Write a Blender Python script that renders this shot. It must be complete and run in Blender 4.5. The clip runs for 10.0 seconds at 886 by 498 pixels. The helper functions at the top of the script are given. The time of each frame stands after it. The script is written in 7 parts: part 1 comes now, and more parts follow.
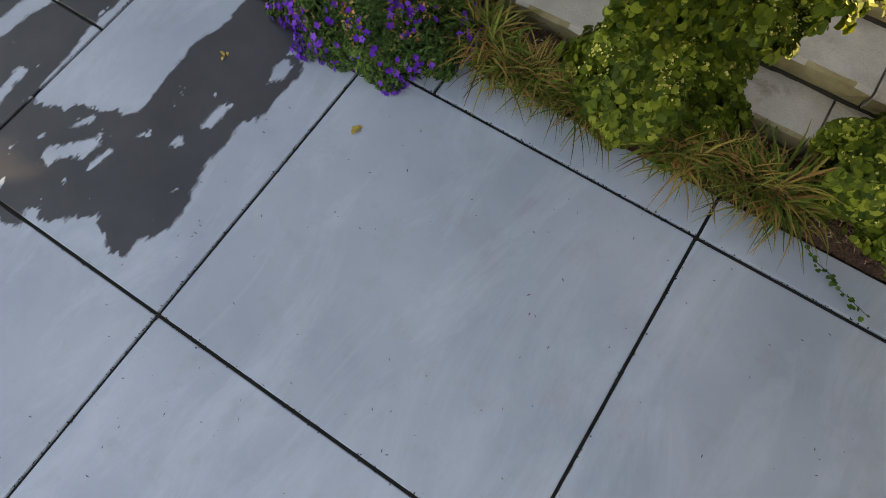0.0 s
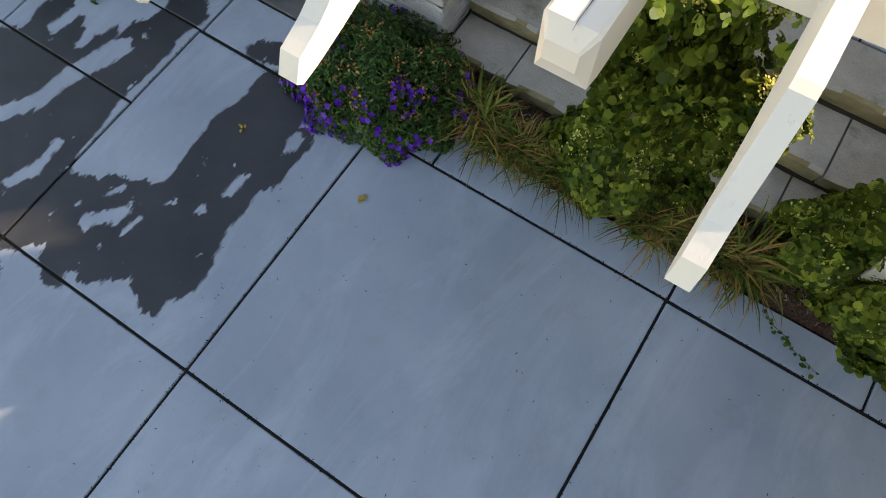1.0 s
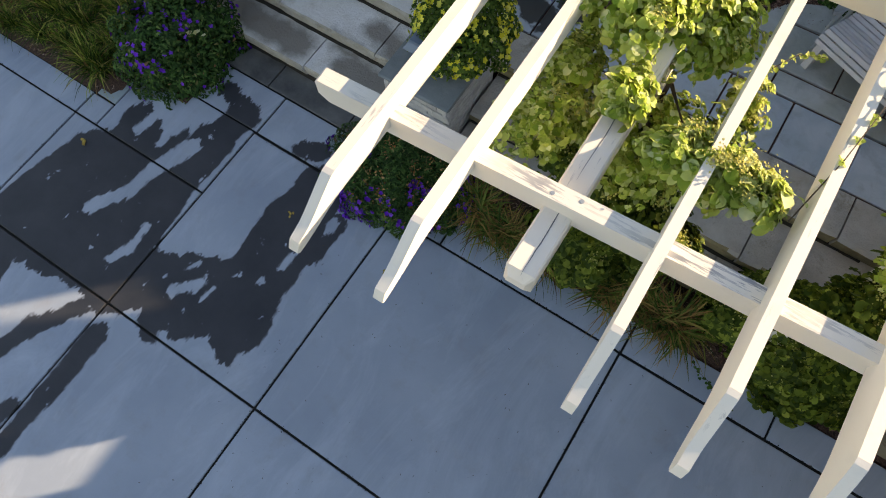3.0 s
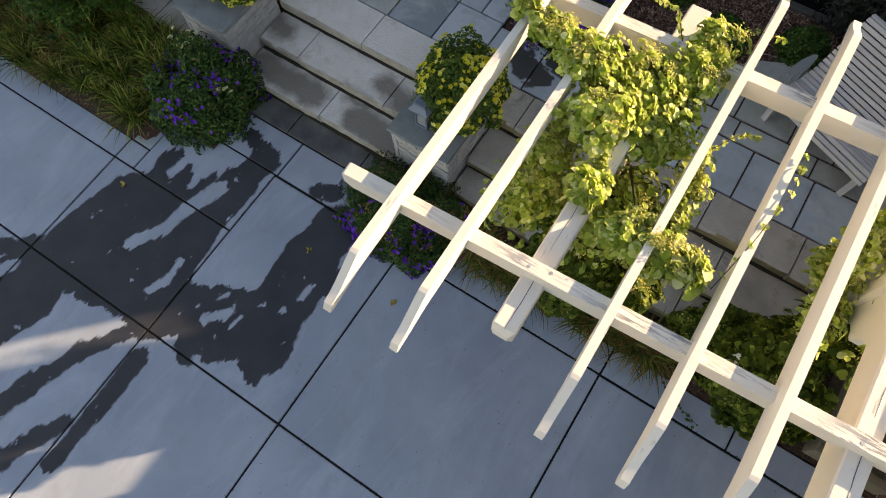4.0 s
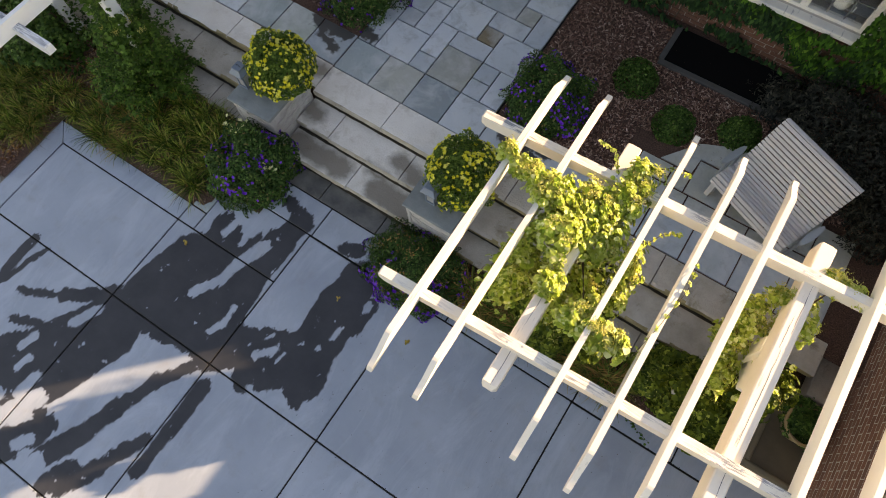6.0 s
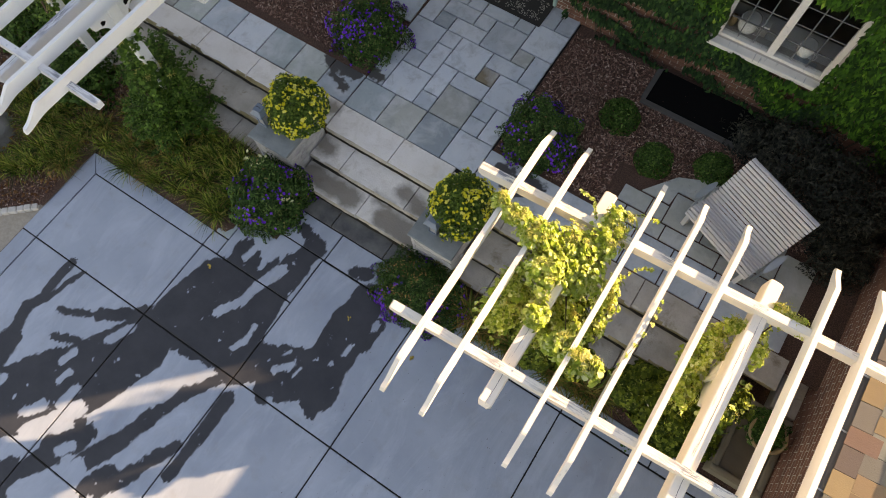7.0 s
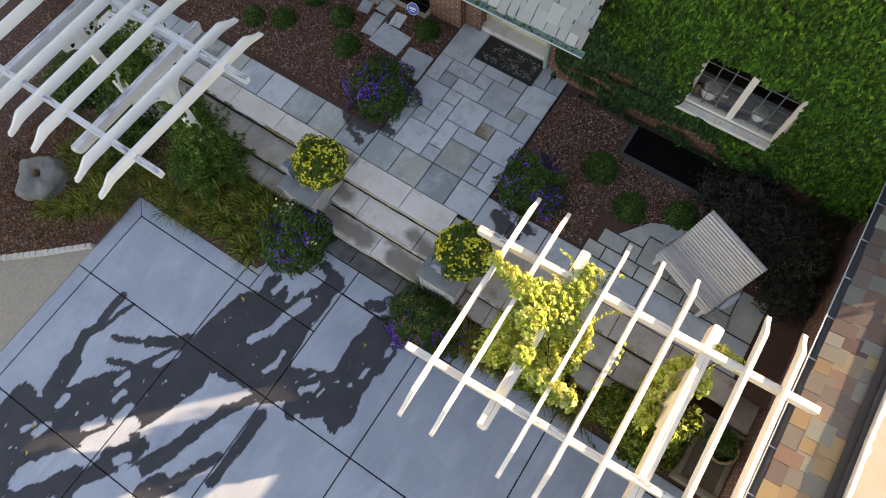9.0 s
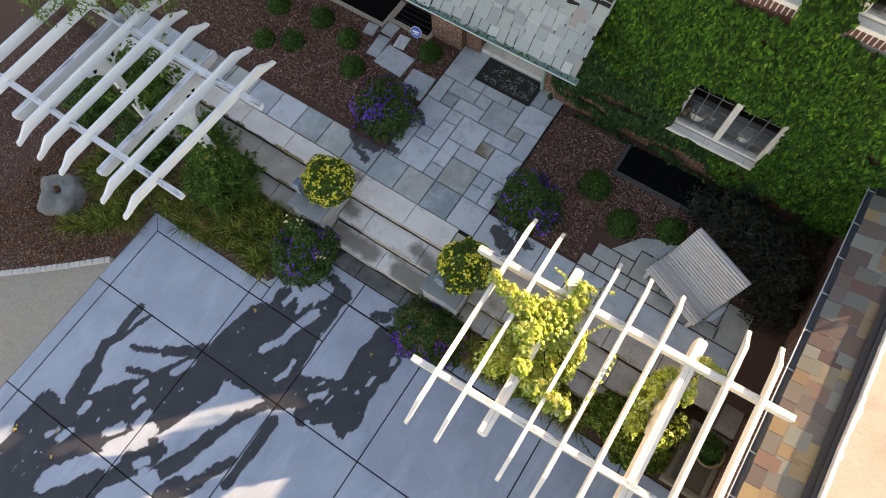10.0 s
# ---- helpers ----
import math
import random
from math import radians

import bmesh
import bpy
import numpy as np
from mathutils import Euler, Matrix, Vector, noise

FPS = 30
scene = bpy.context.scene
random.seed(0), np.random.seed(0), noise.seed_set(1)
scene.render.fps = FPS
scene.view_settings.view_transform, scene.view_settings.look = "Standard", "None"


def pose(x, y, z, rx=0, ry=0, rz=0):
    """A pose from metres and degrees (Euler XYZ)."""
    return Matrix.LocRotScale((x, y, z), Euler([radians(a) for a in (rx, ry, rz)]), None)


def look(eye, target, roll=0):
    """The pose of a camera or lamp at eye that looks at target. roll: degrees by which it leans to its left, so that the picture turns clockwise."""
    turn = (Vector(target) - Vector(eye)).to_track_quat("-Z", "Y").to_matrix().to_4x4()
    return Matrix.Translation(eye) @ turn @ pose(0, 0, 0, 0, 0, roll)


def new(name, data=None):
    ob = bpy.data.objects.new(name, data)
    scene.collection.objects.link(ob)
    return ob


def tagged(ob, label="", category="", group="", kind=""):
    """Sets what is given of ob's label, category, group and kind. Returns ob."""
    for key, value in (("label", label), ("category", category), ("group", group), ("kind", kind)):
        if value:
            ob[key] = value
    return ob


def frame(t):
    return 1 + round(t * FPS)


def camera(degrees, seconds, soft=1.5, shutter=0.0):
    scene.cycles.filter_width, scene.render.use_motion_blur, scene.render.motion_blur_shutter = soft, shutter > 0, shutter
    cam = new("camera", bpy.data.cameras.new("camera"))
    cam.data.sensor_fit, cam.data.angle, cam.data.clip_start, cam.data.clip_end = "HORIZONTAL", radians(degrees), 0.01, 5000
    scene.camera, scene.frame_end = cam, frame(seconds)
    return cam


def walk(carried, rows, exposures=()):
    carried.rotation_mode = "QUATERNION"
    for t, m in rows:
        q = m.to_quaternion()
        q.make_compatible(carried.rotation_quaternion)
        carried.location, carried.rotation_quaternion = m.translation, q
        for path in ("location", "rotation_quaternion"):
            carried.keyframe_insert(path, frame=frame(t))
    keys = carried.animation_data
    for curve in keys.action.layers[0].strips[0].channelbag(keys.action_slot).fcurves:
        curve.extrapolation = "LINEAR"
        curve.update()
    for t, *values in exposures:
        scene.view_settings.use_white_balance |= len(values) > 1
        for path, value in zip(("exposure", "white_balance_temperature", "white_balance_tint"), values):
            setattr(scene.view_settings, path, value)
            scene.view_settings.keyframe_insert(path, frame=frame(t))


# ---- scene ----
cam = camera(71.0, 10.0, 1.0)
PATH = [
    (0, (1.882, 0.175, 3.362), (1.465, 0.744, 1.49), -3.3),
    (0.5, (1.845, 0.309, 3.592), (1.429, 0.877, 1.72), -3.3),
    (1, (1.783, 0.377, 3.899), (1.367, 0.946, 2.028), -3.2),
    (1.5, (1.74, 0.393, 4.243), (1.324, 0.962, 2.371), -3.1),
    (2, (1.727, 0.387, 4.585), (1.312, 0.957, 2.714), -3.1),
    (2.5, (1.726, 0.402, 4.902), (1.31, 0.973, 3.03), -3.2),
    (4, (1.726, 0.461, 6.044), (1.301, 1.037, 4.176), -3.7),
    (4.5, (1.738, 0.478, 6.434), (1.31, 1.055, 4.567), -3.8),
    (5, (1.743, 0.489, 6.835), (1.312, 1.067, 4.97), -3.9),
    (5.5, (1.731, 0.48, 7.247), (1.298, 1.058, 5.382), -4.0),
    (7, (1.705, 0.503, 8.576), (1.274, 1.082, 6.711), -3.8),
    (7.5, (1.69, 0.518, 9.005), (1.26, 1.098, 7.14), -3.8),
    (8, (1.676, 0.524, 9.385), (1.245, 1.105, 7.52), -3.7),
    (8.5, (1.661, 0.531, 9.735), (1.23, 1.112, 7.87), -3.7),
    (9, (1.649, 0.536, 10.063), (1.218, 1.117, 8.198), -3.7),
    (9.5, (1.632, 0.536, 10.356), (1.201, 1.118, 8.492), -3.7),
    (10, (1.618, 0.537, 10.657), (1.186, 1.12, 8.793), -3.7),
]
walk(cam, [(t, look(eye, target, roll)) for t, eye, target, roll in PATH],
     exposures=[(0, 2.0, 11900, 23), (0.5, 1.96, 11100, 22), (1, 1.58, 9200, 19), (2.5, 1.14, 8350, 19), (4.0, 1.11, 9400, 23), (4.5, 1.18, 10000, 25), (5.5, 1.37, 10100, 25), (7.5, 1.59, 10400, 26), (10, 1.74, 9600, 25)])


# ---------- world, sun, exposure ----------
SUN_AZ, SUN_EL = math.atan2(0.70, 0.714), radians(17.4)
world = bpy.data.worlds.new("sky")
scene.world = world
world.use_nodes = True
wn, wl = world.node_tree.nodes, world.node_tree.links
sky = wn.new("ShaderNodeTexSky")
sky.sky_type = 'NISHITA'
sky.sun_disc = False
sky.sun_elevation, sky.sun_rotation = SUN_EL, SUN_AZ
sky.air_density, sky.dust_density, sky.ozone_density = 1.0, 0.3, 1.2
wl.new(sky.outputs["Color"], wn["Background"].inputs["Color"])
wn["Background"].inputs["Strength"].default_value = 0.15

sun_data = bpy.data.lights.new("sun", 'SUN')
sun_data.energy, sun_data.angle, sun_data.color = 4.8, radians(0.45), (1.0, 0.885, 0.70)
sun = new("sun", sun_data)
to_sun = Vector((math.sin(SUN_AZ) * math.cos(SUN_EL), math.cos(SUN_AZ) * math.cos(SUN_EL), math.sin(SUN_EL)))
sun.matrix_world = look(to_sun * 30, (0, 0, 0))


# ---------- material helpers ----------
class Mat:
    """A node material under construction."""

    def __init__(self, name, rough=0.8, metal=0.0, spec=0.5):
        self.m = bpy.data.materials.new(name)
        self.m.use_nodes = True
        self.t = self.m.node_tree
        self.b = self.t.nodes["Principled BSDF"]
        self.b.inputs["Roughness"].default_value = rough
        self.b.inputs["Metallic"].default_value = metal
        self.b.inputs["Specular IOR Level"].default_value = spec
        self.geo = self.t.nodes.new("ShaderNodeNewGeometry")
        self.pos = self.geo.outputs["Position"]

    def n(self, kind, **kw):
        node = self.t.nodes.new(kind)
        for key, value in kw.items():
            node.inputs[key].default_value = value
        return node

    def link(self, a, b):
        self.t.links.new(a, b)
        return b

    def noise(self, scale, detail=4.0, rough=0.6, stretch=None, distort=0.0, local=False):
        node = self.n("ShaderNodeTexNoise", Scale=scale, Detail=detail, Roughness=rough, Distortion=distort)
        src = self.pos
        if local:
            src = self.t.nodes.new("ShaderNodeTexCoord").outputs["Object"]
        if stretch:
            mapping = self.n("ShaderNodeMapping")
            mapping.inputs["Scale"].default_value = stretch
            self.link(src, mapping.inputs["Vector"])
            src = mapping.outputs["Vector"]
        self.link(src, node.inputs["Vector"])
        return node.outputs["Fac"]

    def ramp(self, fac, stops):
        node = self.t.nodes.new("ShaderNodeValToRGB")
        els = node.color_ramp.elements
        while len(els) < len(stops):
            els.new(0.5)
        for e, (p, c) in zip(els, stops):
            e.position = p
            e.color = (*c, 1) if len(c) == 3 else c
        self.link(fac, node.inputs["Fac"])
        return node.outputs["Color"]

    def mix(self, fac, a, b, mode='MIX'):
        node = self.t.nodes.new("ShaderNodeMix")
        node.data_type, node.blend_type = 'RGBA', mode
        for value, slot in ((fac, 0), (a, 6), (b, 7)):
            if hasattr(value, "is_linked"):
                self.link(value, node.inputs[slot])
            elif isinstance(value, (int, float)):
                node.inputs[slot].default_value = value
            else:
                node.inputs[slot].default_value = (*value, 1)
        return node.outputs[2]

    def math(self, op, a, b=0.0, c=0.0, clamp=False):
        node = self.t.nodes.new("ShaderNodeMath")
        node.operation, node.use_clamp = op, clamp
        for value, slot in ((a, 0), (b, 1), (c, 2)):
            if hasattr(value, "is_linked"):
                self.link(value, node.inputs[slot])
            else:
                node.inputs[slot].default_value = value
        return node.outputs[0]

    def vec(self, op, a, b=None, scale=None):
        node = self.t.nodes.new("ShaderNodeVectorMath")
        node.operation = op
        for value, slot in ((a, 0), (b, 1)):
            if value is None:
                continue
            if hasattr(value, "is_linked"):
                self.link(value, node.inputs[slot])
            else:
                node.inputs[slot].default_value = value
        if scale is not None:
            if hasattr(scale, "is_linked"):
                self.link(scale, node.inputs["Scale"])
            else:
                node.inputs["Scale"].default_value = scale
        return node.outputs["Value"] if op in ('DOT_PRODUCT', 'LENGTH', 'DISTANCE') else node.outputs["Vector"]

    def island(self):
        return self.geo.outputs["Random Per Island"]

    def each(self):
        return self.t.nodes.new("ShaderNodeObjectInfo").outputs["Random"]

    def color(self, c):
        if hasattr(c, "is_linked"):
            self.link(c, self.b.inputs["Base Color"])
        else:
            self.b.inputs["Base Color"].default_value = (*c, 1)
        return self

    def rough(self, r):
        self.link(r, self.b.inputs["Roughness"])
        return self

    def bump(self, height, strength=0.4, dist=0.01):
        node = self.n("ShaderNodeBump", Strength=strength, Distance=dist)
        self.link(height, node.inputs["Height"])
        self.link(node.outputs["Normal"], self.b.inputs["Normal"])
        return self


def capsule_field(M, p, caps):
    """The least signed distance from p to any of the strokes (x0, y0, x1, y1, half width)."""
    best = None
    for x0, y0, x1, y1, r in caps:
        ax, ay = x1 - x0, y1 - y0
        pa = M.vec('SUBTRACT', p, (x0, y0, 0))
        h = M.math('DIVIDE', M.vec('DOT_PRODUCT', pa, (ax, ay, 0)), ax * ax + ay * ay, clamp=True)
        off = M.vec('SUBTRACT', pa, M.vec('SCALE', (ax, ay, 0), scale=h))
        d = M.math('SUBTRACT', M.vec('LENGTH', off), r)
        best = d if best is None else M.math('SMOOTH_MIN', best, d, 0.03)
    return best


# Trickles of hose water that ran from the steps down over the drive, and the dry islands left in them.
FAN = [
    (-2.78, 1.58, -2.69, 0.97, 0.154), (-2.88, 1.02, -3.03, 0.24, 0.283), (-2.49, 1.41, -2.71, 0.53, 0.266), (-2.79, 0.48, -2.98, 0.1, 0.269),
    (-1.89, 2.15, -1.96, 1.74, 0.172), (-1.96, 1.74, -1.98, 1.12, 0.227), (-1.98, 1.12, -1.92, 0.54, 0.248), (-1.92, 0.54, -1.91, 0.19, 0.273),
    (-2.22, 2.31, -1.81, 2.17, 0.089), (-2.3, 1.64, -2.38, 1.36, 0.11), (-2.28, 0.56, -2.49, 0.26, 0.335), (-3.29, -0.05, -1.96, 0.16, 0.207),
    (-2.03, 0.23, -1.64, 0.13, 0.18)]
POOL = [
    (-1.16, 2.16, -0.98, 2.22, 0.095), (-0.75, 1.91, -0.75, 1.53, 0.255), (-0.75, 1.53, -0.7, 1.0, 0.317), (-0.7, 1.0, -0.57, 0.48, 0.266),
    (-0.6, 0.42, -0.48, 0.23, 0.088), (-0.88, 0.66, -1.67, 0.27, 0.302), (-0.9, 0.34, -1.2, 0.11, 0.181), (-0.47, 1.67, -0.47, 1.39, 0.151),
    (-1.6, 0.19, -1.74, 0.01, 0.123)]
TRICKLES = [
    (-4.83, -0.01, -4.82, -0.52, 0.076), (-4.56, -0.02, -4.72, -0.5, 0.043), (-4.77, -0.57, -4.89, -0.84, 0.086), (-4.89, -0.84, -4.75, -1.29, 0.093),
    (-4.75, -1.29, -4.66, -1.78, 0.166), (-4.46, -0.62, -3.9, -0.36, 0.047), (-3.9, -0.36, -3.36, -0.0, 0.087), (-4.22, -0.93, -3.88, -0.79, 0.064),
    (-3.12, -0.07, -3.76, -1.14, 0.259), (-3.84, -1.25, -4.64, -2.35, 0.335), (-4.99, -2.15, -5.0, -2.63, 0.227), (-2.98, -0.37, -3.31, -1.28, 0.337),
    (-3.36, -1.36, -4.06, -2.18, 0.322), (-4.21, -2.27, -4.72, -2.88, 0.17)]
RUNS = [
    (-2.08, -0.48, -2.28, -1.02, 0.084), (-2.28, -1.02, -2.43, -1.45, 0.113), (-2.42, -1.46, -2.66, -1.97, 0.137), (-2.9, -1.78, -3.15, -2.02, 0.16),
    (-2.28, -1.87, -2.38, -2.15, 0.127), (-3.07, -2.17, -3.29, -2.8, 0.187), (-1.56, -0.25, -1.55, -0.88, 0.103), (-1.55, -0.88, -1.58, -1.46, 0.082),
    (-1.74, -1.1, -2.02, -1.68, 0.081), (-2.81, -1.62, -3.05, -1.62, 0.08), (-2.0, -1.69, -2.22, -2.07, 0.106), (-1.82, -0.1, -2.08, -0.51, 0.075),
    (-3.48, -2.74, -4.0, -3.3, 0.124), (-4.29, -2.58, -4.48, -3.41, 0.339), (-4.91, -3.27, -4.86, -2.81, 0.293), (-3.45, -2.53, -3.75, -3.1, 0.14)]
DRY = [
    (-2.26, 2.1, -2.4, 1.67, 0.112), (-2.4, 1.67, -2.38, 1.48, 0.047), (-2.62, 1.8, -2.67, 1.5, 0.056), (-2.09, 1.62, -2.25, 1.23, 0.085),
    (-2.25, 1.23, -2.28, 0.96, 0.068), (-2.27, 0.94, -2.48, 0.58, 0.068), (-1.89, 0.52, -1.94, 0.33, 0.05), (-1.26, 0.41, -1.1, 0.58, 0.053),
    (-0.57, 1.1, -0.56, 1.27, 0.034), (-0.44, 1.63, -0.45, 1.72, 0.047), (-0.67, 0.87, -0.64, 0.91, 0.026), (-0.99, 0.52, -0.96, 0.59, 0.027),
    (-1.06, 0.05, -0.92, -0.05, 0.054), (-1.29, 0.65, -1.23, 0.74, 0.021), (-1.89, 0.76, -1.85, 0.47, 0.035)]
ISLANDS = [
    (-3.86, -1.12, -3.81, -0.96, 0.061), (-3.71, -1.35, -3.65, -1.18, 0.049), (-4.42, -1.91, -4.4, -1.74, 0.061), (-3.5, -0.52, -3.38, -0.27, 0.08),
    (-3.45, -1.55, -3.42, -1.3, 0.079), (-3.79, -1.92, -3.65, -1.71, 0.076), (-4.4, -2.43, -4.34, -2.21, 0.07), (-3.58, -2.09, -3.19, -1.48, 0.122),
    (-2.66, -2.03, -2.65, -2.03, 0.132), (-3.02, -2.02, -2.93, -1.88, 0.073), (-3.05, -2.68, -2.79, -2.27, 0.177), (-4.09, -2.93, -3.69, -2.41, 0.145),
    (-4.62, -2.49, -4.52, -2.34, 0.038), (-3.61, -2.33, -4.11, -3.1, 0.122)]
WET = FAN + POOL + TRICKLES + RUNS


def near(strokes, x0, y0, x1, y1):
    """Those strokes that can reach into a rectangle."""
    out = []
    for a, b, c, d, r in strokes:
        m = r + 0.22
        if max(a, c) + m > x0 and min(a, c) - m < x1 and max(b, d) + m > y0 and min(b, d) - m < y1:
            out.append((a, b, c, d, r))
    return out


def concrete(x0=0, y0=0, x1=0, y1=0):
    """Broomed concrete, with the wet patches that reach a slab's rectangle."""
    wet_strokes, dry_strokes = near(WET, x0, y0, x1, y1), near(DRY + ISLANDS, x0, y0, x1, y1)
    M = Mat("broomed_concrete", 0.75)
    cloud = M.noise(0.9, 5, 0.55)
    fine = M.noise(55, 3, 0.7)
    blot = M.noise(4.0, 6, 0.65)
    base = M.ramp(cloud, [(0.32, (0.255, 0.325, 0.415)), (0.5, (0.32, 0.395, 0.485)), (0.68, (0.385, 0.46, 0.55))])
    base = M.mix(M.math('MULTIPLY', fine, 0.25), base, (0.30, 0.30, 0.31))
    base = M.mix(M.ramp(blot, [(0.54, (0, 0, 0)), (0.74, (0.40, 0.40, 0.40))]), base, (0.27, 0.27, 0.27))
    each = M.each()
    base = M.mix(M.math('MULTIPLY', each, 0.25), base, (0.34, 0.37, 0.40))
    streak = M.noise(2.4, 6, 0.7, (1.0, 0.3, 1.0), distort=0.8)
    base = M.mix(M.ramp(streak, [(0.48, (0, 0, 0)), (0.70, (0.42, 0.42, 0.42))]), base, (0.50, 0.57, 0.65))
    pits = M.noise(16, 5, 0.75)
    base = M.mix(M.ramp(pits, [(0.66, (0, 0, 0)), (0.76, (0.30, 0.30, 0.30))]), base, (0.20, 0.20, 0.195))
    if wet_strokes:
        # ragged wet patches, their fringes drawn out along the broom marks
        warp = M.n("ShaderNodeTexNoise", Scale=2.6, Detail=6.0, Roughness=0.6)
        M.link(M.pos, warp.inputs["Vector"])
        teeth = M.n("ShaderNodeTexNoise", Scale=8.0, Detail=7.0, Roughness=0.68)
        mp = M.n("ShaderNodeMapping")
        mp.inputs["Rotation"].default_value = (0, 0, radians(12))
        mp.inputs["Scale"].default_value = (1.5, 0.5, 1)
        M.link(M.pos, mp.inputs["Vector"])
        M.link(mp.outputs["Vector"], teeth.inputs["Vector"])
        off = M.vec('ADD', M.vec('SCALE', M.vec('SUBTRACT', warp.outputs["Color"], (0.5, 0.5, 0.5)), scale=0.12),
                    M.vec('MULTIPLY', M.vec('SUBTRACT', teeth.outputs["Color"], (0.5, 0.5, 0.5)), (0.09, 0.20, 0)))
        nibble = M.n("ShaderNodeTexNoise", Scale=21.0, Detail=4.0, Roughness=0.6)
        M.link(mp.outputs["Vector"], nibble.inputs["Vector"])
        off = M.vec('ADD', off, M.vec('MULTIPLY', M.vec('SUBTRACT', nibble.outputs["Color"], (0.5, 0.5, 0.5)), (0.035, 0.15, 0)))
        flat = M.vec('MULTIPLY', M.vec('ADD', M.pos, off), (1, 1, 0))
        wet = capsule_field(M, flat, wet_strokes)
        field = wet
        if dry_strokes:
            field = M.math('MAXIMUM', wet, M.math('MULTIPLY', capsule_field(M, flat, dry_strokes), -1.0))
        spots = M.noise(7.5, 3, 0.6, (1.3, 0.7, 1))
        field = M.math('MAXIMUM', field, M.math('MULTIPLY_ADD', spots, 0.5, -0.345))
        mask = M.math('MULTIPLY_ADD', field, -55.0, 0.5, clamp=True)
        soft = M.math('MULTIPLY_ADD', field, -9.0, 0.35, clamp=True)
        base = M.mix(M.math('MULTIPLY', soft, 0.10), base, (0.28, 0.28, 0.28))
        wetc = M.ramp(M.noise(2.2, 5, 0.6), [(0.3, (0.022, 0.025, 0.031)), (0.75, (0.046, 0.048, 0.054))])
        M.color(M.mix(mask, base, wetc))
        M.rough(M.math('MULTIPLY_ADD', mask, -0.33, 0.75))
    else:
        M.color(base)
    M.bump(M.math('ADD', fine, M.math('MULTIPLY', M.noise(120, 2, 0.5, (1, 0.15, 1)), 0.6)), 0.12, 0.004)
    return M.m


def stone_mat(name, lo, hi, dark, scale=3.0, rough=0.8, stain=0.4, bump=0.35, wet=None):
    M = Mat(name, rough)
    a = M.noise(scale, 6, 0.62)
    f = M.noise(scale * 14, 4, 0.7)
    s = M.noise(scale * 0.9, 6, 0.7, distort=0.4)
    c = M.ramp(a, [(0.28, lo), (0.72, hi)])
    c = M.mix(M.math('MULTIPLY', f, 0.24), c, dark)
    c = M.mix(M.math('MULTIPLY', M.each(), 0.22), c, tuple((l + d) / 2 for l, d in zip(lo, dark)))
    c = M.mix(M.ramp(s, [(0.57, (0, 0, 0)), (0.72, (stain,) * 3)]), c, dark)
    if wet:
        c = M.mix(M.ramp(M.noise(3.4, 6, 0.7, distort=0.6), [(0.52, (0, 0, 0)), (0.70, (0.28, 0.28, 0.28))]), c, (0.38, 0.33, 0.23))
        warp = M.n("ShaderNodeTexNoise", Scale=6.0, Detail=7.0, Roughness=0.65)
        M.link(M.pos, warp.inputs["Vector"])
        off = M.vec('SCALE', M.vec('SUBTRACT', warp.outputs["Color"], (0.5, 0.5, 0.5)), scale=0.24)
        field = capsule_field(M, M.vec('MULTIPLY', M.vec('ADD', M.pos, off), (1, 1, 0)), wet)
        mask = M.math('MULTIPLY_ADD', field, -8.0, 0.5, clamp=True)
        c = M.mix(mask, c, M.mix(0.80, c, (0.145, 0.118, 0.085)))
        M.rough(M.math('MULTIPLY_ADD', mask, -0.3, rough))
    M.color(c)
    M.bump(M.math('ADD', f, M.math('MULTIPLY', a, 1.5)), bump, 0.012)
    return M.m


def paint(name, base, dirt, rough=0.55, peel=0.35, bare=0.63, along=(3.0, 0.35, 3.0), tops=False):
    """Old white paint; with tops, it flakes to grey wood on the faces that the weather reaches."""
    M = Mat(name, rough)
    a = M.noise(5, 5, 0.6, (1, 0.25, 1))
    crack = M.noise(9, 6, 0.7, along)
    c = M.mix(M.math('MULTIPLY', a, 0.22), base, dirt)
    flake = M.ramp(crack, [(bare, (0, 0, 0)), (bare + 0.06, (peel,) * 3)])
    if tops:
        up = M.math('MULTIPLY_ADD', M.vec('DOT_PRODUCT', M.geo.outputs["True Normal"], (0, 0, 1)), 1.6, -0.5, clamp=True)
        worn = M.math('MULTIPLY_ADD', M.noise(1.9, 3, 0.5), 5.0, -2.1, clamp=True)
        flake = M.math('MULTIPLY', M.math('MULTIPLY', flake, up), worn)
    c = M.mix(flake, c, (0.19, 0.21, 0.24))
    grime = M.noise(2.2, 5, 0.7)
    c = M.mix(M.ramp(grime, [(0.55, (0, 0, 0)), (0.75, (0.22, 0.22, 0.22))]), c, tuple(v * 0.62 for v in dirt))
    M.color(c)
    M.bump(M.math('ADD', crack, M.noise(60, 3, 0.6, along)), 0.14, 0.004)
    return M.m


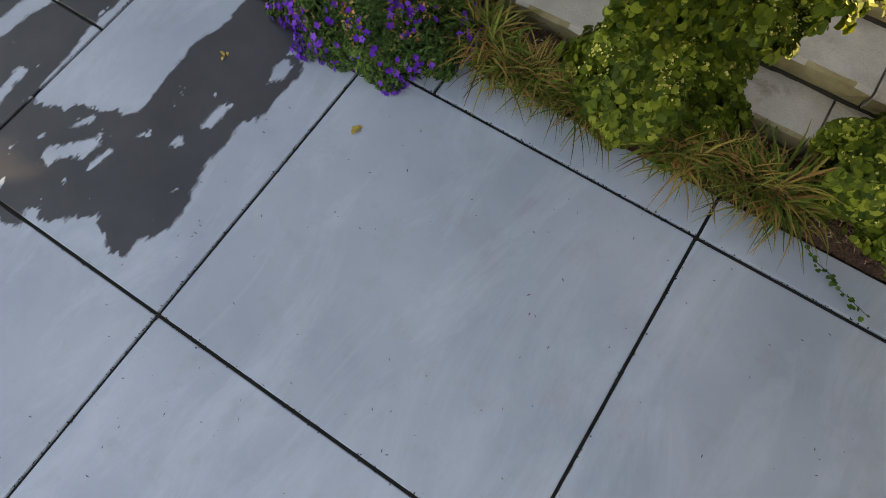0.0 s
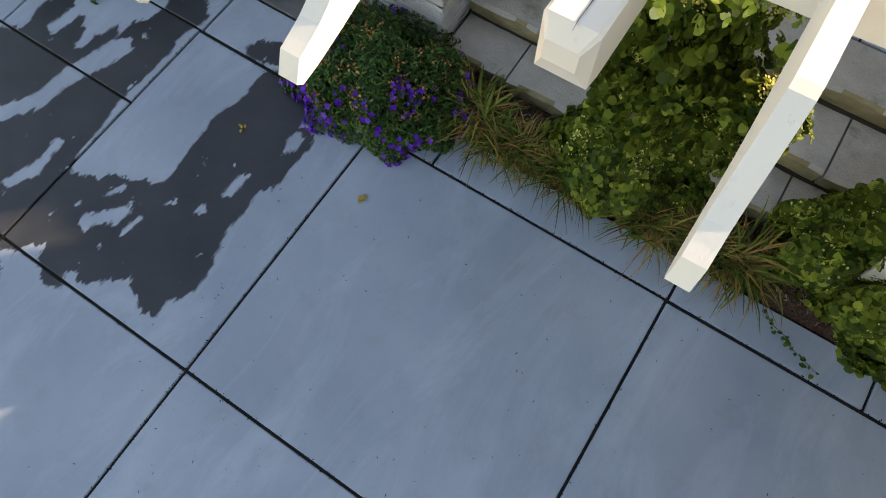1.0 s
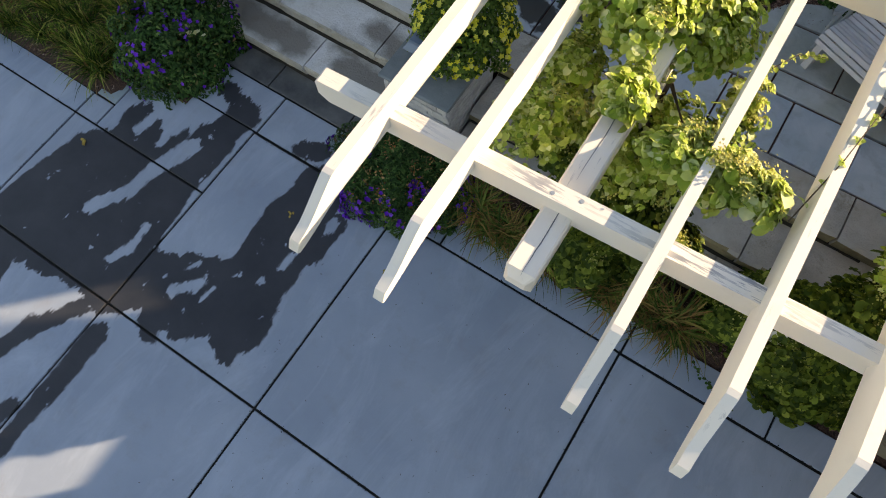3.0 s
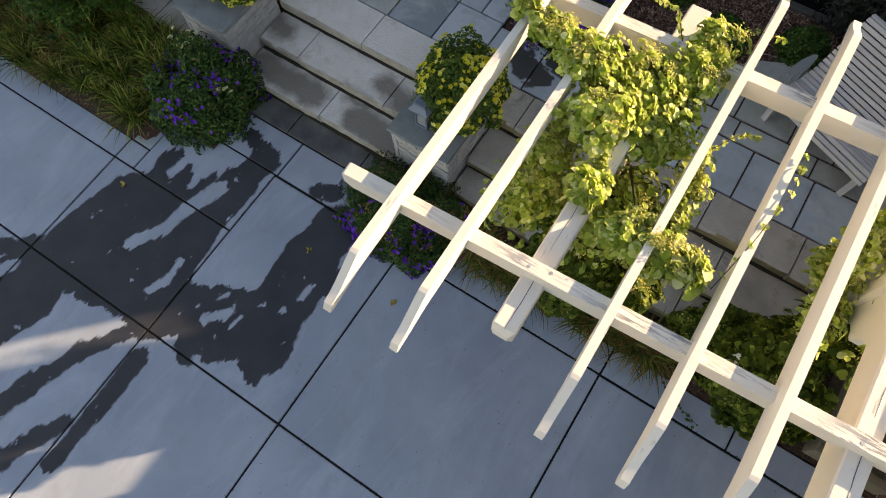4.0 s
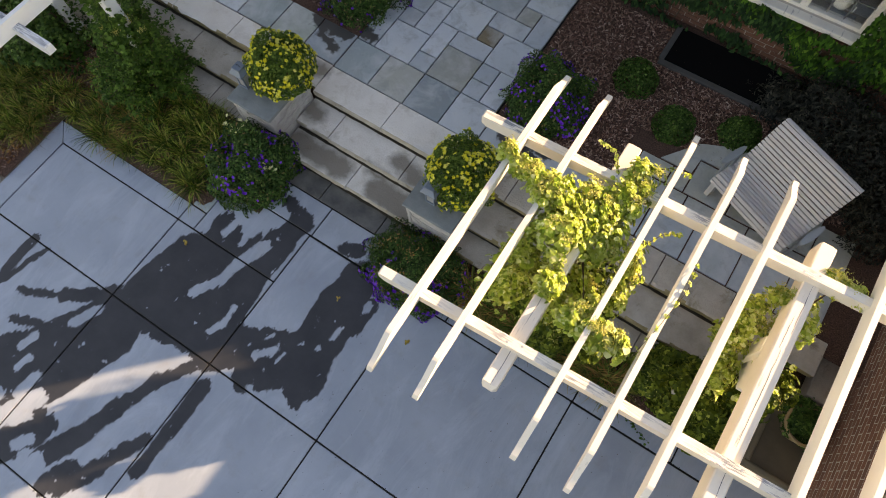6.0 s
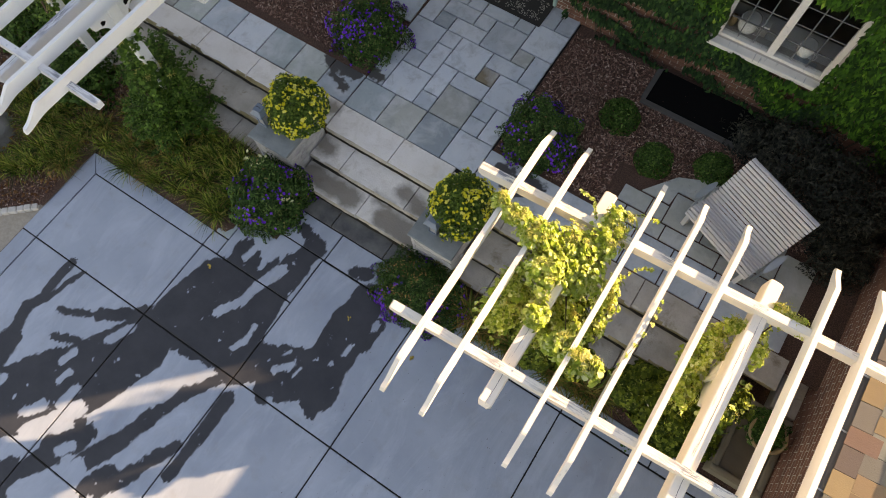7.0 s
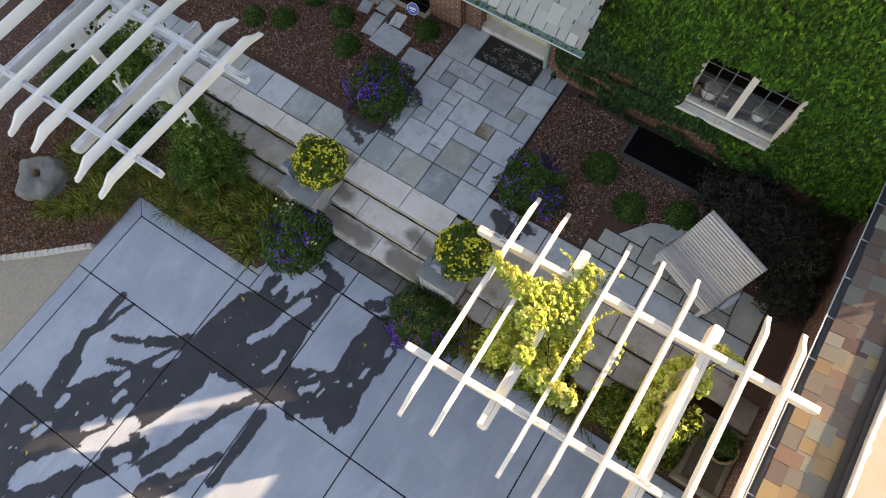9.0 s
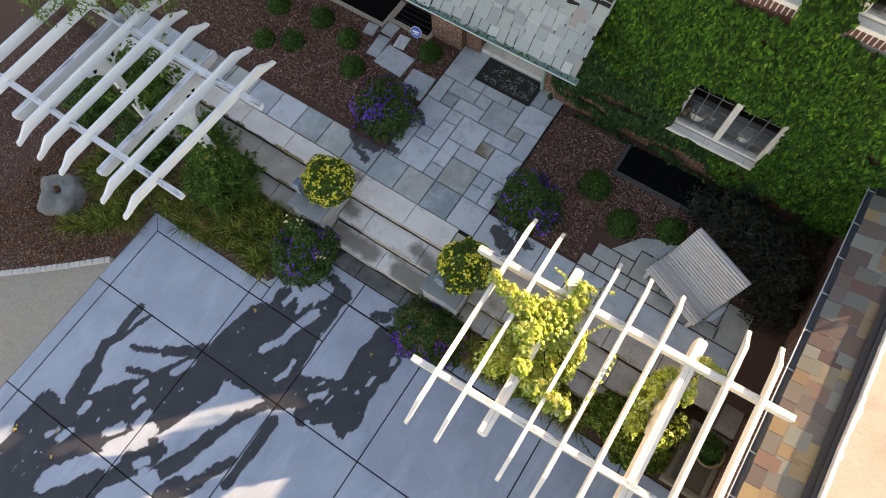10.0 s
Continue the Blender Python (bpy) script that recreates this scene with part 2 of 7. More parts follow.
def leaf_mat(name, stops, rough=0.5, trans=0.25):
    """Leaves: colour by leaf, a little light passing through."""
    M = Mat(name, rough + 0.08, spec=0.18)
    c = M.ramp(M.island(), stops)
    c = M.mix(M.ramp(M.noise(4.5, 4), [(0.40, (0.0, 0.0, 0.0)), (0.68, (0.5, 0.5, 0.5))]), c, tuple(v * 0.6 for v in stops[0][1]))
    M.color(c)
    tr = M.n("ShaderNodeBsdfTranslucent")
    M.link(M.mix(0.35, c, stops[-1][1]), tr.inputs["Color"])
    mx = M.n("ShaderNodeMixShader", Fac=trans)
    M.link(M.b.outputs[0], mx.inputs[1])
    M.link(tr.outputs[0], mx.inputs[2])
    M.link(mx.outputs[0], M.t.nodes["Material Output"].inputs["Surface"])
    return M.m


def plain(name, c, rough=0.6, metal=0.0, vary=0.25, scale=12, spec=0.5):
    M = Mat(name, rough, metal, spec)
    f = M.noise(scale, 5, 0.65)
    M.color(M.mix(M.math('MULTIPLY', f, vary), c, tuple(v * 0.45 for v in c)))
    M.bump(f, 0.12, 0.004)
    return M.m


def brick_mat():
    M = Mat("red_brick", 0.85)
    c = M.ramp(M.each(), [(0.0, (0.15, 0.066, 0.044)), (0.45, (0.22, 0.096, 0.060)), (0.8, (0.29, 0.14, 0.09)), (1.0, (0.10, 0.056, 0.05))])
    c2 = M.ramp(M.island(), [(0.0, (0.14, 0.062, 0.044)), (0.5, (0.23, 0.10, 0.062)), (1.0, (0.31, 0.15, 0.10))])
    f = M.noise(45, 4, 0.7)
    c = M.mix(0.5, c, c2)
    M.color(M.mix(M.math('MULTIPLY', f, 0.3), c, (0.10, 0.05, 0.04)))
    M.bump(f, 0.4, 0.006)
    return M.m


def slate_mat(name, stops, cloud=0.4):
    M = Mat(name, 0.6)
    c = M.ramp(M.each(), stops)
    f = M.noise(9, 5, 0.65)
    g = M.noise(70, 3, 0.6)
    c = M.mix(M.math('MULTIPLY', f, cloud), c, tuple(v * 0.5 for v in stops[0][1]))
    M.color(M.mix(M.math('MULTIPLY', g, 0.08), c, (0.3, 0.31, 0.28)))
    M.bump(M.math('ADD', f, g), 0.3, 0.008)
    return M.m


def bluestone(wet, tone=None):
    """Bluestone; with a tone, slabs of that one colour, else a mix of them."""
    M = Mat("bluestone", 0.62)
    e = M.each()
    c = M.ramp(e, [(0.0, (0.245, 0.316, 0.362)), (0.12, (0.612, 0.692, 0.746)), (0.24, (0.337, 0.420, 0.463)), (0.36, (0.428, 0.491, 0.452)), (0.48, (0.704, 0.779, 0.814)),
                   (0.60, (0.316, 0.398, 0.407)), (0.70, (0.581, 0.665, 0.729)), (0.80, (0.428, 0.518, 0.582)), (0.88, (0.408, 0.458, 0.407)),
                   (0.93, (0.724, 0.774, 0.802)), (0.965, (0.286, 0.251, 0.158)), (1.0, (0.224, 0.267, 0.305))])
    if tone:
        c = M.ramp(e, [(0.0, tuple(v * 0.88 for v in tone)), (1.0, tuple(min(0.8, v * 1.12) for v in tone))])
    f = M.noise(2.4, 6, 0.60, distort=0.5)
    g = M.noise(34, 4, 0.7)
    veil = M.noise(5.0, 6, 0.68, distort=0.5)
    c = M.mix(M.ramp(f, [(0.46, (0, 0, 0)), (0.66, (0.46, 0.46, 0.46))]), c, (0.68, 0.72, 0.74))
    c = M.mix(M.ramp(veil, [(0.50, (0, 0, 0)), (0.70, (0.50, 0.50, 0.50))]), c, (0.25, 0.28, 0.28))
    c = M.mix(M.math('MULTIPLY', g, 0.16), c, (0.17, 0.175, 0.18))
    warp = M.n("ShaderNodeTexNoise", Scale=7.0, Detail=7.0)
    M.link(M.pos, warp.inputs["Vector"])
    off = M.vec('SCALE', M.vec('SUBTRACT', warp.outputs["Color"], (0.5, 0.5, 0.5)), scale=0.34)
    field = capsule_field(M, M.vec('MULTIPLY', M.vec('ADD', M.pos, off), (1, 1, 0)), wet)
    mask = M.math('MULTIPLY_ADD', field, -28.0, 0.5, clamp=True)
    M.color(M.mix(mask, c, (0.055, 0.058, 0.058)))
    M.rough(M.math('MULTIPLY_ADD', mask, -0.3, 0.62))
    M.bump(M.math('ADD', g, f), 0.22, 0.006)
    return M.m


def mulch_mat():
    M = Mat("mulch", 0.95)
    a = M.noise(60, 4, 0.75)
    b = M.noise(3, 4, 0.6)
    c = M.ramp(a, [(0.32, (0.03, 0.015, 0.011)), (0.50, (0.13, 0.066, 0.047)), (0.70, (0.25, 0.15, 0.11))])
    M.color(M.mix(M.math('MULTIPLY', b, 0.5), c, (0.05, 0.026, 0.019)))
    M.bump(a, 0.9, 0.03)
    return M.m


PUDDLES = [(-3.40, 4.80, -3.0, 4.80, .17), (-3.3, 4.6, -2.95, 4.45, .07), (-2.75, 4.95, -2.62, 4.9, .10), (-0.1, 4.5, 0.25, 4.35, .14), (0.3, 4.6, 0.5, 4.55, .08),
           (-2.5, 2.72, -0.7, 2.72, .14), (-0.3, 3.05, 0.1, 2.9, .14)]
STONE_TONES = dict(pale=(0.555, 0.625, 0.67), blue=(0.43, 0.50, 0.545), teal=(0.34, 0.42, 0.44), dark=(0.24, 0.30, 0.325), olive=(0.42, 0.445, 0.405), brown=(0.25, 0.20, 0.125))
MAT = dict(
    concrete=concrete(50, 50, 51, 51),
    joint=plain("joint_dirt", (0.018, 0.017, 0.015), 0.95, vary=0.5),
    aggregate=stone_mat("exposed_aggregate", (0.345, 0.305, 0.245), (0.50, 0.445, 0.365), (0.17, 0.14, 0.105), 22, 0.9, 0.25),
    cobble=stone_mat("granite_cobble", (0.52, 0.50, 0.46), (0.72, 0.70, 0.66), (0.24, 0.22, 0.19), 9, 0.85, 0.3),
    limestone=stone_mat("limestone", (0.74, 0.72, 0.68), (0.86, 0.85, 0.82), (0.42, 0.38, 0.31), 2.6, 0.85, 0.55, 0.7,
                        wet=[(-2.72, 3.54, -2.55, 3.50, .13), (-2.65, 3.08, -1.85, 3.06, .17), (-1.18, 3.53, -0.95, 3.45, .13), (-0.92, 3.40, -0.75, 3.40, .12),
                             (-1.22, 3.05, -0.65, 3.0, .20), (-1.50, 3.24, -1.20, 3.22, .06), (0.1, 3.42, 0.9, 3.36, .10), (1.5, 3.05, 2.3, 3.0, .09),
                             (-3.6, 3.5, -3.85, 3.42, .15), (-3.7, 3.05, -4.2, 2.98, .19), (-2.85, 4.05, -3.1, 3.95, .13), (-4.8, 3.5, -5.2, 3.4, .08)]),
    wet_flag=stone_mat("wet_bluestone", (0.038, 0.042, 0.044), (0.21, 0.21, 0.195), (0.02, 0.021, 0.021), 2.8, 0.38, 0.5, 0.2),
    dull_limestone=stone_mat("weathered_limestone", (0.40, 0.37, 0.32), (0.64, 0.61, 0.55), (0.20, 0.155, 0.09), 3.4, 0.85, 0.8, 0.8),
    step_face=stone_mat("limestone_riser", (0.40, 0.36, 0.28), (0.66, 0.62, 0.53), (0.17, 0.135, 0.08), 6, 0.9, 0.75, 0.9),
    split_face=stone_mat("split_limestone_face", (0.26, 0.205, 0.10), (0.48, 0.40, 0.23), (0.10, 0.085, 0.045), 7, 0.9, 0.7, 0.9),
    veneer=stone_mat("stacked_limestone", (0.48, 0.47, 0.45), (0.66, 0.65, 0.63), (0.24, 0.22, 0.19), 8, 0.9, 0.35, 0.6),
    bluestone=bluestone(PUDDLES),
    cap=stone_mat("cap_bluestone", (0.19, 0.225, 0.23), (0.31, 0.345, 0.345), (0.10, 0.11, 0.11), 4, 0.65, 0.4, 0.3),
    mulch=mulch_mat(),
    chip=None,
    white=paint("cream_white_paint", (0.80, 0.76, 0.67), (0.65, 0.60, 0.50), peel=0.7, bare=0.60, tops=True),
    white_x=paint("cream_white_paint", (0.80, 0.76, 0.67), (0.65, 0.60, 0.50), peel=0.95, bare=0.50, along=(0.5, 5.0, 5.0), tops=True),
    # bluish cast of open shade put into the second pergola's whites; the flaking is wear
    shade_cool_white=paint("shade_white_paint", (0.71, 0.75, 0.76), (0.58, 0.61, 0.61), peel=0.4, bare=0.66),
    worn_shade_white=paint("worn_shade_white_paint", (0.66, 0.695, 0.715), (0.50, 0.52, 0.53), peel=0.95, bare=0.47, tops=True),
    worn_shade_white_x=paint("worn_shade_white_paint", (0.66, 0.695, 0.715), (0.50, 0.52, 0.53), peel=0.95, bare=0.46, along=(0.35, 3.0, 3.0), tops=True),
    window_white=paint("window_paint", (0.78, 0.76, 0.70), (0.50, 0.47, 0.40), peel=0.6, bare=0.60),
    cream=paint("cream_door_paint", (0.60, 0.56, 0.44), (0.45, 0.42, 0.33), peel=0.1),
    brick=brick_mat(),
    sill_brick=plain("dark_sill_brick", (0.15, 0.062, 0.055), 0.85, vary=0.5, scale=20),
    mortar=plain("mortar", (0.50, 0.46, 0.41), 0.95),
    porch_slate=slate_mat("porch_slate", [(0.0, (0.19, 0.23, 0.235)), (0.15, (0.40, 0.45, 0.44)), (0.3, (0.29, 0.34, 0.34)), (0.45, (0.46, 0.50, 0.48)), (0.6, (0.33, 0.38, 0.375)),
                                          (0.75, (0.42, 0.46, 0.45)), (0.86, (0.36, 0.38, 0.36)), (0.94, (0.25, 0.28, 0.285)), (1.0, (0.44, 0.32, 0.26))], 0.28),
    wing_slate=slate_mat("wing_slate", [(0.0, (0.085, 0.043, 0.040)), (0.13, (0.215, 0.235, 0.195)), (0.26, (0.115, 0.055, 0.047)), (0.38, (0.33, 0.24, 0.115)), (0.50, (0.16, 0.178, 0.15)),
                                        (0.62, (0.092, 0.046, 0.042)), (0.74, (0.245, 0.27, 0.225)), (0.87, (0.20, 0.105, 0.072)), (1.0, (0.35, 0.265, 0.13))], 0.2),
    copper=plain("weathered_copper", (0.30, 0.46, 0.42), 0.6, 0.15, vary=0.5, scale=7),
    patina=plain("verdigris", (0.50, 0.66, 0.62), 0.6, 0.0, vary=0.4, scale=9),
    gutter_in=plain("dull_gutter", (0.13, 0.145, 0.16), 0.5, 0.3, vary=0.6, scale=4),
    gutter=plain("lead_gutter", (0.42, 0.47, 0.50), 0.4, 0.5),
    flashing=plain("dark_flashing", (0.045, 0.038, 0.032), 0.6, vary=0.5, scale=5),
    lead=plain("lead_came", (0.13, 0.135, 0.14), 0.5),
    hatch_board=plain("damp_board", (0.15, 0.125, 0.085), 0.6, vary=0.8, scale=7),
    # colour of the painted shadow line and dirt at the risers' feet
    grime=plain("joint_shade_grime", (0.055, 0.045, 0.032), 0.95, vary=0.7, scale=14),
    kerb_grey=plain("dark_grey_stone", (0.09, 0.088, 0.082), 0.9, vary=0.6, scale=7),
    # black that paints in unlit depth: window wells and brace cut-outs
    dark=plain("unlit_depth_black", (0.006, 0.006, 0.006), 1.0, spec=0.05),
    black=plain("black_rubber", (0.018, 0.018, 0.019), 0.75),
    pebble=plain("mat_pebble", (0.30, 0.30, 0.29), 0.6),
    roofing=stone_mat("tan_roof_coating", (0.34, 0.30, 0.245), (0.46, 0.415, 0.35), (0.22, 0.19, 0.15), 1.2, 0.9, 0.5),
    flash=plain("white_roof_edge", (0.74, 0.69, 0.62), 0.85, vary=0.7, scale=9),
    teak=None,
    terracotta=plain("glazed_clay", (0.34, 0.24, 0.12), 0.45),
    planter=paint("weathered_planter_wood", (0.22, 0.19, 0.13), (0.12, 0.10, 0.07), 0.8),
    boulder=stone_mat("fieldstone", (0.15, 0.155, 0.15), (0.25, 0.255, 0.24), (0.07, 0.07, 0.065), 4, 0.85, 0.3, 0.6),
    lantern=plain("blue_grey_metal", (0.16, 0.22, 0.29), 0.45, 0.2),
    glass_dim=plain("frosted_glass", (0.35, 0.37, 0.38), 0.3),
    sign_blue=plain("sign_blue", (0.03, 0.12, 0.55), 0.4, vary=0.05),
    sign_white=plain("sign_white", (0.75, 0.76, 0.78), 0.4, vary=0.05),
    twig=plain("twig_bark", (0.10, 0.07, 0.045), 0.9),
    boxwood=leaf_mat("boxwood_leaf", [(0.0, (0.014, 0.045, 0.009)), (0.55, (0.045, 0.115, 0.020)), (0.85, (0.085, 0.19, 0.035)), (1.0, (0.17, 0.30, 0.08))]),
    purple_leaf=leaf_mat("petunia_leaf", [(0.0, (0.010, 0.036, 0.010)), (0.5, (0.036, 0.105, 0.024)), (0.85, (0.08, 0.18, 0.04)), (0.97, (0.15, 0.25, 0.07)), (1.0, (0.34, 0.17, 0.09))], 0.66, trans=0.15),
    purple=leaf_mat("petunia_petal", [(0.0, (0.11, 0.012, 0.40)), (0.6, (0.20, 0.035, 0.60)), (1.0, (0.34, 0.12, 0.78))], 0.6, 0.2),
    mum_leaf=leaf_mat("mum_leaf", [(0.0, (0.03, 0.07, 0.012)), (0.5, (0.08, 0.16, 0.025)), (1.0, (0.18, 0.28, 0.05))]),
    spent=leaf_mat("spent_bloom", [(0.0, (0.20, 0.08, 0.03)), (0.5, (0.42, 0.20, 0.07)), (1.0, (0.60, 0.36, 0.16))], 0.7, 0.15),
    litter=leaf_mat("dead_leaf", [(0.0, (0.07, 0.028, 0.014)), (0.5, (0.20, 0.085, 0.035)), (1.0, (0.38, 0.20, 0.08))], 0.8, 0.05),
    yellow=leaf_mat("mum_petal", [(0.0, (0.70, 0.62, 0.03)), (0.5, (0.84, 0.80, 0.08)), (1.0, (0.86, 0.84, 0.26))], 0.6, 0.2),
    pale=leaf_mat("pale_petal", [(0.0, (0.78, 0.74, 0.34)), (1.0, (0.86, 0.85, 0.56))], 0.6, 0.2),
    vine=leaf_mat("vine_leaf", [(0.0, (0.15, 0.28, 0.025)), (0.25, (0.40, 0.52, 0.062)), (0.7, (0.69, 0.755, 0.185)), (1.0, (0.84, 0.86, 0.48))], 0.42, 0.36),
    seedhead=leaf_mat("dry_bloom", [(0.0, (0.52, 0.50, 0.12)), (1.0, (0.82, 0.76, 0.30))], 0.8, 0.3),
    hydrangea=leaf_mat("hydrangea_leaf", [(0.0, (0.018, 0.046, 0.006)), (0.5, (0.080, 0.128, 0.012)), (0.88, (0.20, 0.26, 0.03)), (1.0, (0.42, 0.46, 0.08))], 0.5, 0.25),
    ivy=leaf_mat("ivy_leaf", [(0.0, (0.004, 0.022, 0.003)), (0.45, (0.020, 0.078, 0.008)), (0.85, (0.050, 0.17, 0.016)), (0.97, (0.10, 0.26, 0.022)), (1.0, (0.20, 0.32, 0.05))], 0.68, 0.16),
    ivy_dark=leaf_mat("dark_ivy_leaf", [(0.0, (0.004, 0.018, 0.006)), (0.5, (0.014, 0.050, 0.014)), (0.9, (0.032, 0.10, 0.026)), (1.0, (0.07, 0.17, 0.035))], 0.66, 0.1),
    dark_leaf=leaf_mat("dark_shrub_leaf", [(0.0, (0.010, 0.012, 0.009)), (0.7, (0.045, 0.048, 0.036)), (1.0, (0.11, 0.11, 0.085))], 0.6, 0.1),
    rose_leaf=leaf_mat("rose_leaf", [(0.0, (0.018, 0.058, 0.010)), (0.55, (0.058, 0.145, 0.022)), (0.9, (0.115, 0.24, 0.04)), (1.0, (0.20, 0.34, 0.07))]),
    grass=leaf_mat("liriope_blade", [(0.0, (0.012, 0.035, 0.005)), (0.42, (0.055, 0.12, 0.015)), (0.66, (0.20, 0.33, 0.036)), (0.87, (0.54, 0.54, 0.12)), (0.95, (0.50, 0.33, 0.13)), (1.0, (0.18, 0.075, 0.03))], 0.6, 0.2),
    tawny=leaf_mat("dry_liriope_blade", [(0.0, (0.03, 0.07, 0.01)), (0.35, (0.14, 0.22, 0.035)), (0.5, (0.36, 0.31, 0.08)), (0.7, (0.48, 0.27, 0.09)), (1.0, (0.13, 0.055, 0.025))], 0.6, 0.2),
    willow=leaf_mat("narrow_tree_leaf", [(0.0, (0.06, 0.12, 0.02)), (0.6, (0.14, 0.24, 0.05)), (1.0, (0.30, 0.40, 0.13))], 0.5, 0.3),
    fallen=leaf_mat("fallen_leaf", [(0.0, (0.68, 0.52, 0.12)), (1.0, (0.45, 0.28, 0.07))], 0.7, 0.1),
    interior=plain("interior_plaster", (0.25, 0.22, 0.18), 0.9),
    china=plain("white_china", (0.72, 0.72, 0.70), 0.25, vary=0.08),
    steel=plain("brushed_steel", (0.5, 0.5, 0.5), 0.35, 0.9),
)


def chip_mat():
    M = Mat("bark_chip", 0.95)
    M.color(M.ramp(M.island(), [(0.0, (0.04, 0.016, 0.011)), (0.3, (0.14, 0.062, 0.043)), (0.65, (0.27, 0.15, 0.11)), (0.92, (0.40, 0.26, 0.205)), (1.0, (0.60, 0.47, 0.39))]))
    return M.m


def teak_mat():
    M = Mat("silvered_teak", 0.7)
    g = M.noise(14, 5, 0.65, (1.0, 1.0, 1.0))
    c = M.ramp(M.each(), [(0.0, (0.52, 0.51, 0.51)), (1.0, (0.64, 0.62, 0.62))])
    M.color(M.mix(M.math('MULTIPLY', g, 0.45), c, (0.36, 0.35, 0.34)))
    M.bump(g, 0.2, 0.004)
    return M.m


def glass_mat():
    M = Mat("window_glass", 0.05, spec=0.6)
    M.color((0.9, 0.92, 0.92))
    M.b.inputs["Transmission Weight"].default_value = 1.0
    M.b.inputs["IOR"].default_value = 1.1
    return M.m


for tone, colour in STONE_TONES.items():
    MAT["slab_" + tone] = bluestone(PUDDLES, colour)
MAT["chip"], MAT["teak"], MAT["glass"] = chip_mat(), teak_mat(), glass_mat()


# ---------- geometry helpers ----------
class Geo:
    """Vertices and faces gathered for one mesh."""

    def __init__(self):
        self.v, self.f = [], []

    def add(self, verts, faces):
        k = len(self.v)
        self.v.extend(tuple(p) for p in verts)
        self.f.extend(tuple(k + i for i in f) for f in faces)
        return self

    def box(self, x0, y0, z0, x1, y1, z1, c=0.0, m=None):
        """A box, with its edges cut back by c."""
        hx, hy, hz = (x1 - x0) / 2, (y1 - y0) / 2, (z1 - z0) / 2
        o = Vector(((x0 + x1) / 2, (y0 + y1) / 2, (z0 + z1) / 2))
        if c <= 0:
            vs = [Vector((sx * hx, sy * hy, sz * hz)) for sx in (-1, 1) for sy in (-1, 1) for sz in (-1, 1)]
            fs = [(0, 1, 3, 2), (4, 6, 7, 5), (0, 4, 5, 1), (2, 3, 7, 6), (0, 2, 6, 4), (1, 5, 7, 3)]
        else:
            vs, key = [], {}
            for sx in (-1, 1):
                for sy in (-1, 1):
                    for sz in (-1, 1):
                        for ax in range(3):
                            p = [sx * (hx - c), sy * (hy - c), sz * (hz - c)]
                            p[ax] = (sx * hx, sy * hy, sz * hz)[ax]
                            key[sx, sy, sz, ax] = len(vs)
                            vs.append(Vector(p))
            fs = []
            for ax in range(3):
                b, d = [a for a in range(3) if a != ax]
                for s in (-1, 1):
                    q = []
                    for t, u in ((-1, -1), (1, -1), (1, 1), (-1, 1)):
                        sg = [0, 0, 0]
                        sg[ax], sg[b], sg[d] = s, t, u
                        q.append(key[(*sg, ax)])
                    fs.append(q)
                for t in (-1, 1):
                    for u in (-1, 1):
                        sg = [0, 0, 0]
                        sg[b], sg[d] = t, u
                        lo, hi = list(sg), list(sg)
                        lo[ax], hi[ax] = -1, 1
                        fs.append((key[(*lo, b)], key[(*hi, b)], key[(*hi, d)], key[(*lo, d)]))
            for sx in (-1, 1):
                for sy in (-1, 1):
                    for sz in (-1, 1):
                        fs.append(tuple(key[sx, sy, sz, a] for a in range(3)))
        vs = [o + p for p in vs]
        if m is not None:
            vs = [m @ p for p in vs]
        return self.add(vs, fs)

    def prism(self, outline, a, b, axis=2):
        """A closed outline (2D) drawn out from a to b along an axis."""
        def put(p, h):
            q = list(p)
            q.insert(axis, h)
            return q
        n = len(outline)
        vs = [put(p, a) for p in outline] + [put(p, b) for p in outline]
        fs = [tuple(range(n - 1, -1, -1)), tuple(range(n, 2 * n))]
        fs += [(i, (i + 1) % n, n + (i + 1) % n, n + i) for i in range(n)]
        return self.add(vs, fs)

    def lathe(self, profile, seg=20, o=(0, 0, 0)):
        """A profile (r, z) turned about the vertical through o."""
        vs, fs = [], []
        for r, z in profile:
            for k in range(seg):
                a = 2 * math.pi * k / seg
                vs.append((o[0] + r * math.cos(a), o[1] + r * math.sin(a), o[2] + z))
        for j in range(len(profile) - 1):
            for k in range(seg):
                a, b = j * seg + k, j * seg + (k + 1) % seg
                fs.append((a, b, b + seg, a + seg))
        fs.append(tuple(range(seg - 1, -1, -1)))
        fs.append(tuple((len(profile) - 1) * seg + k for k in range(seg)))
        return self.add(vs, fs)

    def tube(self, pts, r0, r1, seg=6):
        """A tapered stem along points."""
        vs, fs = [], []
        for i, p in enumerate(pts):
            p = Vector(p)
            d = (Vector(pts[min(i + 1, len(pts) - 1)]) - Vector(pts[max(i - 1, 0)])).normalized()
            u = d.orthogonal().normalized()
            w = d.cross(u)
            r = r0 + (r1 - r0) * i / (len(pts) - 1)
            for k in range(seg):
                a = 2 * math.pi * k / seg
                vs.append(p + u * (r * math.cos(a)) + w * (r * math.sin(a)))
        for i in range(len(pts) - 1):
            for k in range(seg):
                a, b = i * seg + k, i * seg + (k + 1) % seg
                fs.append((a, b, b + seg, a + seg))
        fs.append(tuple(range(seg - 1, -1, -1)))
        fs.append(tuple((len(pts) - 1) * seg + k for k in range(seg)))
        return self.add(vs, fs)

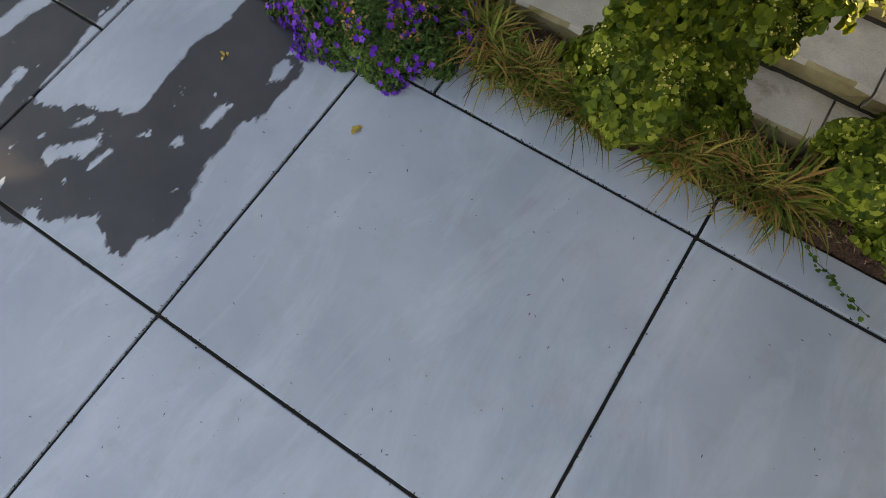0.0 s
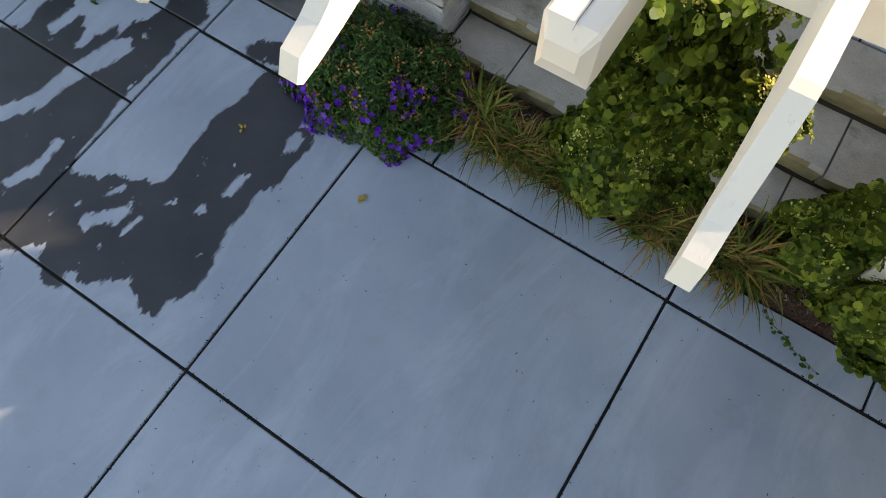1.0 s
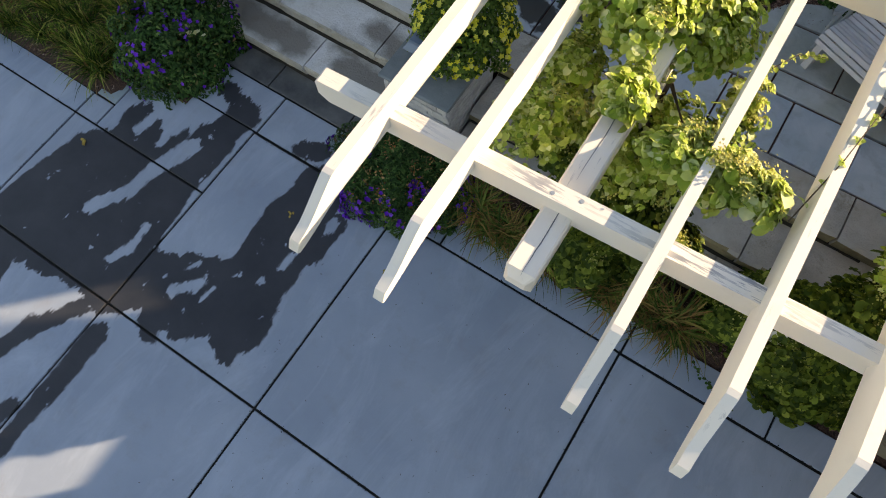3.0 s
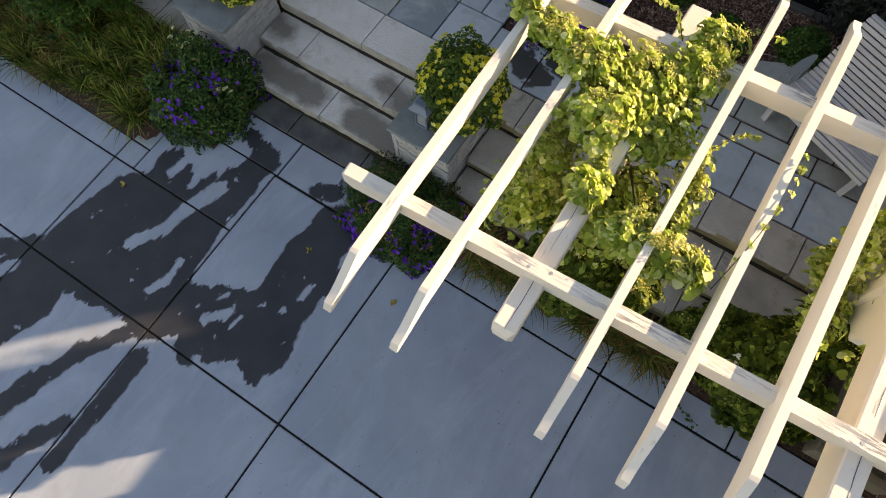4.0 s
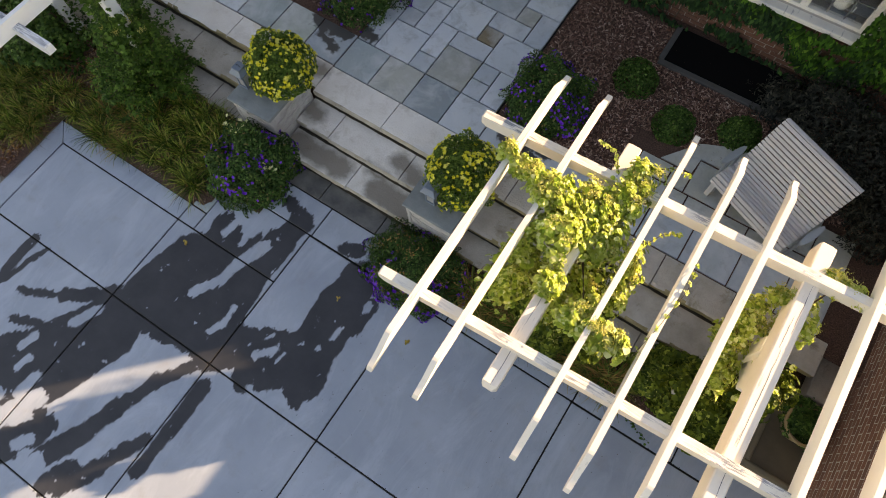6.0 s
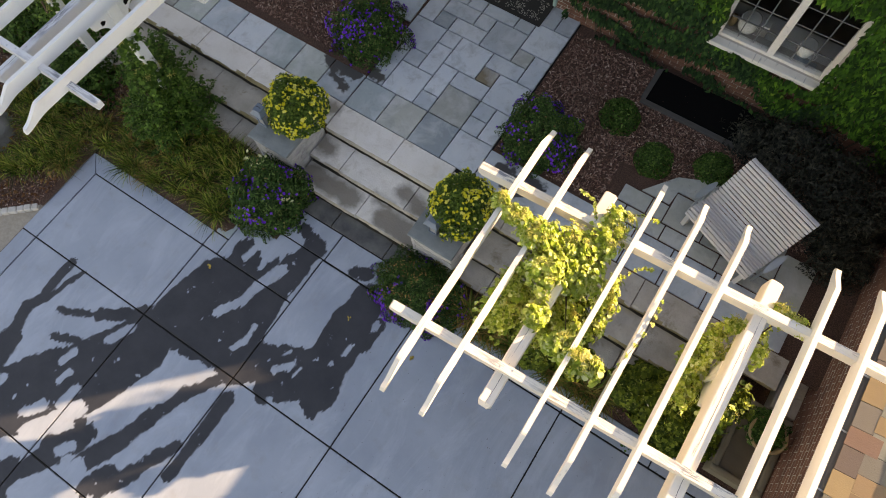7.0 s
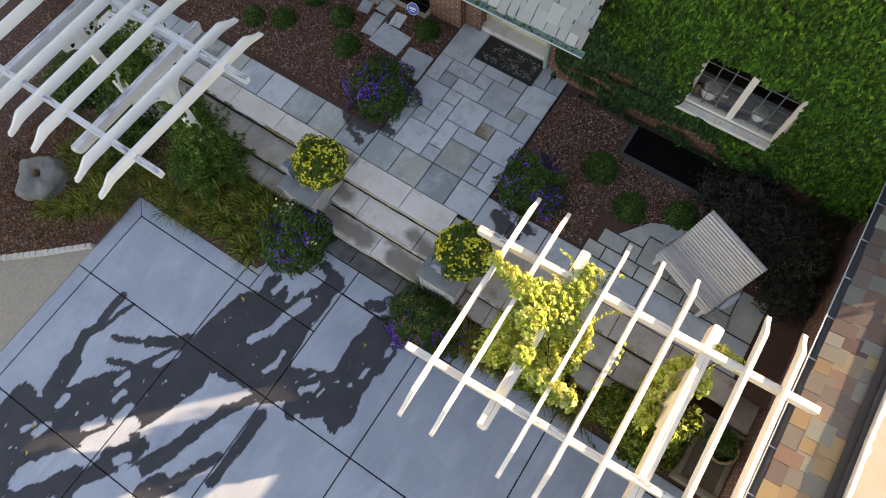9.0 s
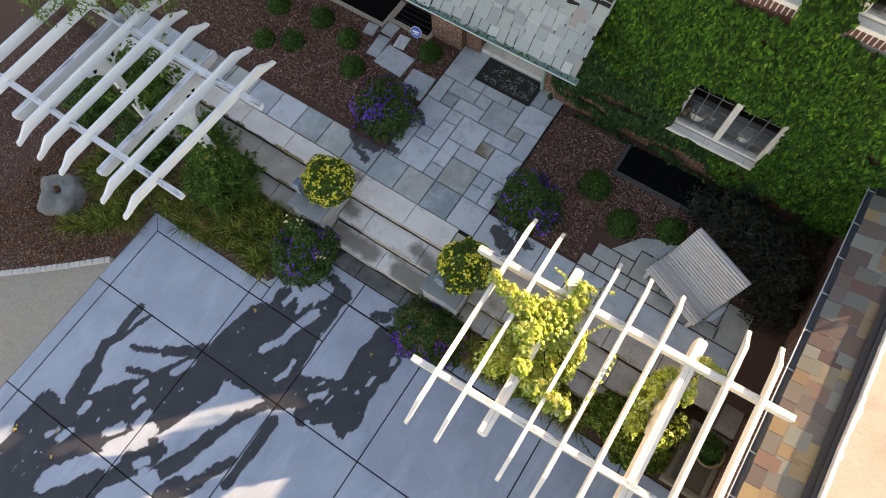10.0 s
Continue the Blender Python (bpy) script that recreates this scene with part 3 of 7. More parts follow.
    def mesh(self, name, mat, smooth=False):
        me = bpy.data.meshes.new(name)
        me.from_pydata(self.v, [], self.f)
        bm = bmesh.new()
        bm.from_mesh(me)
        bmesh.ops.recalc_face_normals(bm, faces=bm.faces)
        bm.to_mesh(me)
        bm.free()
        me.materials.append(mat)
        if smooth:
            me.polygons.foreach_set("use_smooth", [True] * len(me.polygons))
        return me


def part(name, geo, mat, parent, label="", smooth=False, at=None, kind=""):
    me = geo.mesh(name, mat, smooth) if isinstance(geo, Geo) else geo
    ob = new(name, me)
    ob.parent = parent
    if at is not None:
        ob.matrix_basis = at
    return tagged(ob, label, kind=kind)


def thing(name, label, category, group="", kind="", at=(0, 0, 0), turn=0.0):
    ob = new(name)
    ob.matrix_basis = pose(*at, 0, 0, turn)
    ob.empty_display_size = 0.1
    return tagged(ob, label, category, group, kind)


def solid(name, geo, mat, label, category, group="", kind="", smooth=False):
    """A thing of one mesh."""
    return tagged(new(name, geo.mesh(name, mat, smooth)), label, category, group, kind)


def leaves(name, pos, nrm, size, mat, shape="oval", fold=0.25, spin=None, rng=None):
    """One mesh of many small leaves: pos and nrm (n, 3), size (n,)."""
    rng = rng or np.random.default_rng(1)
    n = len(pos)
    nrm = nrm / np.maximum(np.linalg.norm(nrm, axis=1, keepdims=True), 1e-6)
    ref = rng.normal(size=(n, 3)) if spin is None else spin
    u = np.cross(nrm, ref)
    u /= np.maximum(np.linalg.norm(u, axis=1, keepdims=True), 1e-6)
    w = np.cross(nrm, u)
    if shape == "oval":
        prof = [(-0.5, 0, 0), (-0.2, 0.30, fold), (0.2, 0.26, fold), (0.55, 0, -0.1), (0.2, -0.26, fold), (-0.2, -0.30, fold)]
        tris = [(0, 1, 5), (1, 2, 5), (2, 4, 5), (2, 3, 4)]
    elif shape == "round":
        prof = [(-0.34, 0.0, -0.04), (-0.44, 0.22, 0.06), (-0.22, 0.44, 0.12), (0.08, 0.47, 0.13), (0.34, 0.32, 0.08), (0.54, 0, -0.08), (0.34, -0.32, 0.08), (0.08, -0.47, 0.13), (-0.22, -0.44, 0.12), (-0.44, -0.22, 0.06), (0.05, 0, 0.0)]
        tris = [(10, k, (k + 1) % 10) for k in range(10)]
    elif shape == "leaflet":
        prof = [(-0.5, 0, 0), (-0.22, 0.17, fold), (0.08, 0.19, fold), (0.58, 0, -0.14), (0.08, -0.19, fold), (-0.22, -0.17, fold)]
        tris = [(0, 1, 5), (1, 2, 5), (2, 4, 5), (2, 3, 4)]
    elif shape == "narrow":
        prof = [(-0.5, 0, 0), (0.0, 0.14, fold), (0.55, 0, -0.15), (0.0, -0.14, fold)]
        tris = [(0, 1, 3), (1, 2, 3)]
    else:  # flower
        prof = [(0, 0, -0.12)] + [(0.5 * math.cos(a) * (1.0 if k % 2 else 0.62), 0.5 * math.sin(a) * (1.0 if k % 2 else 0.62), 0.1) for k, a in enumerate(np.arange(10) * math.pi / 5)]
        tris = [(0, 1 + k, 1 + (k + 1) % 10) for k in range(10)]
    prof = np.array(prof)
    v = (pos[:, None] + size[:, None, None] * (prof[None, :, 0, None] * u[:, None] + prof[None, :, 1, None] * w[:, None] + prof[None, :, 2, None] * nrm[:, None])).reshape(-1, 3)
    f = (np.array(tris)[None] + (np.arange(n) * len(prof))[:, None, None]).reshape(-1, 3)
    me = bpy.data.meshes.new(name)
    me.vertices.add(len(v))
    me.vertices.foreach_set("co", v.ravel())
    me.loops.add(f.size)
    me.loops.foreach_set("vertex_index", f.ravel().astype(np.int32))
    me.polygons.add(len(f))
    me.polygons.foreach_set("loop_start", np.arange(len(f), dtype=np.int32) * 3)
    me.update(calc_edges=True)
    me.validate()
    me.materials.append(mat)
    return me


def rosettes(tips, out, rng, size, per=7):
    """Whorls of leaves about shoot tips: leaf places, normals, sizes and the way that sets each leaf's axis."""
    n = len(tips)
    out = out / np.maximum(np.linalg.norm(out, axis=1, keepdims=True), 1e-6)
    ref = rng.normal(size=(n, 3))
    u = np.cross(out, ref)
    u /= np.maximum(np.linalg.norm(u, axis=1, keepdims=True), 1e-6)
    w = np.cross(out, u)
    P_, N_, S_, R_ = [], [], [], []
    for k in range(per):
        a = 2.4 * k + rng.uniform(-0.35, 0.35, n)
        rad = u * np.cos(a)[:, None] + w * np.sin(a)[:, None]
        sz = size * (0.55 + 0.45 * (k + 1) / per) * rng.uniform(0.75, 1.2, n)
        lift = 1.0 - 0.75 * (k + 1) / per
        P_.append(tips + rad * (sz * (0.30 + 0.35 * k / per))[:, None] - out * (sz * 0.35 * k / per)[:, None])
        nn = out * (0.75 + 0.1 * k / per) - rad * lift * 0.4 + rad * 0.45 * (k / per) + rng.normal(0, 0.18, (n, 3))
        N_.append(nn)
        S_.append(sz)
        R_.append(np.cross(rad, nn))
    return np.concatenate(P_), np.concatenate(N_), np.concatenate(S_), np.concatenate(R_)


def dome(rng, n, r, h, squash=1.0, fill=0.25, lump=0.14, seed=0):
    """Points and outward ways over a lumpy dome of radius r and height h, its base on z = 0."""
    d = rng.normal(size=(n * 2, 3))
    d[:, 2] = np.abs(d[:, 2]) * 1.1 - 0.15
    d /= np.linalg.norm(d, axis=1, keepdims=True)
    d = d[:n]
    wob = np.array([noise.noise(Vector((p[0] * 2.3 + seed, p[1] * 2.3, p[2] * 2.3))) for p in d])
    s = (1 + lump * 2 * wob) * (1 - fill * rng.random(n) ** 2)
    p = d * s[:, None] * np.array([r, r * squash, h])
    p[:, 2] = np.maximum(p[:, 2], 0.02)
    return p, d


# ---------- ground and large structure ----------
def sheet(name, mat, x0, y0, x1, y1, step, height, keep=None, label="", category="ground", kind="structure"):
    """A sheet of ground with a height function."""
    nx, ny = max(1, round((x1 - x0) / step)), max(1, round((y1 - y0) / step))
    xs, ys = np.linspace(x0, x1, nx + 1), np.linspace(y0, y1, ny + 1)
    g = Geo()
    g.v = [(x, y, height(x, y)) for y in ys for x in xs]
    for j in range(ny):
        for i in range(nx):
            if keep is None or keep((xs[i] + xs[i + 1]) / 2, (ys[j] + ys[j + 1]) / 2):
                a = j * (nx + 1) + i
                g.f.append((a, a + 1, a + nx + 2, a + nx + 1))
    return solid(name, g, mat, label, category, kind=kind, smooth=True)


def lumps(x, y, amp=0.02, s=4.0):
    return amp * noise.noise(Vector((x * s, y * s, 0.3)))


sheet("ground", MAT["mulch"], -60, -60, 60, 60, 10, lambda x, y: -0.08, label="bare brown soil round the house")
sheet("pavement", MAT["aggregate"], -16, -14, -5.885, 2.0, 0.5, lambda x, y: -0.014, label="tan exposed-aggregate path beside the drive", category="pavement")


def curb_y(x):
    """The line of the cobble edging west of the drive."""
    return 0.41 + 0.93 * (x + 5.9) + 0.045 * (x + 5.9) ** 2 * (1 if x > -9 else 0.4)


sheet("mulch_bed", MAT["mulch"], -11, -3.0, -5.86, 4.0, 0.07, lambda x, y: 0.03 + lumps(x, y) + max(0, y - 2) * 0.08,
      keep=lambda x, y: y > curb_y(x) + 0.03, label="dark shredded bark mulch beneath the white pergola")
sheet("mulch_bed", MAT["mulch"], -5.86, 1.56, -3.13, 3.2, 0.07, lambda x, y: 0.0 + lumps(x, y) + max(0, y - 1.7) * 0.09,
      label="mulched planting strip between drive and stone wall")
sheet("mulch_bed", MAT["mulch"], -3.13, 1.95, -2.46, 3.0, 0.07, lambda x, y: 0.005 + lumps(x, y), label="mulched corner at the foot of the pier")
sheet("mulch_bed", MAT["mulch"], -0.68, 2.37, 4.9, 4.1, 0.07, lambda x, y: 0.0 + lumps(x, y) + (0.0 if y < 3 else -0.05), label="mulched planting strip below the limestone ledges")


def upper_bed(x, y):
    return 0.466 + lumps(x, y, 0.012, 5.0)


sheet("mulch_bed", MAT["mulch"], -11, 3.95, -2.77, 7.6, 0.09, upper_bed, label="terrace bed of reddish bark mulch beside the walk")
sheet("mulch_bed", MAT["mulch"], -0.40, 3.95, 4.9, 7.6, 0.09, upper_bed, label="terrace bed of reddish bark mulch below the ivy wall")
solid("terrace_base", Geo().box(-2.80, 4.05, -0.05, -0.38, 8.2, 0.440), MAT["joint"], "dark bedding under the bluestone walk", "terrace", kind="structure")

# driveway slabs
drive = thing("driveway", "pale grey broomed concrete drive with dark joints and wet streaks", "driveway", kind="structure")
part("bedding", Geo().box(-5.88, -12, -0.075, 8.6, 2.06, -0.02).box(-3.1, 2.06, -0.075, -0.66, 2.86, -0.02).box(-0.66, 2.06, -0.075, 4.9, 2.36, -0.02), MAT["joint"], drive, "black joint filler")
JX = [-5.59, -3.356, -1.68, 0.0, 2.325, 4.65, 6.9]
JY = [-9.0, -6.75, -4.49, -2.243, 0.0]
gap = 0.0105


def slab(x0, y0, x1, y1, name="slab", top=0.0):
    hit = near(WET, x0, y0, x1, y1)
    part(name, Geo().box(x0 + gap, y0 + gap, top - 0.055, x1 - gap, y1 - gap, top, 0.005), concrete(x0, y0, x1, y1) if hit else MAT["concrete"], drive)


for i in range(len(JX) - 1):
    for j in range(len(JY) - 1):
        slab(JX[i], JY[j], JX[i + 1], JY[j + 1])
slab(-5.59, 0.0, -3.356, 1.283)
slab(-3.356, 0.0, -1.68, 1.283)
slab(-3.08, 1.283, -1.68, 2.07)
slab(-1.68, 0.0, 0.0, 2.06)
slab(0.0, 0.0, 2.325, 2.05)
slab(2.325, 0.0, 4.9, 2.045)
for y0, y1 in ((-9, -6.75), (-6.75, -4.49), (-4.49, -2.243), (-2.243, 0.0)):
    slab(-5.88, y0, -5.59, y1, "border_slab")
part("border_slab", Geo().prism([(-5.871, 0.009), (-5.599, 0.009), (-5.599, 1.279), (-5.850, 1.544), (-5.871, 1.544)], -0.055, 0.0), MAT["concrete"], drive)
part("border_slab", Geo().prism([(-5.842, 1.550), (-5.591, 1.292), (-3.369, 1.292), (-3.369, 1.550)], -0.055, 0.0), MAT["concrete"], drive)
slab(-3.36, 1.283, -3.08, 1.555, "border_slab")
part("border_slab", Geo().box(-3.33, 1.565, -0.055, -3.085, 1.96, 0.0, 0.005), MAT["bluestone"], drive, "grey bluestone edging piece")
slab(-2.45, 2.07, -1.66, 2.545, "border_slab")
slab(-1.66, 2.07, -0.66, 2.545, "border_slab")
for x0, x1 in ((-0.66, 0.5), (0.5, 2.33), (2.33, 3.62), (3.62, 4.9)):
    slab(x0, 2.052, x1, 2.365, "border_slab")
landing = thing("landing", "dark wet bluestone strip at the foot of the steps", "paving", kind="structure")
for x0, x1 in ((-2.80, -1.9), (-1.9, -0.95), (-0.95, -0.5)):
    part("flagstone", Geo().box(x0 + 0.006, 2.555, -0.04, x1 - 0.006, 2.9, 0.004, 0.005), MAT["wet_flag"], landing)

# cobble edging
curb = thing("cobble_edging", "row of pale granite cobbles edging the mulch", "edging", kind="structure")
rng = random.Random(4)
x = -5.93
while x > -9.6:
    w = rng.uniform(0.085, 0.125)
    xm = x - w * 0.36
    ang = math.degrees(math.atan(0.93 + 0.09 * (xm + 5.9)))
    g = Geo().box(-w / 2, -0.05, -0.06, w / 2, 0.05, rng.uniform(0.045, 0.06), 0.012)
    part("cobble", g, MAT["cobble"], curb, at=pose(xm, curb_y(xm), 0, rng.uniform(-3, 3), rng.uniform(-3, 3), ang + rng.uniform(-4, 4)))
    x -= (w + 0.006) * math.cos(radians(ang))


# ---------- limestone ledges and steps ----------
def ledge_stone(x0, y0, x1, y1, z0, z1, seed, rough=1.0):
    """A quarried slab: flat sawn top, split and lumpy front and ends."""
    r = random.Random(seed)
    g = Geo()
    pts = []
    n = max(3, int((x1 - x0) / 0.09))
    m = 4
    for k in range(n + 1):
        pts.append((x0 + (x1 - x0) * k / n, y0, 1))
    for k in range(1, m):
        pts.append((x1, y0 + (y1 - y0) * k / m, 0))
    for k in range(n + 1):
        pts.append((x1 + (x0 - x1) * k / n, y1, 0))
    for k in range(1, m):
        pts.append((x0, y1 + (y0 - y1) * k / m, 0))
    c = len(pts)
    rings = []
    for lvl, (f, out) in enumerate(((0.0, -1.9), (0.16, -1.3), (0.45, 0.6), (0.90, 1.0), (1.0, 0.0))):
        ring = []
        for px, py, front in pts:
            o = ((rough * r.uniform(0.004, 0.016) if out > 0 else 0.013 if rough < 1.5 else 0.006) * out + (rough * 0.006 * noise.noise(Vector((px * 5, lvl * 0.7, seed))) if front else 0)) if front else 0.0
            inset = 0.008 if lvl == 4 else 0.0
            yy = py - o + (inset + rough * 0.006 * noise.noise(Vector((px * 9, seed, 3))) if front and lvl >= 3 else 0)
            xx = px + (0.003 if px == x0 else -0.003 if px == x1 else 0)
            ring.append((xx, yy, z0 + (z1 - z0) * f + (r.uniform(-0.006, 0.004) if lvl in (1, 2, 3) else 0)))
        rings.append(ring)
    vs = [p for ring in rings for p in ring]
    fs = [(a * c + k, a * c + (k + 1) % c, (a + 1) * c + (k + 1) % c, (a + 1) * c + k) for a in range(len(rings) - 1) for k in range(c)]
    fs += [tuple(range(c - 1, -1, -1)), tuple((len(rings) - 1) * c + k for k in range(c))]
    return g.add(vs, fs)


steps = thing("stone_steps", "three broad split-faced limestone steps with wet stains", "steps", kind="structure")
wall_l = thing("ledge_wall", "stepped limestone retaining ledge with stains beside the bed", "retaining wall", kind="structure")
wall_r = thing("ledge_wall", "stepped limestone retaining ledge beneath the vine pergola", "retaining wall", kind="structure")


def course(parent, xs, y0, y1, z0, z1, seed, top="limestone"):
    for k in range(len(xs) - 1):
        ob = part("stone", ledge_stone(xs[k] + 0.004, y0 + 0.008 * math.sin(k * 2.3 + seed), xs[k + 1] - 0.004, y1, z0, z1, seed + k, 1.0 if parent is steps else 1.9), MAT[top], parent)
        ob.data.materials.append(MAT["step_face" if parent is steps else "split_face"])
        for poly in ob.data.polygons:
            poly.material_index = 1 if poly.normal.y < -0.55 else 0


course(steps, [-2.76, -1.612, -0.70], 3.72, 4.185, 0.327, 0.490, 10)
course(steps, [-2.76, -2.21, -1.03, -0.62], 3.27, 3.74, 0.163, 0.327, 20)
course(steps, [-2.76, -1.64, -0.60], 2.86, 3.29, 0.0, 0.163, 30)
course(wall_l, [-8.9, -7.6, -6.6, -5.45, -4.40, -3.5, -2.765], 3.80, 4.20, 0.31, 0.490, 40)
course(wall_l, [-8.9, -7.4, -6.2, -4.9, -3.44], 3.30, 3.84, 0.14, 0.32, 50, "dull_limestone")
course(wall_l, [-7.9, -6.4, -5.2, -4.15, -3.44], 2.92, 3.34, -0.02, 0.165, 60, "dull_limestone")
course(wall_r, [-0.69, 0.35, 1.35, 2.40, 3.32, 4.45], 3.70, 4.12, 0.327, 0.490, 70, "dull_limestone")
course(wall_r, [0.09, 0.75, 1.85, 2.75, 3.9], 3.22, 3.72, 0.163, 0.327, 80, "dull_limestone")
course(wall_r, [0.09, 0.62, 1.7, 2.62, 3.6], 2.86, 3.24, -0.02, 0.165, 90, "dull_limestone")


def riser_shade_line(parent, x0, x1, y, z, seed, w=0.016):
    """A dark strip that paints in the shadow line, and dirt, where a riser meets the tread below."""
    n = max(4, int((x1 - x0) / 0.06))
    g = Geo()
    for k in range(n + 1):
        x = x0 + (x1 - x0) * k / n
        out = w * (0.7 + 0.9 * noise.noise(Vector((x * 4, seed, 0))) + 0.5 * noise.noise(Vector((x * 17, seed, 1))))
        g.v += [(x, y - max(0.003, out), z + 0.002), (x, y + 0.012, z + 0.006), (x, y + 0.030, z + 0.004)]
    for k in range(n):
        g.f += [(3 * k + j, 3 * k + j + 3, 3 * k + j + 4, 3 * k + j + 1) for j in (0, 1)]
    part("dirt", g, MAT["grime"], parent, "dark strip for shadow and dirt at the riser's foot", kind="stuff")


for y, z, k in ((3.715, 0.327, 1), (3.265, 0.163, 2), (2.855, 0.004, 3)):
    riser_shade_line(steps, -2.75, -0.66, y, z, k)
for y, z, k in ((3.79, 0.32, 4), (3.29, 0.165, 5)):
    riser_shade_line(wall_l, -8.8, -3.46, y, z, k, 0.024)
for y, z, k in ((3.69, 0.327, 6), (3.21, 0.165, 7)):
    riser_shade_line(wall_r, 0.10, 3.6, y, z, k, 0.012)


def pier(name, x0, x1, y0, y1, top, label, seed, stone):
    """A short pier of stacked split stone under a bluestone cap."""
    t = thing(name, label, "stone pier", "piers beside the steps", at=((x0 + x1) / 2, (y0 + y1) / 2, 0))
    cx, cy = (x0 + x1) / 2, (y0 + y1) / 2
    hx, hy = (x1 - x0) / 2, (y1 - y0) / 2
    part("core", Geo().box(-hx + 0.035, -hy + 0.035, -0.04, hx - 0.035, hy - 0.035, top - 0.05), MAT["mortar"], t, "grey mortar core")
    r = random.Random(seed)
    z = 0.0
    while z < top - 0.055:
        h = min(r.uniform(0.04, 0.075), top - 0.052 - z)
        if h < 0.02:
            break
        for side in range(4):
            half, far = (hx, hy) if side % 2 == 0 else (hy, hx)
            u = -half
            while u < half - 0.02:
                w = min(r.uniform(0.10, 0.26), half - u)
                d = r.uniform(0.0, 0.018)
                g = Geo().box(u + 0.002, -0.04, 0.002, u + w - 0.002, d, h - 0.002, 0.005)
                part("veneer_stone", g, stone, t, at=pose(0, 0, z, 0, 0, 90 * side) @ pose(0, far - 0.02, 0))
                u += w
        z += h
    part("cap", ledge_stone(-hx - 0.02, -hy - 0.025, hx + 0.02, hy + 0.02, top - 0.05, top, seed), MAT["cap"], t, "blue-green bluestone cap")
    return t


pier("stone_pier", -3.44, -2.77, 2.90, 3.70, 0.81, "pale stacked-limestone pier with bluestone cap holding yellow mums", 5, MAT["veneer"])
pier("stone_pier", -0.60, 0.075, 2.86, 3.66, 0.81, "stacked-limestone pier with a damp bluestone cap beside the pergola", 6, MAT["veneer"])

# ---------- bluestone walk ----------
walkway = thing("bluestone_walk", "random-ashlar walk of blue-grey bluestone slabs to the door", "walkway", kind="structure")
PLAN = ["AABBCCDD", "AABBCCDD", "aEEbFFcd", "aEEeFFgd", "ahieJJKK", "LLiMMjKK", "LLkMMNNl", "mnOOPPpl", "mQQqPPRR", "SSrssTRR", "SSuuvvWw", "SSuuvvWw"]
MX, MY, OX, OY = 0.2925, 0.2930, -2.762, 4.192


SLAB_TONES = dict(A="teal", B="olive", C="dark", F="olive", p="olive", n="dark", j="brown", **{ch: "pale" for ch in "DEedJKiMkmOR"})


def flag(parent, x0, y0, x1, y1, top=0.490, stone="bluestone"):
    part("flagstone", Geo().box(x0 + 0.0095, y0 + 0.0095, top - 0.045, x1 - 0.0095, y1 - 0.0095, top, 0.004), MAT[stone], parent)


cells = {}
for j, row in enumerate(PLAN):
    for i, ch in enumerate(row):
        cells.setdefault(ch, []).append((i, j))
for ch, cs in cells.items():
    i0, i1 = min(c[0] for c in cs), max(c[0] for c in cs) + 1
    j0, j1 = min(c[1] for c in cs), max(c[1] for c in cs) + 1
    flag(walkway, OX + i0 * MX, OY + j0 * MY, OX + i1 * MX, OY + j1 * MY, stone="slab_" + SLAB_TONES.get(ch, "blue"))

terrace_l = thing("bluestone_path", "single row of square bluestone slabs along the wall", "walkway", kind="structure")
for k in range(11):
    flag(terrace_l, -2.768 - 0.594 * (k + 1), 4.21, -2.768 - 0.594 * k, 4.815)
terrace_r = thing("bluestone_terrace", "shaded bluestone slabs beneath the pergola and bench", "terrace", kind="structure")
xs = [-0.42, 0.17, 0.76, 1.36, 1.95, 2.54, 3.17, 3.77, 4.3]
for k in range(len(xs) - 1):
    flag(terrace_r, xs[k], 4.135, xs[k + 1], 4.735, stone="slab_blue")
for x0, x1, y0, y1 in ((1.36, 1.68, 4.745, 5.0), (1.68, 2.28, 4.745, 5.0), (2.28, 3.1, 4.745, 5.0), (3.1, 3.9, 4.745, 5.0),
                       (1.5, 1.95, 5.01, 5.3), (1.95, 2.2, 5.01, 5.3), (2.2, 2.78, 5.01, 5.55), (2.78, 3.25, 5.01, 5.6), (3.25, 3.85, 5.01, 5.6), (3.85, 4.3, 4.745, 5.5)):
    flag(terrace_r, x0, y0, x1, y1, 0.488, "slab_olive")
part("flagstone", Geo().prism([(1.75, 5.32), (2.18, 5.32), (2.2, 5.57), (2.76, 5.58), (2.9, 5.95), (2.6, 6.0), (2.1, 5.78)], 0.45, 0.489), MAT["slab_olive"], terrace_r)

stones = thing("stepping_stones", "irregular bluestone stepping stones set in mulch", "stepping stones", kind="structure")
for cx, cy, w, d, a in ((-3.06, 6.34, 0.52, 0.58, 2), (-3.76, 6.58, 0.66, 0.50, -3), (-4.24, 6.70, 0.26, 0.52, 4), (-3.89, 7.03, 0.24, 0.32, 6), (-4.27, 7.17, 0.28, 0.30, -2), (-4.62, 6.97, 0.24, 0.28, 8)):
    part("flagstone", Geo().box(-w / 2, -d / 2, -0.03, w / 2, d / 2, 0.018, 0.006), MAT["bluestone"], stones, at=pose(cx, cy, 0.478, 0, 0, a))

# ---------- main house ----------
house = thing("house", "two-storey red brick house front covered in green ivy", "house", kind="structure")
WY = 7.5
WIN = [(1.50, 3.06, 1.42, 2.72), (1.05, 2.2, 4.62, 6.0), (2.74, 3.80, 4.72, 6.1)]


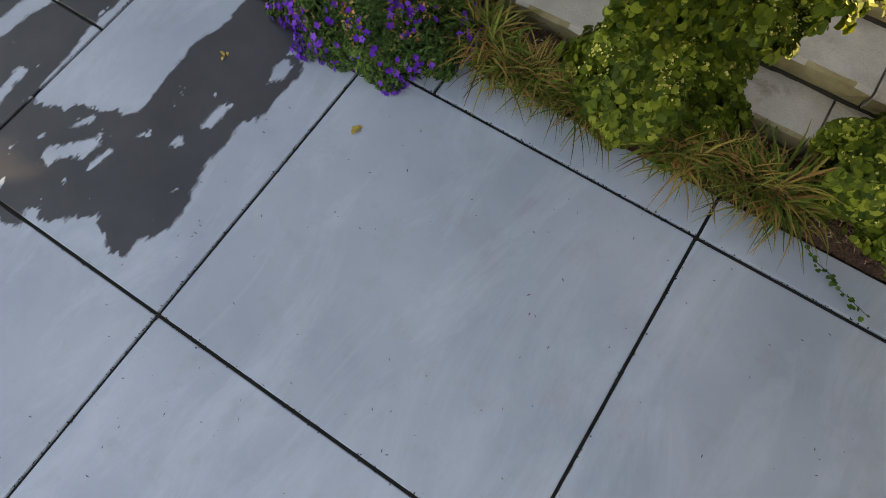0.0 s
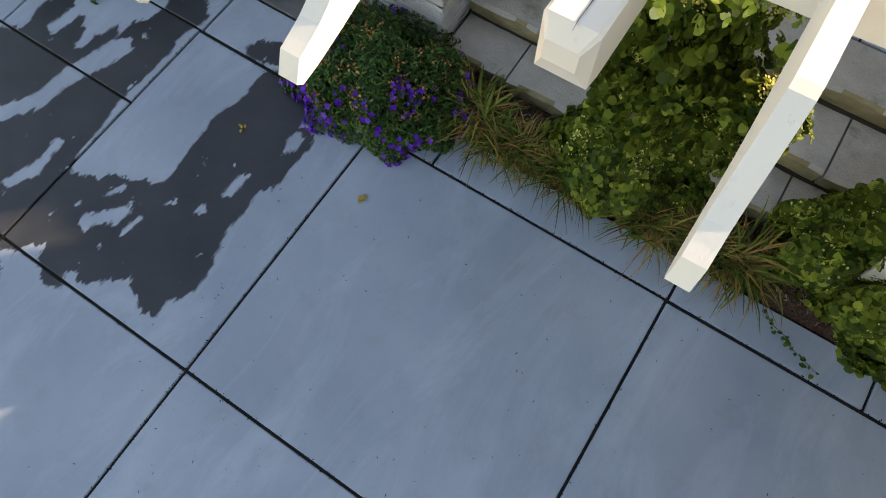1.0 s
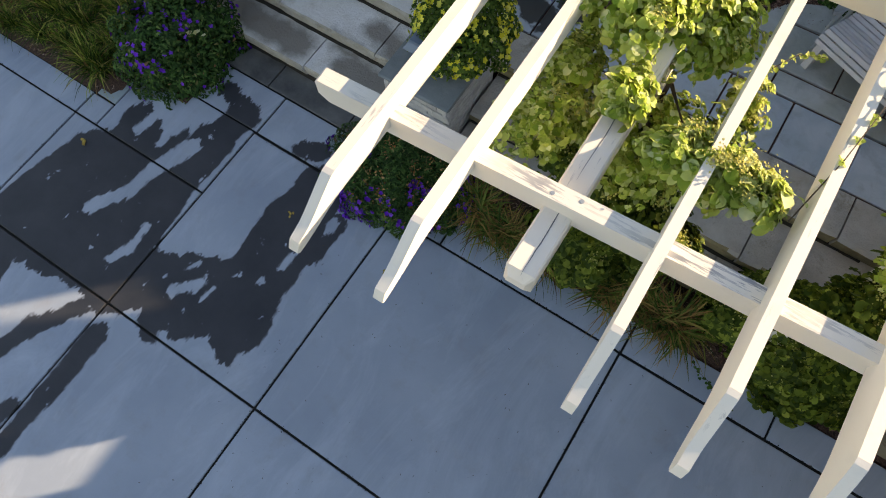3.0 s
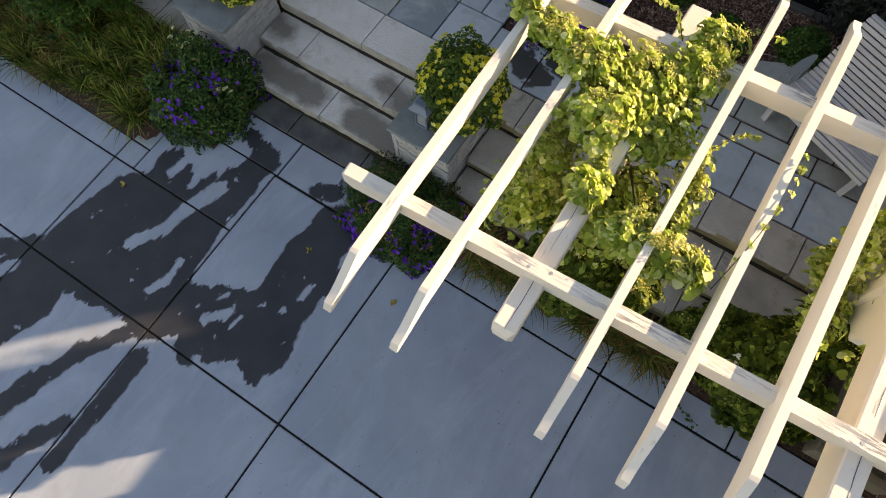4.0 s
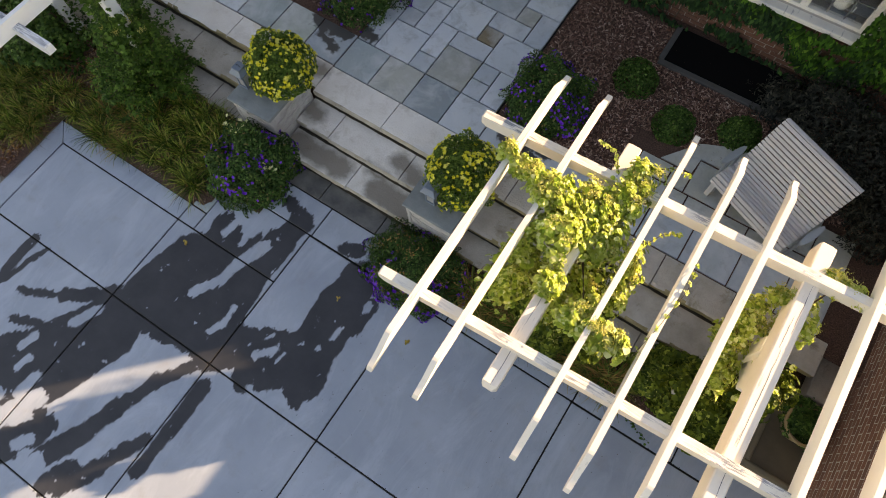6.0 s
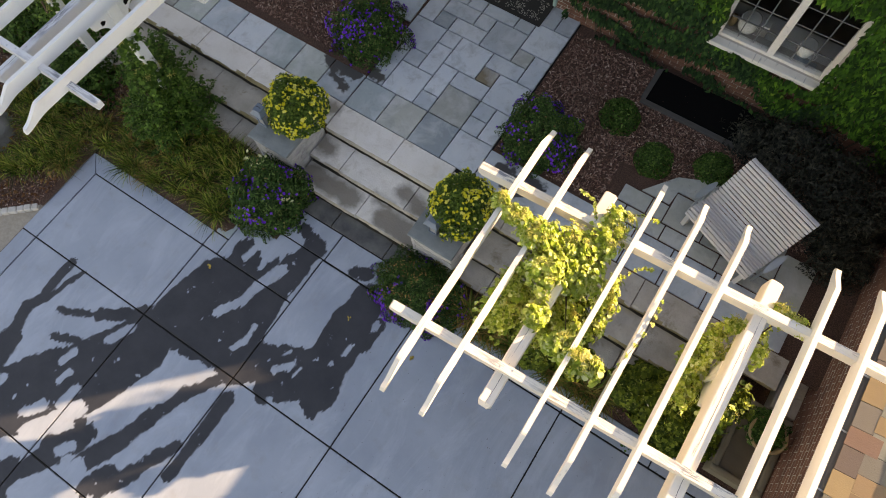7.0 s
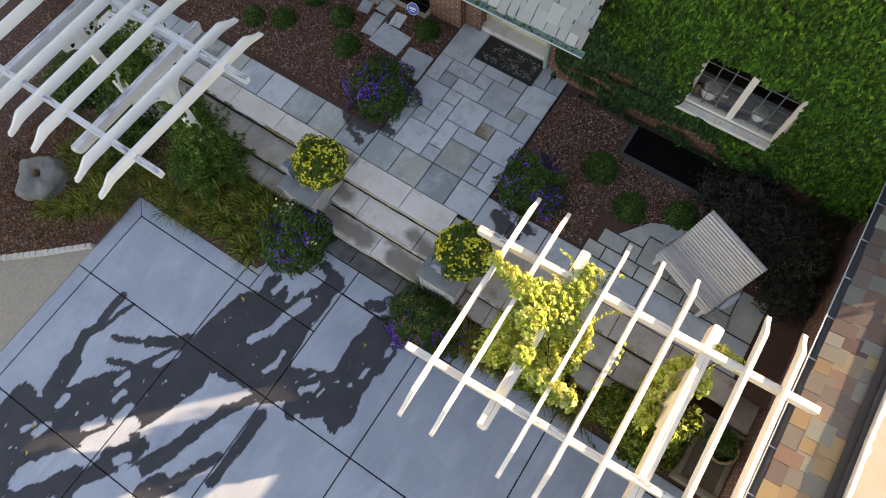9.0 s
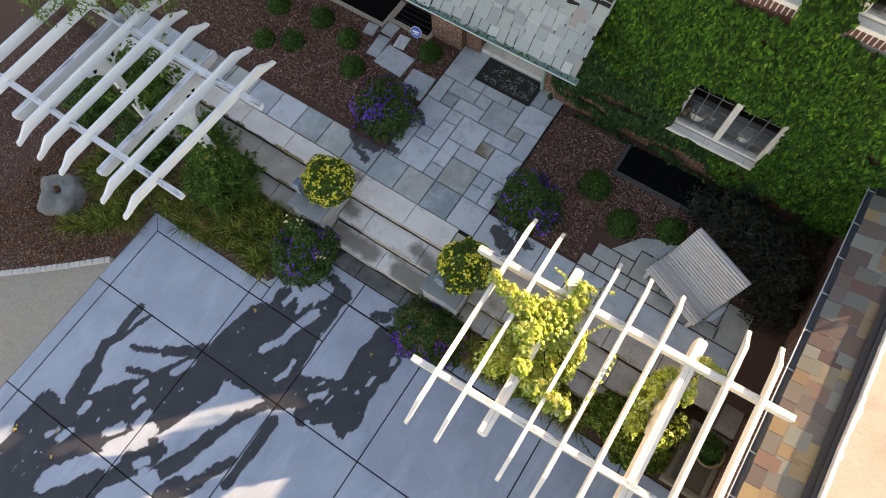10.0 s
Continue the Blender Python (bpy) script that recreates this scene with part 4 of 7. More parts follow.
def wall_with_openings(x0, x1, z0, z1, y0, y1, openings):
    """A wall as boxes round its openings."""
    g = Geo()
    xs_ = sorted({x0, x1, *[v for o in openings for v in o[:2]]})
    for a, b in zip(xs_, xs_[1:]):
        cuts = sorted((o[2], o[3]) for o in openings if o[0] <= a and o[1] >= b)
        z = z0
        for c0, c1 in cuts:
            g.box(a, y0, z, b, y1, c0)
            z = c1
        g.box(a, y0, z, b, y1, z1)
    return g


part("wall", wall_with_openings(-0.66, 4.02, -0.1, 6.5, WY, WY + 0.3, WIN), MAT["mortar"], house, "mortar joints behind the ivy")
part("wall", Geo().box(4.02, WY, -0.1, 5.38, WY + 0.3, 4.4), MAT["mortar"], house)
part("wall", Geo().box(-11, WY + 0.45, -0.1, -2.40, WY + 0.75, 6.5).box(-2.42, WY + 0.45, 2.6, -0.66, WY + 0.75, 6.5), MAT["mortar"], house)
part("side_wall", Geo().box(5.38, WY, -0.1, 5.44, 11.0, 4.4).box(4.08, 11.0, -0.1, 5.44, 11.2, 4.4).box(4.02, WY + 0.3, -0.1, 4.08, 15, 6.5).box(-11, 15, -0.1, 4.08, 15.2, 6.5).box(-11.2, WY + 0.3, -0.1, -11, 15.2, 6.5), MAT["mortar"], house)
part("roof", Geo().prism([(WY - 0.25, 6.5), (15.5, 6.5), (11.4, 8.6)], -11.4, 4.2, 0), MAT["wing_slate"], house, "dark slate roof")
# unseen block, added to keep the low sun off the slates and part of the drive
part("link_wall", Geo().box(5.445, WY + 0.0, -0.1, 6.7, 9.0, 3.05), MAT["brick"], house, "unseen low brick block added to stop the low sun")
part("link_roof", Geo().box(5.47, WY - 0.05, 3.05, 6.75, 9.05, 3.15, 0.01), MAT["flashing"], house, "flat dark roof of the unseen sun-blocking corner")
# unseen: the link's height is set so that sun clears it to the pergola
part("link_roof", Geo().box(4.085, WY - 0.04, 4.4, 5.46, 11.2, 4.5, 0.01), MAT["flashing"], house, "unseen flat dark roof of the lowered link")


def brick_field(x0, x1, z0, z1, skip=(), y=0.0, seed=0):
    """Running-bond bricks standing 6 mm proud of a wall's face, all in one mesh."""
    r = random.Random(seed)
    g = Geo()
    row, z = 0, z0
    while z < z1 - 0.03:
        x = x0 - (0.105 if row % 2 else 0.0)
        while x < x1:
            a, b = max(x, x0), min(x + 0.2, x1)
            if b - a > 0.03 and not any(b > s[0] and a < s[1] and z + 0.06 > s[2] and z < s[3] for s in skip):
                d = r.uniform(0.004, 0.011)
                g.box(a, y - d, z, b, y + 0.01, z + 0.057)
            x += 0.21
        z += 0.067
        row += 1
    return g


part("brickwork", brick_field(-0.66, 4.02, 4.38, 6.45, [(w[0] - 0.02, w[1] + 0.02, w[2] - 0.30, w[3] + 0.02) for w in WIN], WY, 4), MAT["brick"], house, "weathered red brick", kind="stuff")
part("brickwork", brick_field(-0.66, 5.05, 0.45, 4.36, [(w[0] - 0.02, w[1] + 0.02, w[2] - 0.15, w[3] + 0.02) for w in WIN], WY), MAT["brick"], house, "weathered red brick", kind="stuff")
part("brickwork", brick_field(-9.0, -3.46, 0.45, 3.0, [], WY + 0.45, 3), MAT["brick"], house, kind="stuff")

# entrance piers, brick by brick
porch = thing("porch", "shallow brick entrance porch under a slate roof", "porch", kind="structure")


def brick_pier(x0, x1, y0, y1, z0, z1, seed):
    core = part("pier", Geo().box(x0 + 0.002, y0 + 0.002, z0, x1 - 0.002, y1, z1), MAT["mortar"], porch, "red brick pier")
    r = random.Random(seed)
    meshes = {}
    row, z = 0, z0 + 0.01
    while z < min(z1, 1.75) - 0.05:
        for side, (lo, hi) in enumerate(((x0, x1), (y0, y1), (y0, y1))):
            u = lo - (0.105 if (row + side) % 2 else 0)
            while u < hi - 0.02:
                a, b = max(u, lo), min(u + 0.2, hi)
                if b - a > 0.04:
                    key = round(b - a, 2), side > 0
                    if key not in meshes:
                        w = key[0]
                        meshes[key] = (Geo().box(0, 0, 0, w, 0.05, 0.057, 0.003) if side == 0 else Geo().box(0, 0, 0, 0.05, w, 0.057, 0.003)).mesh("brick", MAT["brick"])
                    at = pose(a, y0 - r.uniform(0, 0.005), z) if side == 0 else pose(x1 - 0.05 + r.uniform(0, 0.005) if side == 1 else x0 - r.uniform(0, 0.005), a, z)
                    part("brick", meshes[key], None, core, at=at)
                u += 0.21
        z += 0.067
        row += 1
    if z1 > 1.8:
        part("brickwork", brick_field(x0, x1, z, z1, [], y0 + 0.005, seed), MAT["brick"], porch, kind="stuff")


brick_pier(-3.46, -2.76, 7.50, 8.0, 0.44, 3.0, 1)
brick_pier(-2.74, -2.40, 7.64, 8.0, 0.44, 3.0, 2)
brick_pier(-0.94, -0.66, 7.56, 8.0, 0.44, 2.9, 3)
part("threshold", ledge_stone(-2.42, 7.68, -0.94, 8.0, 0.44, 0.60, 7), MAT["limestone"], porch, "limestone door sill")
door = tagged(new("door_1", Geo().box(-2.36, 7.92, 0.60, -0.98, 7.98, 2.6, 0.004).mesh("door_1", MAT["cream"])), "closed cream-painted entrance door behind the stone sill", "door", kind="structure")
for z0, z1 in ((0.75, 1.15), (1.3, 2.4)):
    for x0, x1 in ((-2.25, -1.74), (-1.62, -1.10)):
        part("panel", Geo().box(x0, 7.905, z0, x1, 7.925, z1, 0.006), MAT["cream"], door)
part("door_handle", Geo().tube([(-1.68, 7.90, 1.6), (-1.68, 7.85, 1.6), (-1.60, 7.85, 1.6)], 0.012, 0.012), MAT["steel"], door, "steel lever handle")
for x0, x1 in ((-2.42, -2.36), (-0.98, -0.94)):
    part("door_frame", Geo().box(x0, 7.86, 0.60, x1, 8.0, 2.65, 0.004), MAT["cream"], door)

# porch roof
ROOF_SLOPE = math.atan2(0.79, 0.91)
roof = thing("porch_roof", "grey-green slate porch roof with a mossy copper gutter", "roof", kind="structure", at=(0, 6.44, 2.78))
tilt = pose(0, 0, 0, math.degrees(ROOF_SLOPE), 0, 0)
part("deck", Geo().box(-3.9, 0.0, -0.09, -0.06, 2.3, -0.02), MAT["joint"], roof, "dark roof deck", at=tilt)
r = random.Random(8)
row = 0
v = -0.03
while v < 2.2:
    x = -3.9 - r.uniform(0, 0.12)
    while x < -0.05:
        w = r.uniform(0.14, 0.25)
        b = min(x + w, -0.03 + r.uniform(-0.012, 0.012))
        if b - x > 0.05:
            j = r.uniform(-0.012, 0.012)
            g = Geo().box(x + 0.005, v + j, 0, b - 0.005, v + 0.27, 0.016, 0.004)
            part("slate", g, MAT["porch_slate"], roof, at=tilt @ pose(0, 0, 0.006 + (row % 2) * 0.001 + r.uniform(0, 0.005), -2.6 + r.uniform(-0.5, 0.5), r.uniform(-0.6, 0.6), r.uniform(-0.7, 0.7)))
        x += w
    v += 0.160
    row += 1


def half_round(x0, x1, r0, m):
    """A half-round gutter along x, with rolled lip and closed ends."""
    g = Geo()
    prof = [(r0 * math.cos(a), r0 * math.sin(a)) for a in np.linspace(math.pi, 2 * math.pi, 9)]
    inner = [((r0 - 0.008) * math.cos(a), (r0 - 0.008) * math.sin(a)) for a in np.linspace(2 * math.pi, math.pi, 9)]
    g.prism(prof + inner, x0, x1, 0)
    full = [(r0 * math.cos(a), r0 * math.sin(a)) for a in np.linspace(math.pi, 2 * math.pi, 9)]
    g.prism(full, x0 - 0.006, x0, 0)
    g.prism(full, x1, x1 + 0.006, 0)
    g.v = [tuple(m @ Vector(p)) for p in g.v]
    return g


part("gutter", half_round(-3.9, 0.02, 0.062, pose(0, -0.06, -0.03)), MAT["copper"], roof, "weathered green copper gutter")
part("gutter_lip", Geo().tube([(-3.9, -0.122, -0.028), (0.02, -0.122, -0.028)], 0.010, 0.010), MAT["patina"], roof, "pale verdigris lip")
part("downpipe", Geo().tube([(-0.9, 0.9, -0.2), (-0.9, 0.95, -1.0), (-0.9, 0.98, -2.1)], 0.035, 0.035, 10), MAT["copper"], roof)
rg = np.random.default_rng(3)
p = np.stack([rg.uniform(-3.8, 0, 220), rg.uniform(-0.1, -0.02, 220), rg.uniform(-0.04, 0.01, 220)], 1)
part("debris", leaves("debris", p, rg.normal(size=(220, 3)) + (0, 0, 1), rg.uniform(0.02, 0.05, 220), MAT["boxwood"], "oval", rng=rg), None, roof, "moss and leaf litter", kind="stuff")

# windows
def window(name, x0, x1, z0, z1, label, sill_brick):
    t = thing(name, label, "window", kind="structure", at=(x0, WY, z0))
    w, h = x1 - x0, z1 - z0
    for a, b, c, d in ((0, 0.07, 0, h), (w - 0.07, w, 0, h), (0.07, w - 0.07, h - 0.07, h), (0.07, w - 0.07, 0.0, 0.05)):
        part("window_frame", Geo().box(a, 0.03, c, b, 0.14, d, 0.005), MAT["window_white"], t)
    part("mullion", Geo().box(w / 2 - 0.05, 0.02, 0.05, w / 2 + 0.05, 0.15, h - 0.07, 0.006), MAT["window_white"], t)
    part("window_sill", Geo().box(-0.05, -0.13, -0.07, w + 0.05, 0.06, -0.002, 0.008), MAT["window_white"], t, "peeling cream-painted sill")
    for s in (0, 1):
        a = 0.07 if s == 0 else w / 2 + 0.05
        b = w / 2 - 0.05 if s == 0 else w - 0.07
        pane = part("pane", Geo().box(a, 0.095, 0.05, b, 0.099, h - 0.07), MAT["glass"], t, "old glass pane")
        pane.visible_shadow = False
        for k in (1, 2):
            xx = a + (b - a) * k / 3
            part("muntin", Geo().box(xx - 0.008, 0.082, 0.05, xx + 0.008, 0.093, h - 0.07), MAT["lead"], t, "grey lead bar")
        for k in range(1, 4):
            zz = 0.05 + (h - 0.12) * k / 4
            part("muntin", Geo().box(a, 0.080, zz - 0.008, b, 0.091, zz + 0.008), MAT["lead"], t)
    g = Geo()
    k = 0.0
    while sill_brick and k < w + 0.1:
        part("sill_brick", Geo().box(-0.05 + k, -0.05, -0.27, -0.05 + k + 0.053, 0.02, -0.075, 0.004), MAT["sill_brick"], t)
        k += 0.072
    if sill_brick:
        part("sill_mortar", Geo().box(-0.05, -0.046, -0.266, w + 0.05, -0.0, -0.079), MAT["flash"], t, "pale mortar")
    return t


window("window_1", *WIN[0], "cream-framed casement window with leaded panes amid ivy", False)
window("window_2", *WIN[1], "upper cream-framed window with brick sill", True)
window("window_3", *WIN[2], "upper cream-framed window with brick sill beside ivy", True)
room = thing("room", "dim interior behind the ground-floor window", "room", kind="structure")
part("floor", Geo().box(1.2, 7.8, 0.4, 3.4, 10, 0.45), MAT["interior"], room)
part("wall", Geo().box(1.1, 7.8, 0.4, 1.2, 10, 3.2).box(3.4, 7.8, 0.4, 3.5, 10, 3.2).box(1.1, 10, 0.4, 3.5, 10.1, 3.2), MAT["interior"], room)
part("ceiling", Geo().box(1.1, 7.8, 3.2, 3.5, 10.1, 3.3), MAT["interior"], room)
room_u = thing("room", "dark interior behind the upper windows", "room", kind="structure")
part("wall", Geo().box(0.6, 7.81, 4.2, 0.7, 9.6, 6.4).box(3.9, 7.81, 4.2, 4.0, 9.6, 6.4).box(0.6, 9.6, 4.2, 4.0, 9.7, 6.4), MAT["interior"], room_u)
part("ceiling", Geo().box(0.6, 7.81, 6.4, 4.0, 9.7, 6.49), MAT["interior"], room_u)
part("floor", Geo().box(0.6, 7.81, 4.1, 4.0, 9.7, 4.2), MAT["interior"], room_u)
solid("worktop", Geo().box(1.25, 7.63, 1.36, 3.35, 8.25, 1.405, 0.004), MAT["china"], "white worktop inside the window", "worktop")


def crock(name, x, y, r0, h, mat, label, category):
    t = thing(name, label, category, at=(x, y, 1.406))
    part("body", Geo().lathe([(r0 * 0.8, 0), (r0, h * 0.3), (r0, h), (r0 * 0.9, h), (r0 * 0.86, h * 0.35), (0.01, h * 0.3)], 18), mat, t, smooth=True)
    part("rim", Geo().lathe([(r0 * 0.9, h - 0.008), (r0 * 1.05, h - 0.006), (r0 * 1.05, h + 0.006), (r0 * 0.9, h + 0.006)], 18), mat, t, smooth=True)
    part("handle", Geo().tube([(r0 * math.cos(0.6), -r0 * math.sin(0.6), h * 0.8), (r0 * 1.5, -r0 * 0.8, h * 0.7), (r0 * 1.4, -r0 * 0.75, h * 0.3), (r0 * math.cos(0.6), -r0 * math.sin(0.6), h * 0.2)], 0.008, 0.008), mat, t)
    return t


crock("crock", 1.83, 7.83, 0.135, 0.22, MAT["china"], "round white china pot on the worktop", "pot")
crock("mug", 2.66, 7.84, 0.115, 0.20, MAT["china"], "white mug holding dark utensils on the worktop", "mug")
box_t = thing("canister", "plain grey metal canister on the worktop", "canister", at=(2.05, 7.86, 1.406))
part("body", Geo().box(-0.06, -0.06, 0, 0.06, 0.06, 0.17, 0.008), MAT["steel"], box_t)
part("lid", Geo().box(-0.063, -0.063, 0.17, 0.063, 0.063, 0.195, 0.006), MAT["china"], box_t)
cloth = solid("cloth", Geo().box(2.58, 7.66, 1.406, 2.9, 7.76, 1.43, 0.008), MAT["gutter"], "folded blue-grey checked cloth on the worktop", "cloth")
solid("jar", Geo().lathe([(0.05, 0), (0.055, 0.02), (0.055, 0.12), (0.04, 0.15), (0.04, 0.17)], 14, (1.62, 7.8, 1.406)), MAT["terracotta"], "squat brown jar on the worktop", "jar", smooth=True)

# ---------- right wing ----------
wing = thing("garage_wing", "single-storey brick wing with many-coloured slate eave", "house wing", kind="structure")
part("wall", Geo().box(4.912, -6, -0.1, 5.2, 7.5, 2.32), MAT["mortar"], wing, "pale mortar")
part("wall", Geo().box(6.71, 7.5, -0.1, 10.9, 7.8, 2.19).box(10.6, -6, -0.1, 10.9, 7.5, 2.19).box(5.2, -6, -0.1, 10.6, -5.7, 2.19), MAT["brick"], wing)
flat = part("flat_roof", Geo().box(5.245, -6, 2.2, 11, 7.44, 2.585, 0.01), MAT["roofing"], wing, "sunlit tan coated flat roof")
r = random.Random(12)
g = Geo()
ys_ = np.arange(-6.0, 7.46, 0.05)
for yy in ys_:
    lip = 0.012 * noise.noise(Vector((yy * 1.3, 4.0, 0))) + 0.006 * noise.noise(Vector((yy * 9, 1.0, 0)))
    inner = 5.325 + 0.035 * noise.noise(Vector((yy * 2.1, 8.0, 0))) + 0.022 * noise.noise(Vector((yy * 11, 3.0, 0)))
    top = 2.622 + 0.006 * noise.noise(Vector((yy * 6, 2.0, 0)))
    g.v += [(5.238 + lip, yy, 2.50), (5.240 + lip, yy, top - 0.012), (5.252 + lip, yy, top), (5.285 + lip, yy, top - 0.004), (inner, yy, 2.587)]
for k in range(len(ys_) - 1):
    g.f += [(5 * k + j, 5 * k + j + 1, 5 * k + j + 6, 5 * k + j + 5) for j in range(4)]
part("roof_edge", g, MAT["flash"], wing, "chalky white ragged roof edging", smooth=True)
part("upstand", Geo().box(5.175, -6, 2.3, 5.236, 7.49, 2.585), MAT["flashing"], wing, "dark brown flashing")
WSLOPE = 14.0
wt = pose(4.545, 0, 2.36, 0, -WSLOPE, 0)
part("deck", Geo().box(0.0, -6, -0.07, 0.66, 7.48, -0.015), MAT["joint"], wing, at=wt)
part("flashing", Geo().box(0.575, -6, 0.030, 0.672, 7.48, 0.040), MAT["flashing"], wing, "dark brown sheet flashing", at=wt)
part("soffit", Geo().box(4.56, -6, 2.28, 4.95, 7.48, 2.31), MAT["cream"], wing)
row = 0
u = -0.02
while u < 0.50:
    yy = -1.5 - r.uniform(0, 0.1)
    while yy < 7.4:
        w = r.uniform(0.17, 0.30)
        if yy + w < 7.47:
            g = Geo().box(u + r.uniform(-0.008, 0.008), yy + 0.002, 0, u + 0.29, yy + w - 0.002, 0.012, 0.003)
            part("slate", g, MAT["wing_slate"], wing, at=wt @ pose(0, 0, 0.004 + r.uniform(0, 0.003), 0, 1.6, 0))
        yy += w
    u += 0.188
    row += 1
gut = part("gutter", half_round(-5, 7.45, 0.06, pose(4.495, 0, 2.33, 0, 0, 90) @ Matrix.Diagonal((1, -1, 1, 1))), MAT["gutter_in"], wing, "dark half-round gutter")
part("gutter_lip", Geo().tube([(4.435, -5, 2.332), (4.435, 7.45, 2.332)], 0.010, 0.010), MAT["gutter"], gut, "bright metal lip")
k = -1.4
while k < 7.3:
    part("gutter_strap", Geo().box(4.425, k - 0.008, 2.335, 4.62, k + 0.008, 2.343).tube([(4.43, k, 2.335), (4.43, k, 2.30)], 0.006, 0.006), MAT["gutter"], gut)
    k += 0.62
# bricks of the wing's wall: the visible stretch singly, the rest joined
wb = Geo().box(0, 0, 0, 0.05, 0.2, 0.057, 0.003).mesh("brick", MAT["brick"])
wall_w = part("brick_face", Geo().box(4.8955, 1.4, 0.0, 4.913, 7.4, 2.3), MAT["mortar"], wing)
count = 0
rest = Geo()
row = 0
z = 0.02
while z < 2.24:
    y = 1.4 - (0.105 if row % 2 else 0)
    while y < 7.3:
        if 1.8 < y < 5.0 and 0.5 < z < 2.25 and count < 300:
            part("brick", wb, None, wall_w, at=pose(4.8925 + r.uniform(-0.0015, 0.0015), y, z))
            count += 1
        else:
            rest.box(4.8925 + r.uniform(-0.0015, 0.0015), y, z, 4.94, y + 0.2, z + 0.057)
        y += 0.21
    z += 0.067
    row += 1
part("brickwork", rest, MAT["brick"], wing, kind="stuff")
solid("concrete_strip", Geo().box(4.56, 3.56, -0.04, 4.895, 4.40, 0.19, 0.012), MAT["dull_limestone"], "narrow stained concrete strip along the brick wall", "paving", kind="structure")


def window_well(x0, x1, y0, y1, label, kerb_mat):
    t = thing("window_well", label, "window well", "window wells along the house", kind="structure", at=(x0, y0, 0.46))
    w, d = x1 - x0, y1 - y0
    part("kerb", ledge_stone(-0.06, -0.075, w + 0.06, 0.0, -0.03, 0.05, 3), kerb_mat, t, "stone kerb")
    part("kerb", Geo().box(-0.08, 0.0, -0.03, 0.0, d, 0.055, 0.006), kerb_mat, t)
    part("kerb", Geo().box(w, 0.0, -0.03, w + 0.08, d, 0.055, 0.006), kerb_mat, t)
    # no hole here: a flat black slab stands in for the shaded depth
    part("pit", Geo().box(0, 0.0, 0.012, w, d, 0.042), MAT["dark"], t, "flat black slab for the well's unlit depth")
    k = 0.05 if d < 0.6 else 9.0
    while k < d:
        part("bar", Geo().box(0, k - 0.005, 0.043, w, k + 0.005, 0.052), MAT["black"], t)
        k += 0.12


window_well(1.10, 3.20, 6.72, 7.36, "black window well with a stone kerb below the ivy", MAT["kerb_grey"])
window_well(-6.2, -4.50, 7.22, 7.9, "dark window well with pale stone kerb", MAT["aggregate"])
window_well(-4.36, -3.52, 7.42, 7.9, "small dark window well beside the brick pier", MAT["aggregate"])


# ---------- pergolas ----------
def rafter_outline(y0, y1, z0, h):
    """Side view of a rafter whose tails sweep down in an S to a blunt tip below its underside."""
    top = [(0.028, 0.010), (0.060, 0.020), (0.10, 0.034), (0.14, 0.056), (0.20, 0.098), (0.26, 0.140), (0.30, h - 0.006), (0.325, h)]
    bot = [(0.0, -0.042), (0.014, -0.058), (0.06, -0.053), (0.10, -0.045), (0.16, -0.031), (0.22, -0.015), (0.28, -0.004), (0.34, 0.0)]
    a = [(y0 + s, z0 + z) for s, z in top] + [(y1 - s, z0 + z) for s, z in reversed(top)]
    b = [(y1 - s, z0 + z) for s, z in bot] + [(y0 + s, z0 + z) for s, z in reversed(bot)]
    return a + b


def cross_section_beam(cx, y0, y1, z0, z1, half):
    """A squared timber along y, both ends cut back to a blunt point."""
    g = Geo()
    rings = [(y0, 0.62, 0.50, 0.80), (y0 + 0.035, 1.0, 0.12, 1.0), (y1 - 0.035, 1.0, 0.12, 1.0), (y1, 0.62, 0.50, 0.80)]
    rings.insert(2, (y1 - 0.10, 1.0, 0.0, 1.0))
    rings.insert(2, (y0 + 0.10, 1.0, 0.0, 1.0))
    h = z1 - z0
    for y, w, lo, hi in rings:
        a, b, c, e = half * w, z0 + h * lo, z0 + h * hi, 0.010 * w
        g.v += [(cx - a, y, b), (cx + a, y, b), (cx + a, y, c - e), (cx + a - e, y, c), (cx - a + e, y, c), (cx - a, y, c - e)]
    for k in range(len(rings) - 1):
        g.f += [(6 * k + j, 6 * k + (j + 1) % 6, 6 * k + 6 + (j + 1) % 6, 6 * k + 6 + j) for j in range(6)]
    n = 6 * (len(rings) - 1)
    g.f += [(5, 4, 3, 2, 1, 0), tuple(n + j for j in range(6))]
    return g


def brace_outline(py, s, z_top, drop, reach):
    """Side view of a scrolled knee brace: two hollows with a cusp between them."""
    pts = [(0.0, drop), (0.035, drop)]
    for k in range(1, 8):
        a = math.pi / 2 * k / 7
        pts.append((0.035 + reach * 0.40 * (1 - math.cos(a)), drop - drop * 0.50 * math.sin(a)))
    pts.append((0.035 + reach * 0.46, drop * 0.47))
    for k in range(1, 9):
        a = math.pi / 2 * k / 8
        pts.append((0.035 + reach * (0.46 + 0.47 * (1 - math.cos(a))), drop * 0.44 * (1 - math.sin(a)) + 0.02))
    pts += [(reach + 0.03, 0.0), (0.0, 0.0)]
    return [(py + s * (0.073 + u), z_top - d) for u, d in pts]


